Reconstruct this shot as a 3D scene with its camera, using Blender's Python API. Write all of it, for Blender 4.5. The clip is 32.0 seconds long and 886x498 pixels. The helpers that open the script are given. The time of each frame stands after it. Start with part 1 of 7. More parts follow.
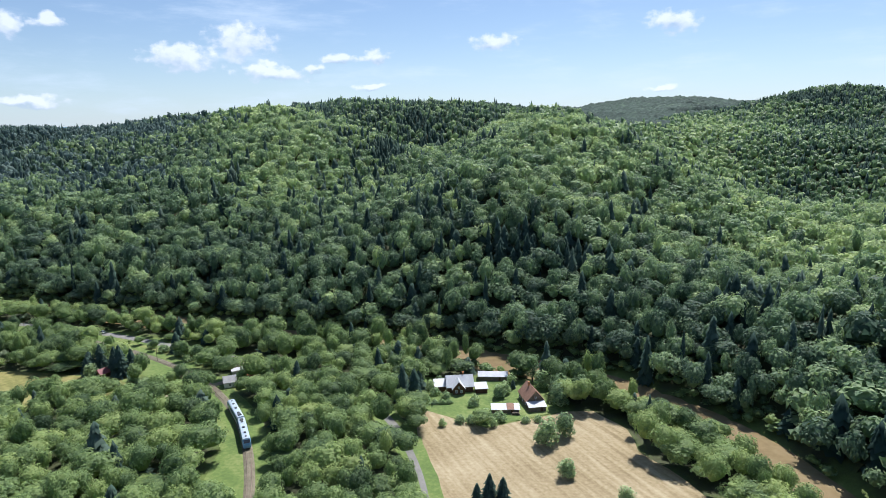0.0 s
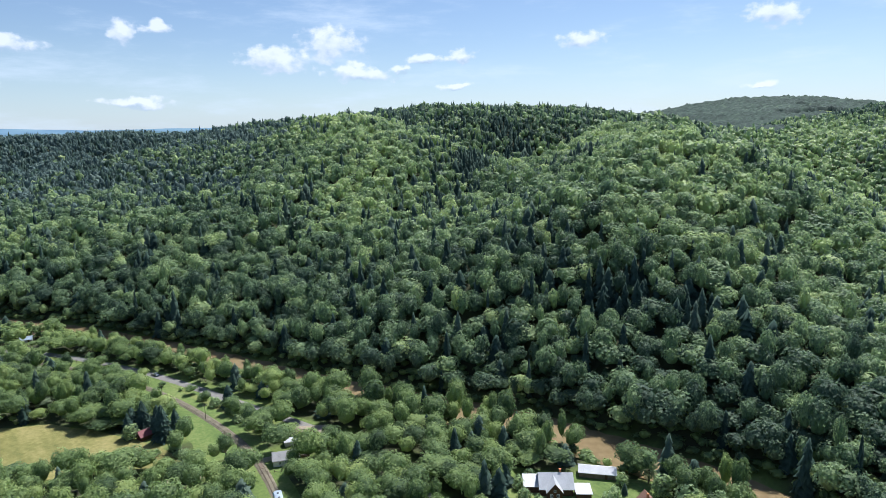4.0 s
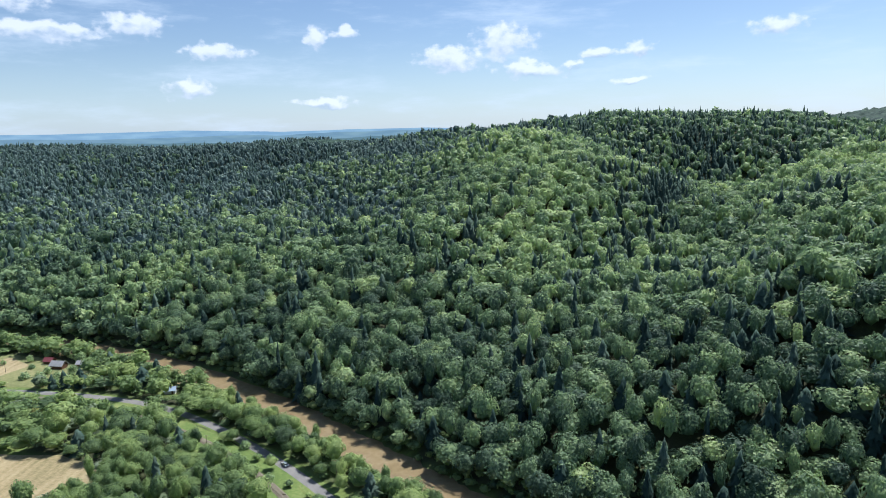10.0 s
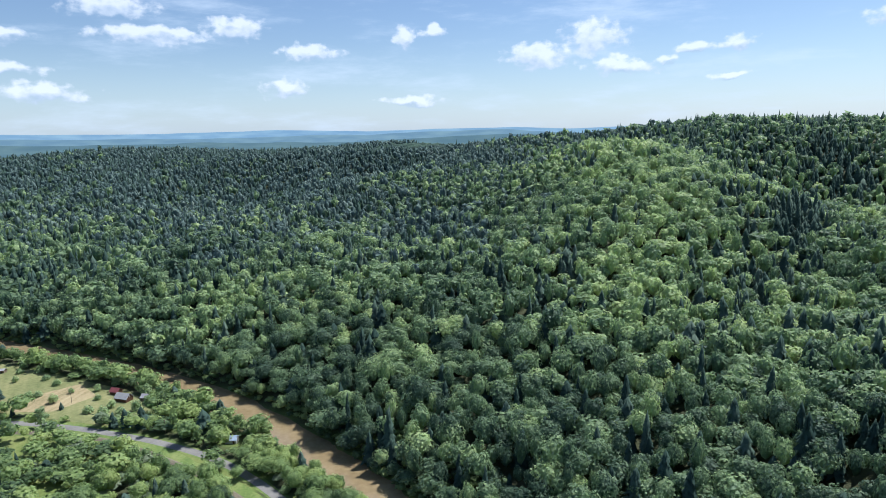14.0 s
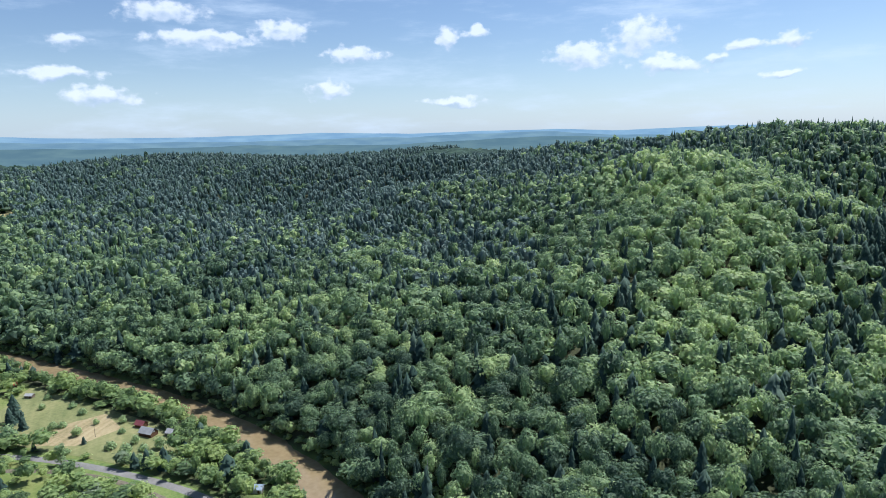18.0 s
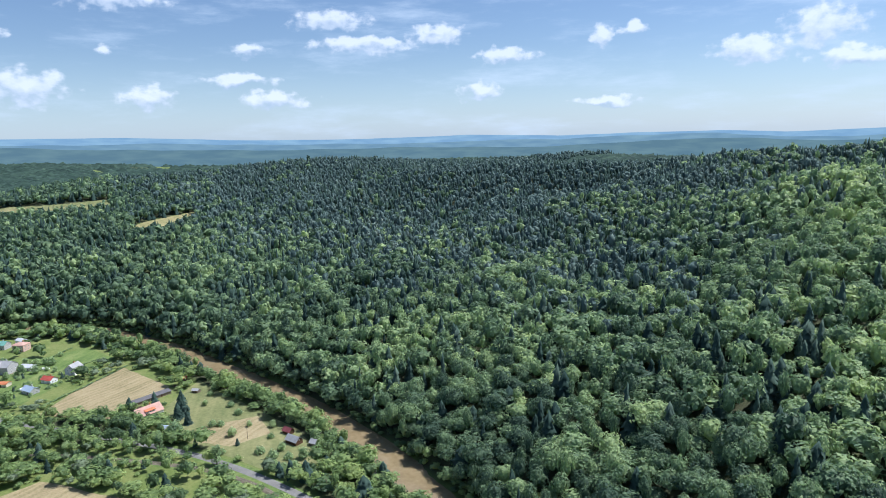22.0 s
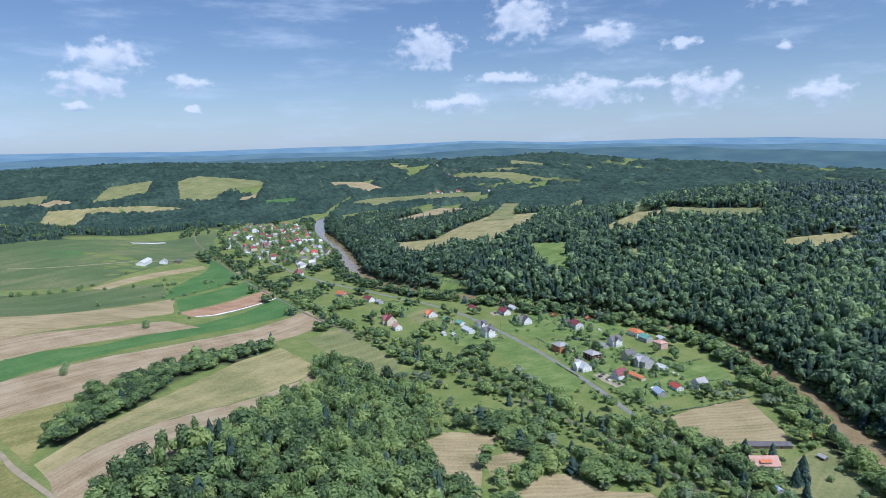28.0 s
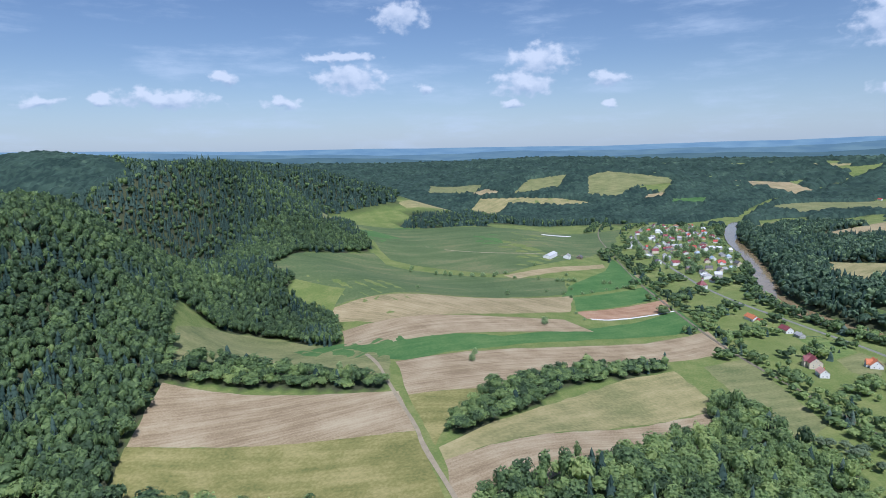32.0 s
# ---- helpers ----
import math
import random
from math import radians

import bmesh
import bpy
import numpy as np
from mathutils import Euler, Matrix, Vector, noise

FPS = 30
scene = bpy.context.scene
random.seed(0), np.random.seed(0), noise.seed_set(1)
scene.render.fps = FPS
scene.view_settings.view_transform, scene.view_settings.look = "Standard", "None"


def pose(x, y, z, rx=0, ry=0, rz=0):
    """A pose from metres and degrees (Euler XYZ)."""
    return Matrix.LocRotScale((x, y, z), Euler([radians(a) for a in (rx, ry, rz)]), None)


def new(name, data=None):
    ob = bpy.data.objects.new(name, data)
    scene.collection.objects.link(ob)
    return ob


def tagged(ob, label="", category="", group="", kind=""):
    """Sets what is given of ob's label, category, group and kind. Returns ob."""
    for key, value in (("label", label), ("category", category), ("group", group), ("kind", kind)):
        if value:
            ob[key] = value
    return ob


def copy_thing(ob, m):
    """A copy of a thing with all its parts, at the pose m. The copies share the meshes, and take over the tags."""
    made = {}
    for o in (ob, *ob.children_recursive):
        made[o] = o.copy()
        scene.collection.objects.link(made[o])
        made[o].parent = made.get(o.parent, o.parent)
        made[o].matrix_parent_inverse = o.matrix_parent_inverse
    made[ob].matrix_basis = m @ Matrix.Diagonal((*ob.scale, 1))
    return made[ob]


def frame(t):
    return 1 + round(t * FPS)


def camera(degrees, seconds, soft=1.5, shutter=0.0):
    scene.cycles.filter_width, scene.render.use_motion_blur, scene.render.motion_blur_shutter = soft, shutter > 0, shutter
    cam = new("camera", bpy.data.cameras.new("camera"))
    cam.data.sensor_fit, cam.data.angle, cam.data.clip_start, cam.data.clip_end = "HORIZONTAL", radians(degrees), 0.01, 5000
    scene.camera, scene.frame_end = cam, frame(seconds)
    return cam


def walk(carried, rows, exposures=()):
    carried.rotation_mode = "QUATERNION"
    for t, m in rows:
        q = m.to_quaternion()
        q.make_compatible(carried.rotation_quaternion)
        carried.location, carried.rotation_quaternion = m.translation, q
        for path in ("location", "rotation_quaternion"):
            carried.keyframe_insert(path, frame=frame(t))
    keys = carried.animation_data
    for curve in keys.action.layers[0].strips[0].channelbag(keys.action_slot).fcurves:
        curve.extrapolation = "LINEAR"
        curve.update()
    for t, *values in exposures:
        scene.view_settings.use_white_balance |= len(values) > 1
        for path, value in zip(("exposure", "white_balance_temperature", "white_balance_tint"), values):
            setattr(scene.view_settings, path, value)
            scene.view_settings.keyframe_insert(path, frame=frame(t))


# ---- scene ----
cam = camera(70.7, 32.0, soft=0.7)
METRES, EYE, TILT, LEAN, TURN = 340.0, 114.0, 3.27, -2.88, 0.0
ROWS = [
    (0.0, 0.0, 0.0, 0.0, -0.9, -14.1, 3.57),
    (0.5, -0.0004, 0.0213, 0.0031, -0.47, -14.06, 3.61),
    (1.0, -0.0012, 0.0427, 0.0064, 0.06, -14.04, 3.62),
    (1.5, -0.0024, 0.0639, 0.0096, 0.75, -14.01, 3.69),
    (2.0, -0.0039, 0.0853, 0.0132, 1.71, -13.98, 3.73),
    (2.5, -0.0052, 0.1061, 0.017, 3.0, -13.89, 3.81),
    (3.0, -0.0075, 0.1269, 0.0204, 4.03, -13.83, 3.88),
    (3.5, -0.01, 0.1481, 0.024, 5.28, -13.74, 3.94),
    (5.5, -0.0239, 0.2318, 0.0397, 10.33, -13.54, 4.32),
    (6.0, -0.0289, 0.2527, 0.0442, 11.56, -13.48, 4.4),
    (6.5, -0.0339, 0.2738, 0.0489, 12.81, -13.41, 4.5),
    (7.0, -0.0394, 0.2944, 0.0533, 14.08, -13.29, 4.6),
    (7.5, -0.0455, 0.3144, 0.0578, 15.37, -13.2, 4.62),
    (8.0, -0.0516, 0.3337, 0.0628, 16.67, -13.12, 4.73),
    (8.5, -0.0583, 0.3527, 0.068, 17.95, -13.05, 4.81),
    (9.0, -0.0652, 0.3723, 0.0731, 19.28, -12.96, 4.88),
    (9.5, -0.0729, 0.3909, 0.0782, 20.53, -12.87, 4.94),
    (10.0, -0.0809, 0.4093, 0.0828, 21.76, -12.78, 5.03),
    (10.5, -0.0887, 0.4266, 0.0877, 22.92, -12.72, 5.06),
    (11.0, -0.0973, 0.4447, 0.0925, 24.18, -12.61, 5.1),
    (11.5, -0.1061, 0.4629, 0.0971, 25.51, -12.52, 5.12),
    (12.0, -0.1157, 0.4808, 0.1019, 26.82, -12.41, 5.15),
    (12.5, -0.1252, 0.4986, 0.1068, 28.14, -12.33, 5.17),
    (13.0, -0.1356, 0.5166, 0.1113, 28.87, -12.32, 5.2),
    (13.5, -0.1466, 0.5346, 0.1149, 29.16, -12.31, 5.23),
    (14.0, -0.1576, 0.5527, 0.1173, 29.45, -12.29, 5.25),
    (14.5, -0.1686, 0.5709, 0.1193, 29.61, -12.28, 5.25),
    (16.5, -0.2005, 0.6229, 0.1332, 30.42, -12.18, 5.46),
    (17.0, -0.2047, 0.6295, 0.137, 30.97, -12.14, 5.49),
    (17.5, -0.2088, 0.6361, 0.1406, 31.99, -12.02, 5.49),
    (18.0, -0.2131, 0.6423, 0.1447, 33.28, -11.86, 5.52),
    (18.5, -0.2169, 0.6483, 0.1486, 34.68, -11.7, 5.58),
    (19.0, -0.2211, 0.6537, 0.1525, 36.03, -11.58, 5.61),
    (19.5, -0.2252, 0.6593, 0.1565, 37.58, -11.44, 5.65),
    (20.0, -0.2298, 0.6649, 0.1602, 39.22, -11.3, 5.68),
    (20.5, -0.2347, 0.6706, 0.1639, 40.83, -11.13, 5.69),
    (21.0, -0.2396, 0.676, 0.1678, 42.53, -10.91, 5.73),
    (21.5, -0.2444, 0.6811, 0.1716, 44.57, -10.71, 5.77),
    (22.0, -0.2493, 0.6859, 0.1752, 46.68, -10.51, 5.79),
    (22.5, -0.2543, 0.6907, 0.1789, 48.82, -10.27, 5.82),
    (23.0, -0.2591, 0.6945, 0.1826, 51.28, -10.01, 5.82),
    (23.5, -0.2642, 0.6983, 0.1866, 54.06, -9.75, 5.8),
    (24.0, -0.2696, 0.7012, 0.1907, 57.57, -9.41, 5.74),
    (24.5, -0.2748, 0.7043, 0.1955, 62.41, -8.94, 5.65),
    (25.0, -0.2806, 0.707, 0.2005, 68.1, -8.41, 5.49),
    (25.5, -0.2866, 0.71, 0.2054, 73.82, -7.95, 5.25),
    (27.5, -0.3333, 0.7131, 0.2276, 96.46, -6.2, 4.05),
    (28.0, -0.3464, 0.711, 0.233, 102.2, -5.88, 3.69),
    (28.5, -0.3585, 0.7074, 0.2386, 107.92, -5.61, 3.32),
    (29.0, -0.3702, 0.7028, 0.2443, 113.67, -5.35, 2.93),
    (29.5, -0.3816, 0.697, 0.2497, 119.23, -5.15, 2.52),
    (30.0, -0.3924, 0.6903, 0.2551, 124.31, -5.02, 2.15),
    (30.5, -0.4022, 0.6826, 0.2603, 128.97, -4.93, 1.79),
    (31.0, -0.4115, 0.6746, 0.2664, 133.33, -4.92, 1.46),
    (31.5, -0.4208, 0.6659, 0.2718, 136.7, -4.94, 1.23),
    (32.0, -0.4296, 0.6561, 0.2772, 138.09, -5.0, 1.15),
]
EXPOSURES = [(0.0, 0.42, 5980, 13), (13.0, 0.40, 5820, 12), (23.0, 0.33, 5650, 13), (28.0, 0.04, 5420, 16), (32.0, -0.02, 5460, 17)]
walk(cam, [(t, pose(0, 0, EYE, TILT, LEAN, TURN) @ pose(METRES * x, METRES * y, METRES * z, 90 + pitch, roll, yaw)) for t, x, y, z, yaw, pitch, roll in ROWS],
     exposures=EXPOSURES)

# ---- light: clear summer sky with small fair-weather clouds, sun high on the right of the first view ----
SUN_TURN, SUN_HEIGHT = 26.0, 58.0      # degrees from +y towards +x, and above the horizon
sun = new("sun", bpy.data.lights.new("sun", "SUN"))
sun.data.energy, sun.data.angle, sun.data.color = 4.8, radians(0.6), (1.0, 0.96, 0.89)
sun.rotation_euler = Vector((-math.sin(radians(SUN_TURN)) * math.cos(radians(SUN_HEIGHT)),
                             -math.cos(radians(SUN_TURN)) * math.cos(radians(SUN_HEIGHT)),
                             -math.sin(radians(SUN_HEIGHT)))).to_track_quat("-Z", "Y").to_euler()

# each cloud: bearing to the left of +y, height above the horizon, half width, half height, in degrees
CLOUDS_NORTH = [(-20.1, 8.5, 2.4, 0.9), (-19.5, 3.3, 1.2, 0.4), (-5.3, 7.5, 2.1, 0.9), (5.1, 6.3, 1.5, 0.7), (5.5, 4.0, 1.8, 0.4),
                (8.3, 6.2, 1.8, 0.6), (10.3, 5.2, 1.5, 0.5), (14.1, 5.0, 3.6, 0.8), (16.5, 7.4, 3.0, 1.7), (21.2, 6.0, 3.3, 1.2),
                (30.3, 8.3, 1.5, 0.5), (32.2, 2.5, 3.0, 0.5), (32.8, 8.0, 1.5, 0.9), (40.9, 6.6, 3.3, 0.7), (43.3, 3.8, 1.8, 0.9),
                (47.0, 8.5, 2.8, 0.9)]
CLOUDS_WEST = [(52.0, 8.1, 2.4, 0.6), (54.1, 7.8, 4.5, 0.8), (56.4, 9.8, 3.6, 0.9), (61.4, 3.4, 3.3, 0.9), (63.1, 7.3, 1.6, 0.6),
               (64.3, 5.0, 3.0, 0.6), (71.3, 3.6, 2.4, 1.1), (73.2, 11.0, 3.9, 0.9), (74.2, 7.2, 0.9, 0.6), (79.8, 4.3, 3.3, 1.4),
               (81.8, 7.9, 1.5, 0.6), (84.4, 4.8, 2.4, 0.6), (87.9, 9.0, 2.2, 1.2), (89.8, 4.3, 4.5, 1.4), (95.0, 10.6, 3.3, 2.2),
               (96.2, 5.8, 3.6, 0.6), (101.0, 3.6, 3.3, 0.9), (103.2, 8.5, 3.0, 2.0)]
CLOUDS_SOUTH = [(123.3, 3.3, 0.8, 0.4), (123.6, 5.4, 1.8, 0.8), (129.4, 7.2, 3.0, 1.6), (130.8, 5.4, 3.0, 1.2), (131.9, 3.6, 1.3, 0.6),
                (139.7, 5.2, 0.9, 0.6), (141.5, 11.2, 2.5, 1.4), (146.2, 6.0, 3.3, 1.6), (147.1, 7.8, 3.3, 0.4), (151.9, 3.9, 1.6, 0.7),
                (156.6, 6.0, 1.1, 0.6), (161.6, 4.3, 4.5, 0.9), (165.7, 4.1, 1.5, 0.6), (170.2, 3.9, 1.8, 0.6)]
SKY_MID = 70.0                          # bearing at the middle of the cloud map
SKY_STRENGTH = 0.084


def build_world():
    world = bpy.data.worlds.new("sky")
    scene.world = world
    world.use_nodes = True
    tree = world.node_tree
    tree.nodes.clear()
    add, wire = tree.nodes.new, tree.links.new

    def math_node(op, a, b=None, c=None):
        n = add("ShaderNodeMath")
        n.operation = op
        for i, v in enumerate((a, b, c)):
            if v is None:
                continue
            if isinstance(v, (int, float)):
                n.inputs[i].default_value = v
            else:
                wire(v, n.inputs[i])
        return n.outputs[0]

    def vec_node(op, a, b=None, c=None, out=0):
        n = add("ShaderNodeVectorMath")
        n.operation = op
        for i, v in enumerate((a, b, c)):
            if v is None:
                continue
            if isinstance(v, (tuple, list)):
                n.inputs[i].default_value = v
            else:
                wire(v, n.inputs[i])
        return n.outputs[out]

    sky = add("ShaderNodeTexSky")
    sky.sky_type, sky.sun_disc = "NISHITA", False
    sky.sun_elevation, sky.sun_rotation = radians(SUN_HEIGHT), radians(SUN_TURN)
    sky.altitude, sky.air_density, sky.dust_density, sky.ozone_density = 350, 1.0, 0.5, 2.2
    way = add("ShaderNodeTexCoord").outputs["Generated"]
    mid = radians(SKY_MID)
    ahead = vec_node("DOT_PRODUCT", way, (-math.sin(mid), math.cos(mid), 0), out=1)
    left = vec_node("DOT_PRODUCT", way, (-math.cos(mid), -math.sin(mid), 0), out=1)
    up = vec_node("DOT_PRODUCT", way, (0, 0, 1), out=1)
    bearing = math_node("ARCTAN2", left, ahead)
    height = math_node("ARCSINE", up)
    spot = add("ShaderNodeCombineXYZ")
    wire(bearing, spot.inputs[0])
    wire(height, spot.inputs[1])
    spot = spot.outputs[0]

    def cloud_noise(scale, detail, rough, stretch=1.5):
        n = add("ShaderNodeTexNoise")
        n.inputs["Scale"].default_value, n.inputs["Detail"].default_value = scale, detail
        n.inputs["Roughness"].default_value = rough
        wire(vec_node("MULTIPLY", spot, (1, stretch, 1)), n.inputs["Vector"])
        return n

    warp = cloud_noise(26, 3, 0.5)
    shift = vec_node("MULTIPLY", vec_node("SUBTRACT", warp.outputs["Color"], (0.5, 0.5, 0.5)), (0.05, 0.028, 0))
    moved = vec_node("ADD", spot, shift)
    higher = vec_node("ADD", moved, (0, 0.0065, 0))

    def nearest_cloud(point):
        """Distance to the nearest cloud's middle, in units of its own half sizes."""
        least = None
        for bear, high, wide, tall in CLOUDS_NORTH + CLOUDS_WEST + CLOUDS_SOUTH:
            rx, ry = 1 / radians(wide), 1 / radians(tall)
            d = vec_node("LENGTH", vec_node("MULTIPLY_ADD", point, (rx, ry, 0), (-radians(bear - SKY_MID) * rx, -radians(high) * ry, 0)), out=1)
            least = d if least is None else math_node("MINIMUM", least, d)
        return least

    nearest = nearest_cloud(moved)
    under = nearest_cloud(higher)
    puff = cloud_noise(55, 3, 0.5, 1.3).outputs["Fac"]
    dense = math_node("SUBTRACT", math_node("ADD", 0.98, math_node("MULTIPLY", math_node("SUBTRACT", puff, 0.5), 1.7)), nearest)
    ramp = add("ShaderNodeMapRange")
    ramp.interpolation_type = "SMOOTHSTEP"
    wire(dense, ramp.inputs[0])
    ramp.inputs[1].default_value, ramp.inputs[2].default_value = -0.1, 0.55
    ramp.inputs[4].default_value = 0.80
    # thin high veils
    veil = add("ShaderNodeMapRange")
    veil.interpolation_type = "SMOOTHSTEP"
    wire(cloud_noise(4.5, 8, 0.62, 4.5).outputs["Fac"], veil.inputs[0])
    veil.inputs[1].default_value, veil.inputs[2].default_value = 0.47, 0.78
    veil.inputs[4].default_value = 0.6
    # pale haze low over the horizon
    low = add("ShaderNodeMapRange")
    low.interpolation_type = "SMOOTHSTEP"
    wire(height, low.inputs[0])
    low.inputs[1].default_value, low.inputs[2].default_value = -0.02, 0.14
    low.inputs[3].default_value, low.inputs[4].default_value = 0.5, 0.0
    # clouds are bright above and grey-blue at their flat bases
    lit = add("ShaderNodeMapRange")
    wire(math_node("ADD", math_node("SUBTRACT", under, nearest), math_node("MULTIPLY", math_node("SUBTRACT", puff, 0.5), 1.3)), lit.inputs[0])
    lit.inputs[1].default_value, lit.inputs[2].default_value = -0.55, 0.35
    tone = add("ShaderNodeMix")
    tone.data_type = "RGBA"
    wire(lit.outputs[0], tone.inputs["Factor"])
    tone.inputs[6].default_value, tone.inputs[7].default_value = (0.38, 0.48, 0.60, 1), (0.76, 0.80, 0.84, 1)

    def blend(fac, a, b):
        n = add("ShaderNodeMix")
        n.data_type = "RGBA"
        wire(fac, n.inputs["Factor"])
        for sock, v in ((n.inputs[6], a), (n.inputs[7], b)):
            if isinstance(v, tuple):
                sock.default_value = v
            else:
                wire(v, sock)
        return n.outputs[2]

    colour = vec_node("MULTIPLY", sky.outputs[0], (SKY_STRENGTH,) * 3)
    colour = blend(low.outputs[0], colour, (0.45, 0.60, 0.74, 1))
    colour = blend(veil.outputs[0], colour, (0.60, 0.70, 0.80, 1))
    colour = blend(ramp.outputs[0], colour, tone.outputs[2])
    shade = add("ShaderNodeBackground")
    wire(colour, shade.inputs[0])
    shade.inputs[1].default_value = 1.0
    wire(shade.outputs[0], add("ShaderNodeOutputWorld").inputs[0])


build_world()


# ---- materials ----
def material(name, colours, scales=(0.5, 6.0), rough=0.9, metal=0.0, bump=0.0, bump_scale=8.0, stripe=None, attribute="", island=0.0,
             translucent=0.0, random_object=0.0, specular=0.3, streak=None):
    """A rough natural surface: two colours mixed by coarse and fine noise, with relief; stripe = (turn, metres, amount)."""
    m = bpy.data.materials.new(name)
    m.use_nodes = True
    tree = m.node_tree
    add, wire = tree.nodes.new, tree.links.new
    bsdf = tree.nodes["Principled BSDF"]
    bsdf.inputs["Roughness"].default_value, bsdf.inputs["Metallic"].default_value = rough, metal
    bsdf.inputs["Specular IOR Level"].default_value = specular
    where = add("ShaderNodeNewGeometry").outputs["Position"]
    fac = None
    for scale, detail in zip(scales, (3, 5)):
        n = add("ShaderNodeTexNoise")
        n.inputs["Scale"].default_value, n.inputs["Detail"].default_value = scale, detail
        wire(where, n.inputs["Vector"])
        r = add("ShaderNodeMapRange")
        wire(n.outputs["Fac"], r.inputs[0])
        r.inputs[1].default_value, r.inputs[2].default_value = 0.3, 0.7
        if fac is None:
            fac = r.outputs[0]
        else:
            mix = add("ShaderNodeMath")
            mix.operation = "MULTIPLY_ADD"
            mix.inputs[1].default_value = 0.55
            wire(fac, mix.inputs[0])
            half = add("ShaderNodeMath")
            half.operation = "MULTIPLY"
            half.inputs[1].default_value = 0.45
            wire(r.outputs[0], half.inputs[0])
            wire(half.outputs[0], mix.inputs[2])
            fac = mix.outputs[0]
    if stripe:
        turn, width, amount = stripe
        dot = add("ShaderNodeVectorMath")
        dot.operation = "DOT_PRODUCT"
        wire(where, dot.inputs[0])
        dot.inputs[1].default_value = (math.cos(radians(turn)) * 6.283 / width, math.sin(radians(turn)) * 6.283 / width, 0)
        bend = add("ShaderNodeTexNoise")
        bend.inputs["Scale"].default_value, bend.inputs["Detail"].default_value = 0.035, 3
        wire(where, bend.inputs["Vector"])
        ma = add("ShaderNodeMath")
        ma.operation = "MULTIPLY_ADD"
        wire(bend.outputs["Fac"], ma.inputs[0])
        ma.inputs[1].default_value = 14
        wire(dot.outputs["Value"], ma.inputs[2])
        s = add("ShaderNodeMath")
        s.operation = "SINE"
        wire(ma.outputs[0], s.inputs[0])
        ad = add("ShaderNodeMath")
        ad.operation = "MULTIPLY_ADD"
        wire(s.outputs[0], ad.inputs[0])
        ad.inputs[1].default_value = amount
        wire(fac, ad.inputs[2])
        fac = ad.outputs[0]
    if streak:
        turn, along, across, amount = streak
        place = add("ShaderNodeMapping")
        place.vector_type = "TEXTURE"
        place.inputs["Rotation"].default_value = (0, 0, radians(turn))
        place.inputs["Scale"].default_value = (along, across, 30)
        wire(where, place.inputs["Vector"])
        n = add("ShaderNodeTexNoise")
        n.inputs["Scale"].default_value, n.inputs["Detail"].default_value, n.inputs["Roughness"].default_value = 1.0, 5, 0.6
        wire(place.outputs[0], n.inputs["Vector"])
        centred = add("ShaderNodeMath")
        centred.operation = "SUBTRACT"
        wire(n.outputs["Fac"], centred.inputs[0])
        centred.inputs[1].default_value = 0.5
        ad = add("ShaderNodeMath")
        ad.operation = "MULTIPLY_ADD"
        wire(centred.outputs[0], ad.inputs[0])
        ad.inputs[1].default_value = amount
        wire(fac, ad.inputs[2])
        fac = ad.outputs[0]
    if attribute:
        at = add("ShaderNodeAttribute")
        at.attribute_name = attribute
        ad = add("ShaderNodeMath")
        ad.operation = "MULTIPLY_ADD"
        wire(fac, ad.inputs[0])
        ad.inputs[1].default_value = 0.35
        wire(at.outputs["Fac"], ad.inputs[2])
        fac = ad.outputs[0]
    for source, amount in (("island", island), ("object", random_object)):
        if not amount:
            continue
        out = add("ShaderNodeNewGeometry").outputs["Random Per Island"] if source == "island" else add("ShaderNodeObjectInfo").outputs["Random"]
        ad = add("ShaderNodeMath")
        ad.operation = "MULTIPLY_ADD"
        wire(out, ad.inputs[0])
        ad.inputs[1].default_value = amount
        wire(fac, ad.inputs[2])
        sub = add("ShaderNodeMath")
        sub.operation = "SUBTRACT"
        wire(ad.outputs[0], sub.inputs[0])
        sub.inputs[1].default_value = amount / 2
        fac = sub.outputs[0]
    ramp = add("ShaderNodeValToRGB")
    wire(fac, ramp.inputs[0])
    while len(ramp.color_ramp.elements) < len(colours):
        ramp.color_ramp.elements.new(0.5)
    for i, c in enumerate(colours):
        e = ramp.color_ramp.elements[i]
        e.position, e.color = i / (len(colours) - 1), (*c, 1)
    wire(ramp.outputs[0], bsdf.inputs["Base Color"])
    if bump:
        n = add("ShaderNodeTexNoise")
        n.inputs["Scale"].default_value, n.inputs["Detail"].default_value = bump_scale, 4
        wire(where, n.inputs["Vector"])
        b = add("ShaderNodeBump")
        b.inputs["Strength"].default_value, b.inputs["Distance"].default_value = 1.0, bump
        wire(n.outputs["Fac"], b.inputs["Height"])
        wire(b.outputs[0], bsdf.inputs["Normal"])
    if translucent:
        tr = add("ShaderNodeBsdfTranslucent")
        wire(ramp.outputs[0], tr.inputs[0])
        mx = add("ShaderNodeMixShader")
        mx.inputs[0].default_value = translucent
        wire(bsdf.outputs[0], mx.inputs[1])
        wire(tr.outputs[0], mx.inputs[2])
        wire(mx.outputs[0], tree.nodes["Material Output"].inputs[0])
    return m


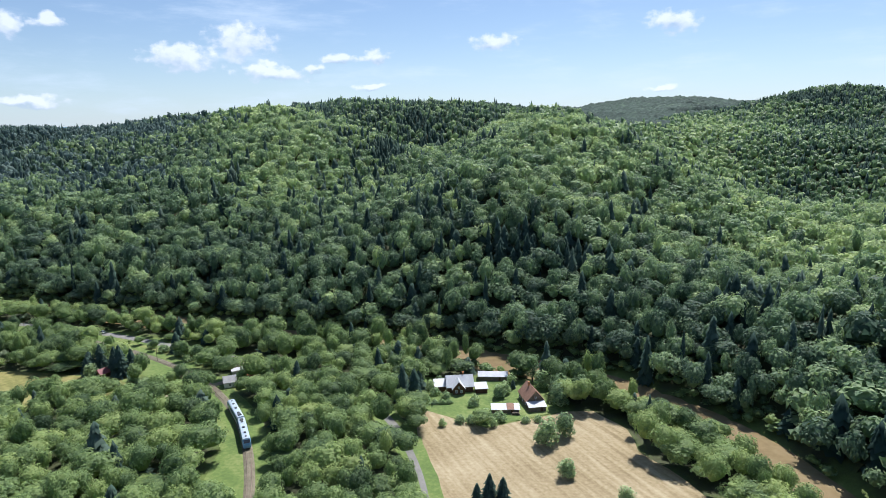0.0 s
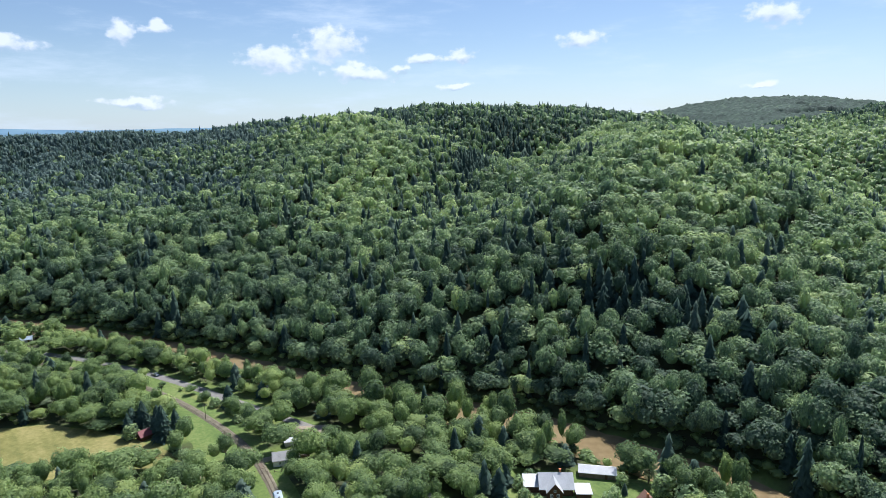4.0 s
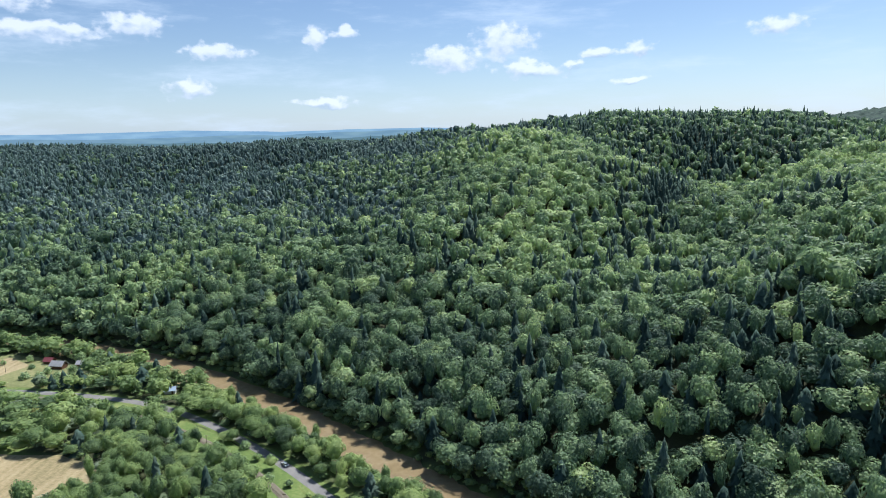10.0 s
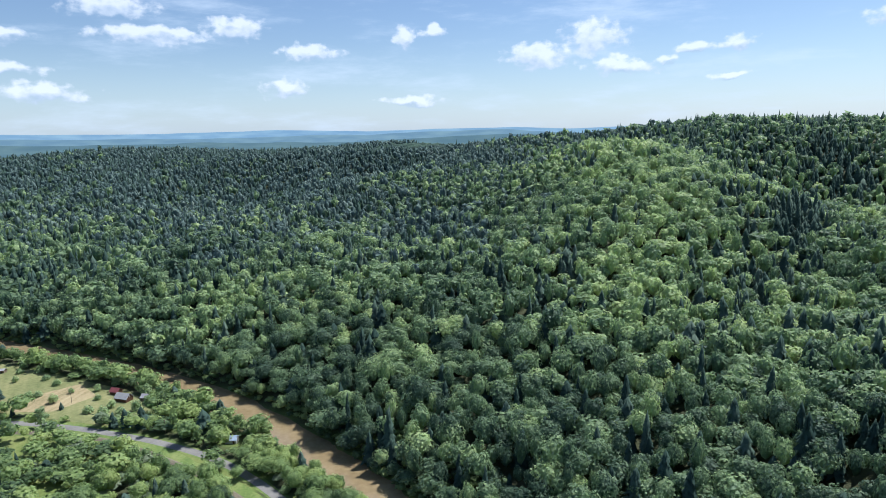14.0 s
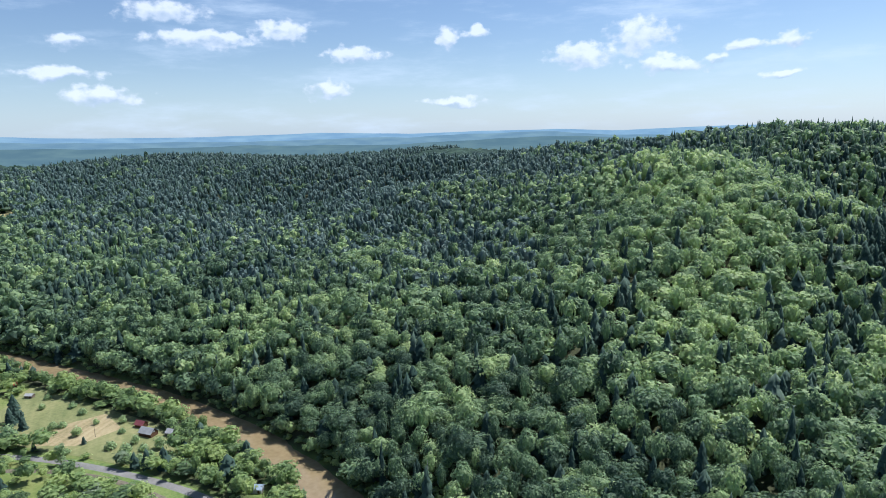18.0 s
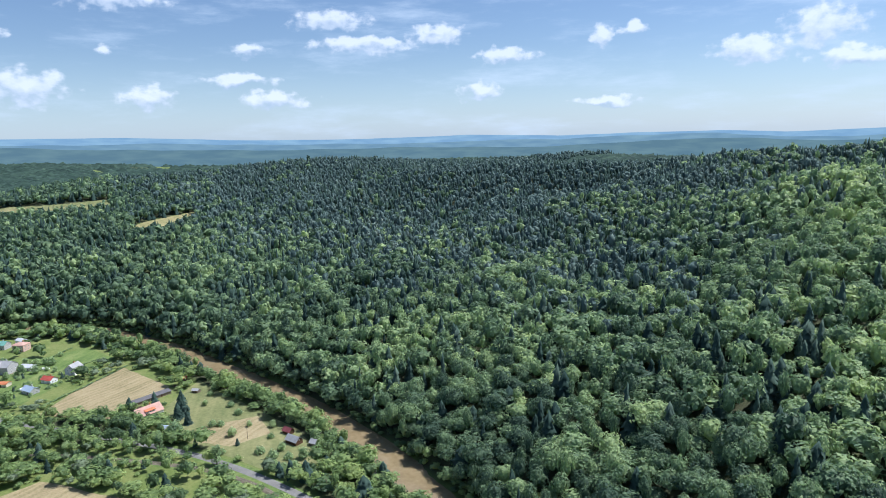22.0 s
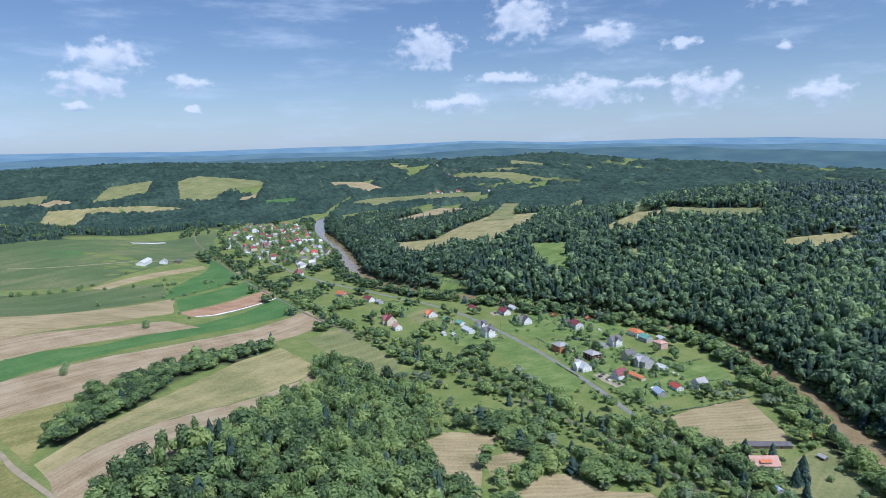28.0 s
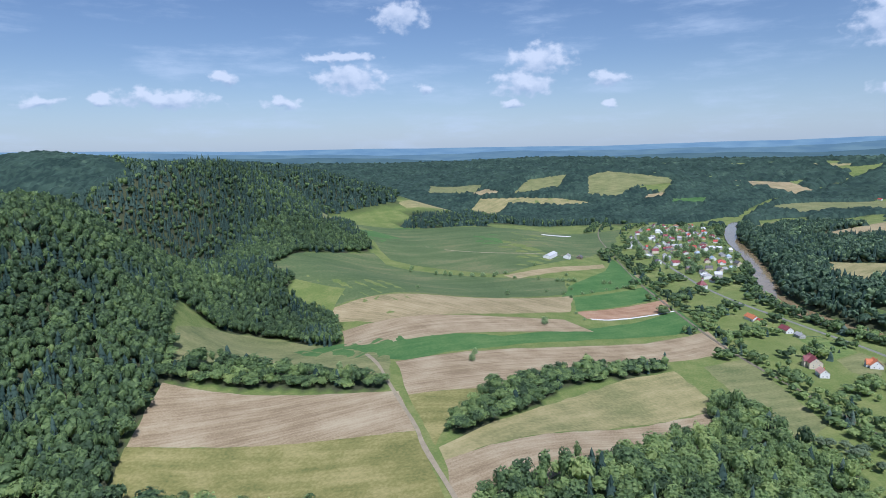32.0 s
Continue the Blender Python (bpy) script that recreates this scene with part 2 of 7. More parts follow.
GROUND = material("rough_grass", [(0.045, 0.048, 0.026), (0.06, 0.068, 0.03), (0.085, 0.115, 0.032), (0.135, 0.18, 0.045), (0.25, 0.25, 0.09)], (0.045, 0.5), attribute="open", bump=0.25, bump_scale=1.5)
FIELD_MATS = {
    "stubble": material("straw_stubble", [(0.21, 0.155, 0.085), (0.32, 0.245, 0.145), (0.42, 0.345, 0.22)], (0.04, 0.9), stripe=(76, 3.6, 0.08), streak=(166, 70, 6, 1.6), bump=0.1),
    "tan": material("mown_dry_hay", [(0.20, 0.175, 0.08), (0.32, 0.255, 0.135), (0.41, 0.335, 0.19)], (0.03, 0.7), stripe=(20, 4.5, 0.10), streak=(110, 45, 6, 1.5), bump=0.1),
    "olive": material("olive_meadow", [(0.12, 0.128, 0.036), (0.215, 0.203, 0.065), (0.33, 0.285, 0.115)], (0.035, 0.5), streak=(140, 60, 9, 1.5), bump=0.15, bump_scale=2),
    "yellow": material("yellow_dry_meadow", [(0.165, 0.172, 0.064), (0.285, 0.255, 0.110), (0.385, 0.325, 0.160)], (0.03, 0.4), streak=(176, 70, 9, 1.5), bump=0.15, bump_scale=2),
    "pale": material("pale_meadow", [(0.115, 0.138, 0.050), (0.190, 0.200, 0.078), (0.275, 0.255, 0.115)], (0.03, 0.4), streak=(150, 60, 8, 1.4), bump=0.15, bump_scale=2),
    "meadow": material("green_meadow", [(0.066, 0.105, 0.038), (0.100, 0.140, 0.052), (0.180, 0.182, 0.082)], (0.012, 0.3), streak=(168, 160, 19, 1.7), bump=0.12, bump_scale=2),
    "green": material("young_clover", [(0.046, 0.118, 0.030), (0.072, 0.155, 0.041), (0.125, 0.195, 0.06)], (0.03, 0.4), streak=(170, 90, 7, 1.2), bump=0.1, bump_scale=2),
    "lawn": material("bright_lawn", [(0.078, 0.128, 0.034), (0.135, 0.195, 0.050), (0.225, 0.255, 0.088)], (0.06, 0.7), streak=(130, 22, 6, 1.3), bump=0.12, bump_scale=3),
    "mown": material("mown_hay_meadow", [(0.23, 0.175, 0.09), (0.335, 0.265, 0.15), (0.44, 0.365, 0.23)], (0.04, 0.8), stripe=(24, 3.4, 0.10), streak=(114, 60, 3, 1.9), bump=0.1),
    "plough": material("ploughed_soil", [(0.26, 0.15, 0.08), (0.36, 0.22, 0.13), (0.42, 0.29, 0.18)], (0.05, 0.9), stripe=(76, 2.5, 0.10), streak=(166, 60, 5, 1.5), bump=0.15),
    "soil": material("bare_soil", [(0.24, 0.18, 0.11), (0.36, 0.29, 0.19)], (0.1, 0.9), bump=0.1),
}
# bluish LEAF, NEEDLE and PINE colours have aerial haze painted in
LEAF = material("hazed_broad_leaves", [(0.080, 0.138, 0.086), (0.205, 0.305, 0.156), (0.365, 0.480, 0.222), (0.50, 0.60, 0.268)], (0.35, 2.2), rough=0.55,
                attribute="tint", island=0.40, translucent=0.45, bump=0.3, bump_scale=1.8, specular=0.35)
NEEDLE = material("hazed_spruce_needles", [(0.036, 0.064, 0.052), (0.072, 0.116, 0.090), (0.125, 0.174, 0.130)], (0.4, 2.5), rough=0.8,
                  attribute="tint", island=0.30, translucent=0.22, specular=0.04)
PINE = material("hazed_pine_needles", [(0.075, 0.118, 0.110), (0.140, 0.200, 0.176), (0.225, 0.292, 0.240)], (0.4, 2.5), rough=0.75,
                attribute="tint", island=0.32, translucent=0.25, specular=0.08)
FARWOOD = material("far_tree_tops", [(0.022, 0.042, 0.034), (0.055, 0.092, 0.066), (0.125, 0.175, 0.100)], (0.02, 0.25), rough=0.8, attribute="tint", island=0.0, specular=0.1)
# LEAF without the painted haze blue, for valley and southern trees
UNHAZED_LEAF = material("unhazed_leaves", [(0.080, 0.130, 0.064), (0.172, 0.258, 0.102), (0.285, 0.385, 0.138), (0.395, 0.480, 0.170)], (0.35, 2.2), rough=0.55,
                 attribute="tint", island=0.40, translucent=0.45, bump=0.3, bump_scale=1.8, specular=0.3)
SILVER = material("silver_willow_leaves", [(0.11, 0.155, 0.085), (0.20, 0.26, 0.145), (0.31, 0.37, 0.23)], (0.35, 2.2), rough=0.55,
                  attribute="tint", island=0.35, translucent=0.4, specular=0.25)
BARK = material("bark", [(0.07, 0.055, 0.04), (0.16, 0.13, 0.10)], (1.0, 8.0), bump=0.05)
WATER = material("muddy_water", [(0.20, 0.148, 0.076), (0.26, 0.195, 0.105), (0.31, 0.245, 0.145)], (0.05, 0.35), rough=0.10, bump=0.012, bump_scale=1.2, specular=0.5)
GRAVEL = material("river_gravel", [(0.25, 0.20, 0.14), (0.40, 0.34, 0.26)], (0.3, 3.0), bump=0.1)
ASPHALT = material("worn_asphalt", [(0.15, 0.145, 0.135), (0.21, 0.20, 0.185), (0.27, 0.255, 0.235)], (0.15, 2.0), rough=0.85)
DIRT = material("dirt_track", [(0.24, 0.20, 0.13), (0.38, 0.32, 0.22)], (0.2, 2.0), bump=0.05)
BALLAST = material("railway_ballast", [(0.11, 0.10, 0.065), (0.19, 0.165, 0.115), (0.27, 0.235, 0.17)], (0.4, 4.0), bump=0.1)
STEEL = material("rail_steel", [(0.20, 0.13, 0.09), (0.34, 0.27, 0.22)], (0.5, 6.0), rough=0.45, metal=0.7)
WOOD = material("weathered_wood", [(0.12, 0.09, 0.065), (0.25, 0.20, 0.15)], (1.0, 7.0), bump=0.02)
DARKWOOD = material("dark_stained_wood", [(0.07, 0.035, 0.02), (0.15, 0.08, 0.045)], (1.0, 7.0), bump=0.02)
GLASS = material("window_glass", [(0.02, 0.025, 0.03), (0.04, 0.05, 0.06)], (0.5, 2.0), rough=0.06, specular=0.7)
FRAMEWHITE = material("white_window_paint", [(0.70, 0.70, 0.68), (0.82, 0.82, 0.80)], (1.0, 6.0), rough=0.5)
PLASTER = {
    "white": material("white_plaster", [(0.72, 0.71, 0.68), (0.84, 0.83, 0.80)], (0.6, 5.0)),
    "cream": material("cream_plaster", [(0.58, 0.50, 0.37), (0.70, 0.62, 0.48)], (0.6, 5.0)),
    "orange": material("orange_brick", [(0.42, 0.17, 0.07), (0.56, 0.25, 0.11)], (0.6, 5.0)),
    "grey": material("grey_plaster", [(0.36, 0.35, 0.33), (0.50, 0.49, 0.46)], (0.6, 5.0)),
    "pink": material("pinkish_plaster", [(0.55, 0.36, 0.29), (0.66, 0.46, 0.38)], (0.6, 5.0)),
    "wood": DARKWOOD,
    "plank": WOOD,
}
ROOF = {
    "white": material("white_sheet_roof", [(0.46, 0.465, 0.47), (0.64, 0.645, 0.65)], (0.4, 3.0), rough=0.6),
    "grey": material("grey_sheet_roof", [(0.28, 0.275, 0.27), (0.43, 0.425, 0.415)], (0.4, 3.0), rough=0.5),
    "dark": material("dark_slate_roof", [(0.09, 0.085, 0.085), (0.18, 0.17, 0.17)], (0.4, 3.0), rough=0.6),
    "red": material("red_sheet_roof", [(0.36, 0.06, 0.045), (0.50, 0.11, 0.08)], (0.4, 3.0), rough=0.55),
    "orange": material("orange_tile_roof", [(0.46, 0.14, 0.06), (0.62, 0.24, 0.11)], (0.4, 3.0), rough=0.7),
    "rust": material("rusty_tile_roof", [(0.20, 0.11, 0.075), (0.33, 0.19, 0.13)], (0.4, 3.0), rough=0.8),
    "maroon": material("maroon_sheet_roof", [(0.17, 0.045, 0.05), (0.27, 0.085, 0.085)], (0.4, 3.0), rough=0.55),
    "blue": material("blue_grey_sheet_roof", [(0.30, 0.38, 0.48), (0.45, 0.53, 0.62)], (0.4, 3.0), rough=0.45),
    "green": material("green_sheet_roof", [(0.12, 0.30, 0.24), (0.22, 0.42, 0.34)], (0.4, 3.0), rough=0.5),
    "faded": material("faded_pink_tile_roof", [(0.45, 0.25, 0.19), (0.60, 0.38, 0.31)], (0.4, 3.0), rough=0.8),
}


# ---- the lie of the land ----
RIVER = [(140, -900), (150, -150), (135, 40), (122, 150), (112, 215), (74, 271), (-3, 315), (-88, 341), (-143, 363), (-223, 395),
         (-292, 417), (-370, 433), (-460, 435), (-550, 425), (-650, 414), (-765, 383), (-840, 320), (-895, 200), (-935, 70),
         (-950, 10), (-985, -45), (-1056, -112), (-1200, -180), (-1380, -280), (-1518, -372), (-1764, -476), (-2100, -560),
         (-2600, -600), (-3300, -500), (-4600, -600)]
RAIL = [(-20, -900), (-35, -150), (-45, 40), (-55, 150), (-63, 192), (-79, 234), (-101, 267), (-124, 291), (-171, 325), (-212, 345),
        (-262, 361), (-321, 368), (-374, 366), (-410, 355), (-438, 340), (-510, 288), (-576, 220), (-623, 173), (-700, 65),
        (-780, -52), (-905, -185), (-1006, -292), (-1200, -465), (-1400, -640), (-1700, -800), (-2300, -900), (-4600, -1300)]


def side_distance(x, y, line):
    """Distance to a line on the plan, positive on the right hand when walking along it."""
    best, sign = np.full(np.shape(x), 1e9), np.ones(np.shape(x))
    for (ax, ay), (bx, by) in zip(line[:-1], line[1:]):
        dx, dy = bx - ax, by - ay
        k = np.clip(((x - ax) * dx + (y - ay) * dy) / (dx * dx + dy * dy), 0, 1)
        r = np.hypot(x - ax - k * dx, y - ay - k * dy)
        near = r < best
        best = np.where(near, r, best)
        sign = np.where(near, np.where(dx * (y - ay) - dy * (x - ax) < 0, 1, -1), sign)
    return best * sign


def swell(x, y, seed, size):
    """Gentle rolling of the land, from a few crossing waves."""
    rng = np.random.RandomState(seed)
    out = np.zeros(np.shape(x))
    for _ in range(6):
        a, p, s = rng.uniform(0, 6.28), rng.uniform(0, 6.28), size * rng.uniform(0.6, 1.6)
        out += np.sin((x * np.cos(a) + y * np.sin(a)) * 6.28 / s + p)
    return out / 6


# hills as x, y, radius, height: beyond the river, and south-west of the railway, and far off
HILLS_SPUR = [(60, 420, 110, 27), (200, 420, 110, -6), (100, 540, 120, 34), (240, 560, 120, -8), (90, 710, 140, 19), (270, 760, 160, 26),
              (430, 640, 180, -2), (420, 380, 160, -18), (-40, 640, 110, -20), (-150, 560, 110, 5), (-150, 740, 150, 53), (40, 900, 170, 24),
              (-240, 930, 180, -52), (-240, 1220, 200, 70), (70, 1280, 200, 75), (330, 1050, 220, 8), (650, 900, 280, 77)]
HILLS_EAST = [(255, 500, 90, -9), (270, 640, 110, -30), (350, 780, 130, -23), (480, 720, 160, -37), (520, 920, 170, -61), (380, 960, 140, -19), (160, 900, 130, 18), (110, 740, 110, -1), (600, 1420, 200, 36), (920, 1420, 240, 97), (750, 1150, 200, -24), (680, 800, 200, -70), (330, 1150, 150, -6), (140, 460, 80, -4), (60, 620, 110, 1)]
HILLS_WEST = [(-330, 620, 150, 17), (-390, 800, 170, -25), (-520, 1000, 220, 60), (-560, 620, 170, -6), (-720, 860, 220, -50), (-820, 620, 200, -7),
              (-1000, 780, 240, -31), (-1050, 1150, 300, 57), (-1300, 450, 260, 10), (-1450, 900, 320, -92), (-1850, 1250, 380, 20), (-1900, 500, 380, -11)]
# the gully between the two spurs, their crests, and the ridges behind
HILLS_GULLY = [(-630, 1050, 130, -43), (-540, 1050, 130, -23), (-270, 870, 130, 79), (-270, 690, 130, -21), (-270, 1050, 130, -38),
               (-180, 740, 80, -11), (-180, 560, 80, 9), (-180, 680, 80, 14), (-180, 1050, 130, 47), (-180, 870, 130, 13), (-120, 740, 80, 3),
               (-90, 600, 130, -10), (-90, 960, 130, 12), (0, 800, 80, 6)]
HILLS_CREST = [(0, 960, 130, -46), (0, 1050, 130, 24), (0, 380, 80, 3), (0, 560, 80, -6), (0, 740, 80, -18), (0, 870, 130, -39), (90, 420, 130, -4),
               (90, 960, 130, -13), (120, 800, 80, 23), (180, 600, 130, 25), (180, 380, 80, -16), (300, 560, 80, 2), (360, 690, 130, -2),
               (360, 600, 130, -10), (360, 780, 130, 21)]
HILLS_BACK = [(-1500, 1100, 350, 91), (-1500, 800, 350, 98), (-1500, 500, 220, 23), (-1370, 1280, 220, -10), (-1110, 1150, 220, -33),
              (-980, 1280, 220, -32), (-900, 1400, 350, 41), (-850, 1150, 220, -3), (-850, 760, 220, 25), (-720, 1280, 220, -21),
              (-600, 500, 350, 10), (-600, 1400, 350, 6), (-590, 1150, 220, 30)]
HILLS_RIDGE = [(-300, 1100, 350, -13), (-70, 1020, 220, 14), (60, 1280, 220, -13), (300, 800, 350, -7), (320, 1280, 220, 28), (320, 630, 220, 2),
               (450, 760, 220, -15), (450, 630, 220, -15), (450, 890, 220, -8), (580, 760, 220, -11), (600, 1400, 350, -13), (600, 800, 350, -10),
               (900, 1400, 350, 7)]
HILLS_SOUTH = [(-385, 50, 110, 25), (-410, -130, 190, 30), (-590, -310, 200, 21), (-210, -260, 140, 24), (-150, -430, 170, 63), (-260, -600, 190, -14),
               (-420, -800, 220, 120), (-480, -520, 160, 44), (-700, -1000, 260, -10), (-1000, -1350, 380, 106), (-600, -1450, 380, 157), (-100, -800, 240, 90),
               (-930, -600, 260, 24), (-1500, -1300, 380, -50), (-2100, -1500, 500, 11), (-130, -60, 130, 18), (-210, 130, 100, 13), (-1150, -950, 250, 34)]
HILLS_SPUR_SOUTH = [(-1100, -1180, 240, 27), (-1100, -860, 240, -14), (-1100, -700, 240, 15), (-780, -1500, 240, -16), (-780, -1020, 240, -41), (-780, -700, 240, -22), (-620, -1500, 240, -82),
                    (-620, -860, 240, 137), (-520, -510, 130, -9), (-520, -420, 130, 39), (-460, -860, 240, 72), (-460, -700, 240, -42), (-430, -780, 130, -274), (-430, -420, 130, -69),
                    (-380, -1540, 380, 121), (-340, -690, 130, -69), (-340, -600, 130, -22), (-340, -510, 130, 55), (-300, -860, 240, -77), (-300, -700, 240, 42), (-250, -870, 130, -52),
                    (-250, -600, 130, 36), (-250, -420, 130, 82), (-140, -700, 240, 15)]
HILLS_FAR = [(-2400, -1020, 380, 70), (-2060, -1400, 380, 75), (-3380, -730, 500, 60), (-3300, -60, 450, 60), (945, 2640, 700, 140),
             (-2900, -1600, 500, 60), (-2700, 600, 400, 30)]


def hills(x, y, rows):
    out = 0.0
    for hx, hy, r, h in rows:
        out = out + h * np.exp(-((x - hx) ** 2 + (y - hy) ** 2) / r ** 2)
    return out


def land(x, y):
    """Height of the ground: flat valley floor between river and railway, hills on both sides."""
    x, y = np.asarray(x, float), np.asarray(y, float)
    beyond = np.maximum(side_distance(x, y, RIVER) - 14, 0)
    above = np.maximum(-side_distance(x, y, RAIL) - 10, 0)
    bank = (28 * (1 - np.exp(-beyond / 45)) + 52 * (1 - np.exp(-(beyond / 260) ** 2))) * (1 - 0.75 * np.clip((-950 - x) / 700, 0, 1))
    north = bank + (1 - np.exp(-(beyond / 60) ** 2)) * (hills(x, y, HILLS_SPUR + HILLS_EAST + HILLS_WEST + HILLS_GULLY + HILLS_CREST + HILLS_BACK + HILLS_RIDGE))
    south = (1 - np.exp(-(above / 90) ** 2)) * hills(x, y, HILLS_SOUTH + HILLS_SPUR_SOUTH)
    away = np.hypot(x + 150, y - 230)
    k = np.clip((away - 2500) / 1900, 0, 1)
    bearing = np.degrees(np.arctan2(-(x + 150), y - 230))
    lowland = np.clip((bearing + 12) / 25, 0, 1) * np.clip((92 - bearing) / 25, 0, 1)      # a wide valley opens to the north-west
    rise = k * k * (3 - 2 * k) * (105 + 35 * swell(x, y, 5, 1500)) * (1 - 0.9 * lowland)
    rolling = np.clip((away - 1300) / 900, 0, 1) * 7 * swell(x, y, 9, 500)
    north = north * (1 - 0.92 * lowland * np.clip((away - 1550) / 700, 0, 1))
    return north + south + rise + hills(x, y, HILLS_FAR) + rolling


def axis(lo, hi, fine_lo, fine_hi, step, growth=1.11):
    """Grid lines: even between fine_lo and fine_hi, growing outwards."""
    mid = list(np.arange(fine_lo, fine_hi + step, step))
    s, v = step, mid[-1]
    while v < hi:
        s *= growth
        v = min(v + s, hi)
        mid.append(v)
    s, v, low = step, mid[0], []
    while v > lo:
        s *= growth
        v = max(v - s, lo)
        low.append(v)
    return np.array(low[::-1] + mid)


GX, GY = axis(-4750, 4400, -1320, 440, 9.0), axis(-4200, 4900, -460, 1000, 9.0)
GRID_X, GRID_Y = np.meshgrid(GX, GY, indexing="ij")
GZ = land(GRID_X, GRID_Y) - 2.6 * np.exp(-(side_distance(GRID_X, GRID_Y, RIVER) / np.interp(-GRID_X, [850, 1000], [13.0, 20.0])) ** 4)   # the river's bed


def ground_z(x, y):
    """Height of the ground sheet, between its grid lines."""
    x, y = np.asarray(x, float), np.asarray(y, float)
    i = np.clip(np.searchsorted(GX, x) - 1, 0, len(GX) - 2)
    j = np.clip(np.searchsorted(GY, y) - 1, 0, len(GY) - 2)
    u, v = (x - GX[i]) / (GX[i + 1] - GX[i]), (y - GY[j]) / (GY[j + 1] - GY[j])
    return (GZ[i, j] * (1 - u) * (1 - v) + GZ[i + 1, j] * u * (1 - v) + GZ[i, j + 1] * (1 - u) * v + GZ[i + 1, j + 1] * u * v)


def mesh_from(name, verts, faces, mat, smooth=False, tint=None):
    """A mesh object from arrays of corners and of triangles or quads."""
    me = bpy.data.meshes.new(name)
    verts, faces = np.asarray(verts, np.float32), np.asarray(faces, np.int32)
    n = faces.shape[1]
    me.vertices.add(len(verts))
    me.vertices.foreach_set("co", verts.ravel())
    me.loops.add(faces.size)
    me.loops.foreach_set("vertex_index", faces.ravel())
    me.polygons.add(len(faces))
    me.polygons.foreach_set("loop_start", np.arange(0, faces.size, n, dtype=np.int32))
    me.polygons.foreach_set("loop_total", np.full(len(faces), n, np.int32))
    if smooth:
        me.polygons.foreach_set("use_smooth", np.ones(len(faces), bool))
    if tint is not None:
        me.attributes.new("tint", "FLOAT", "POINT").data.foreach_set("value", np.asarray(tint, np.float32))
    me.update(calc_edges=True)
    me.materials.append(mat)
    return new(name, me)


def grid_faces(nx, ny):
    a = (np.arange(nx - 1)[:, None] * ny + np.arange(ny - 1)[None]).ravel()
    return np.stack([a, a + ny, a + ny + 1, a + 1], 1)


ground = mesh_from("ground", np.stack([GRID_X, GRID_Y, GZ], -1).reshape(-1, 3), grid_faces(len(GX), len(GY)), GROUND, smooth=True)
tagged(ground, "rolling valley ground of rough green grass and scrub", "ground", kind="structure")


def resample(line, step):
    """Points at even steps along a rounded line through the given ones."""
    p = np.array(line, float)
    for _ in range(3):
        q = np.repeat(p, 2, 0)[1:-1]
        q = np.empty((2 * len(p) - 2, 2))
        q[0::2], q[1::2] = p[:-1] * 0.75 + p[1:] * 0.25, p[:-1] * 0.25 + p[1:] * 0.75
        p = np.vstack([p[:1], q, p[-1:]])
    s = np.concatenate([[0], np.cumsum(np.hypot(*np.diff(p, axis=0).T))])
    t = np.arange(0, s[-1], step)
    return np.stack([np.interp(t, s, p[:, 0]), np.interp(t, s, p[:, 1])], 1)


def ribbon(name, line, width, lift, mat, step=4.0, across=3, flat_z=None, wobble=0.0, centre=0.0, shape=None, widen=None):
    """A strip that follows the ground along a line."""
    p = resample(line, step)
    d = np.gradient(p, axis=0)
    d /= np.hypot(d[:, 0], d[:, 1])[:, None]
    side = np.stack([-d[:, 1], d[:, 0]], 1)
    k = np.linspace(-1, 1, across)
    rng = np.random.RandomState(3)
    half = (width if widen is None else np.interp(-p[:, 0], *widen)) / 2 * (1 + wobble * np.convolve(rng.uniform(-1, 1, len(p)), np.ones(9) / 4, "same"))
    q = p[:, None] + side[:, None] * (centre + k[None, :, None] * half[:, None, None])
    z = ground_z(q[..., 0], q[..., 1]) + lift if flat_z is None else np.full(q.shape[:2], flat_z)
    if shape is not None:
        z = z + np.interp(np.abs(k), *shape)[None]
    v = np.concatenate([q, z[..., None]], -1).reshape(-1, 3)
    return mesh_from(name, v, grid_faces(len(p), across), mat, smooth=True)


ROAD = [(8, -900), (4, -200), (2, 60), (-3, 170), (-9, 205), (-22, 240), (-48, 272), (-79, 293), (-104, 306), (-144, 326), (-190, 349),
        (-246, 369), (-295, 380), (-340, 378), (-379, 371), (-415, 362), (-453, 348), (-520, 313), (-581, 279), (-641, 249),
        (-714, 203), (-793, 144), (-867, 77), (-915, -12), (-1006, -167), (-1110, -277), (-1277, -437), (-1472, -586), (-1700, -640),
        (-2300, -720), (-3200, -800)]
river = ribbon("river", RIVER, 27, 0, WATER, step=5, across=7, flat_z=-0.55, wobble=0.12, widen=([0, 850, 1000], [27, 27, 27]))
tagged(river, "muddy brown river flowing between wooded banks", "river", kind="structure")
road = ribbon("road", ROAD, 5.6, 0.14, ASPHALT, step=4, across=5, shape=([0, 1], [0.08, 0.0]), widen=([0, 55, 95], [3.4, 3.4, 4.8]))
tagged(road, "narrow worn grey asphalt country road", "road", kind="structure")
verge = ribbon("road_verge", ROAD, 9.5, 0.08, FIELD_MATS["lawn"], step=4, across=3, wobble=0.12, widen=([0, 200, 215, 360, 375, 430, 460, 610, 640], [9.5, 9.5, 7.5, 7.5, 9.5, 9.5, 7.5, 7.5, 9.5]))
tagged(verge, "mown green grass verge along the road", "verge", kind="structure")
rail_lawn = ribbon("railway_verge", RAIL, 15, 0.07, FIELD_MATS["lawn"], step=4, across=5, wobble=0.15, widen=([0, 380, 420], [15, 15, 6.5]))
tagged(rail_lawn, "bright grass strip along the railway", "verge", kind="structure")
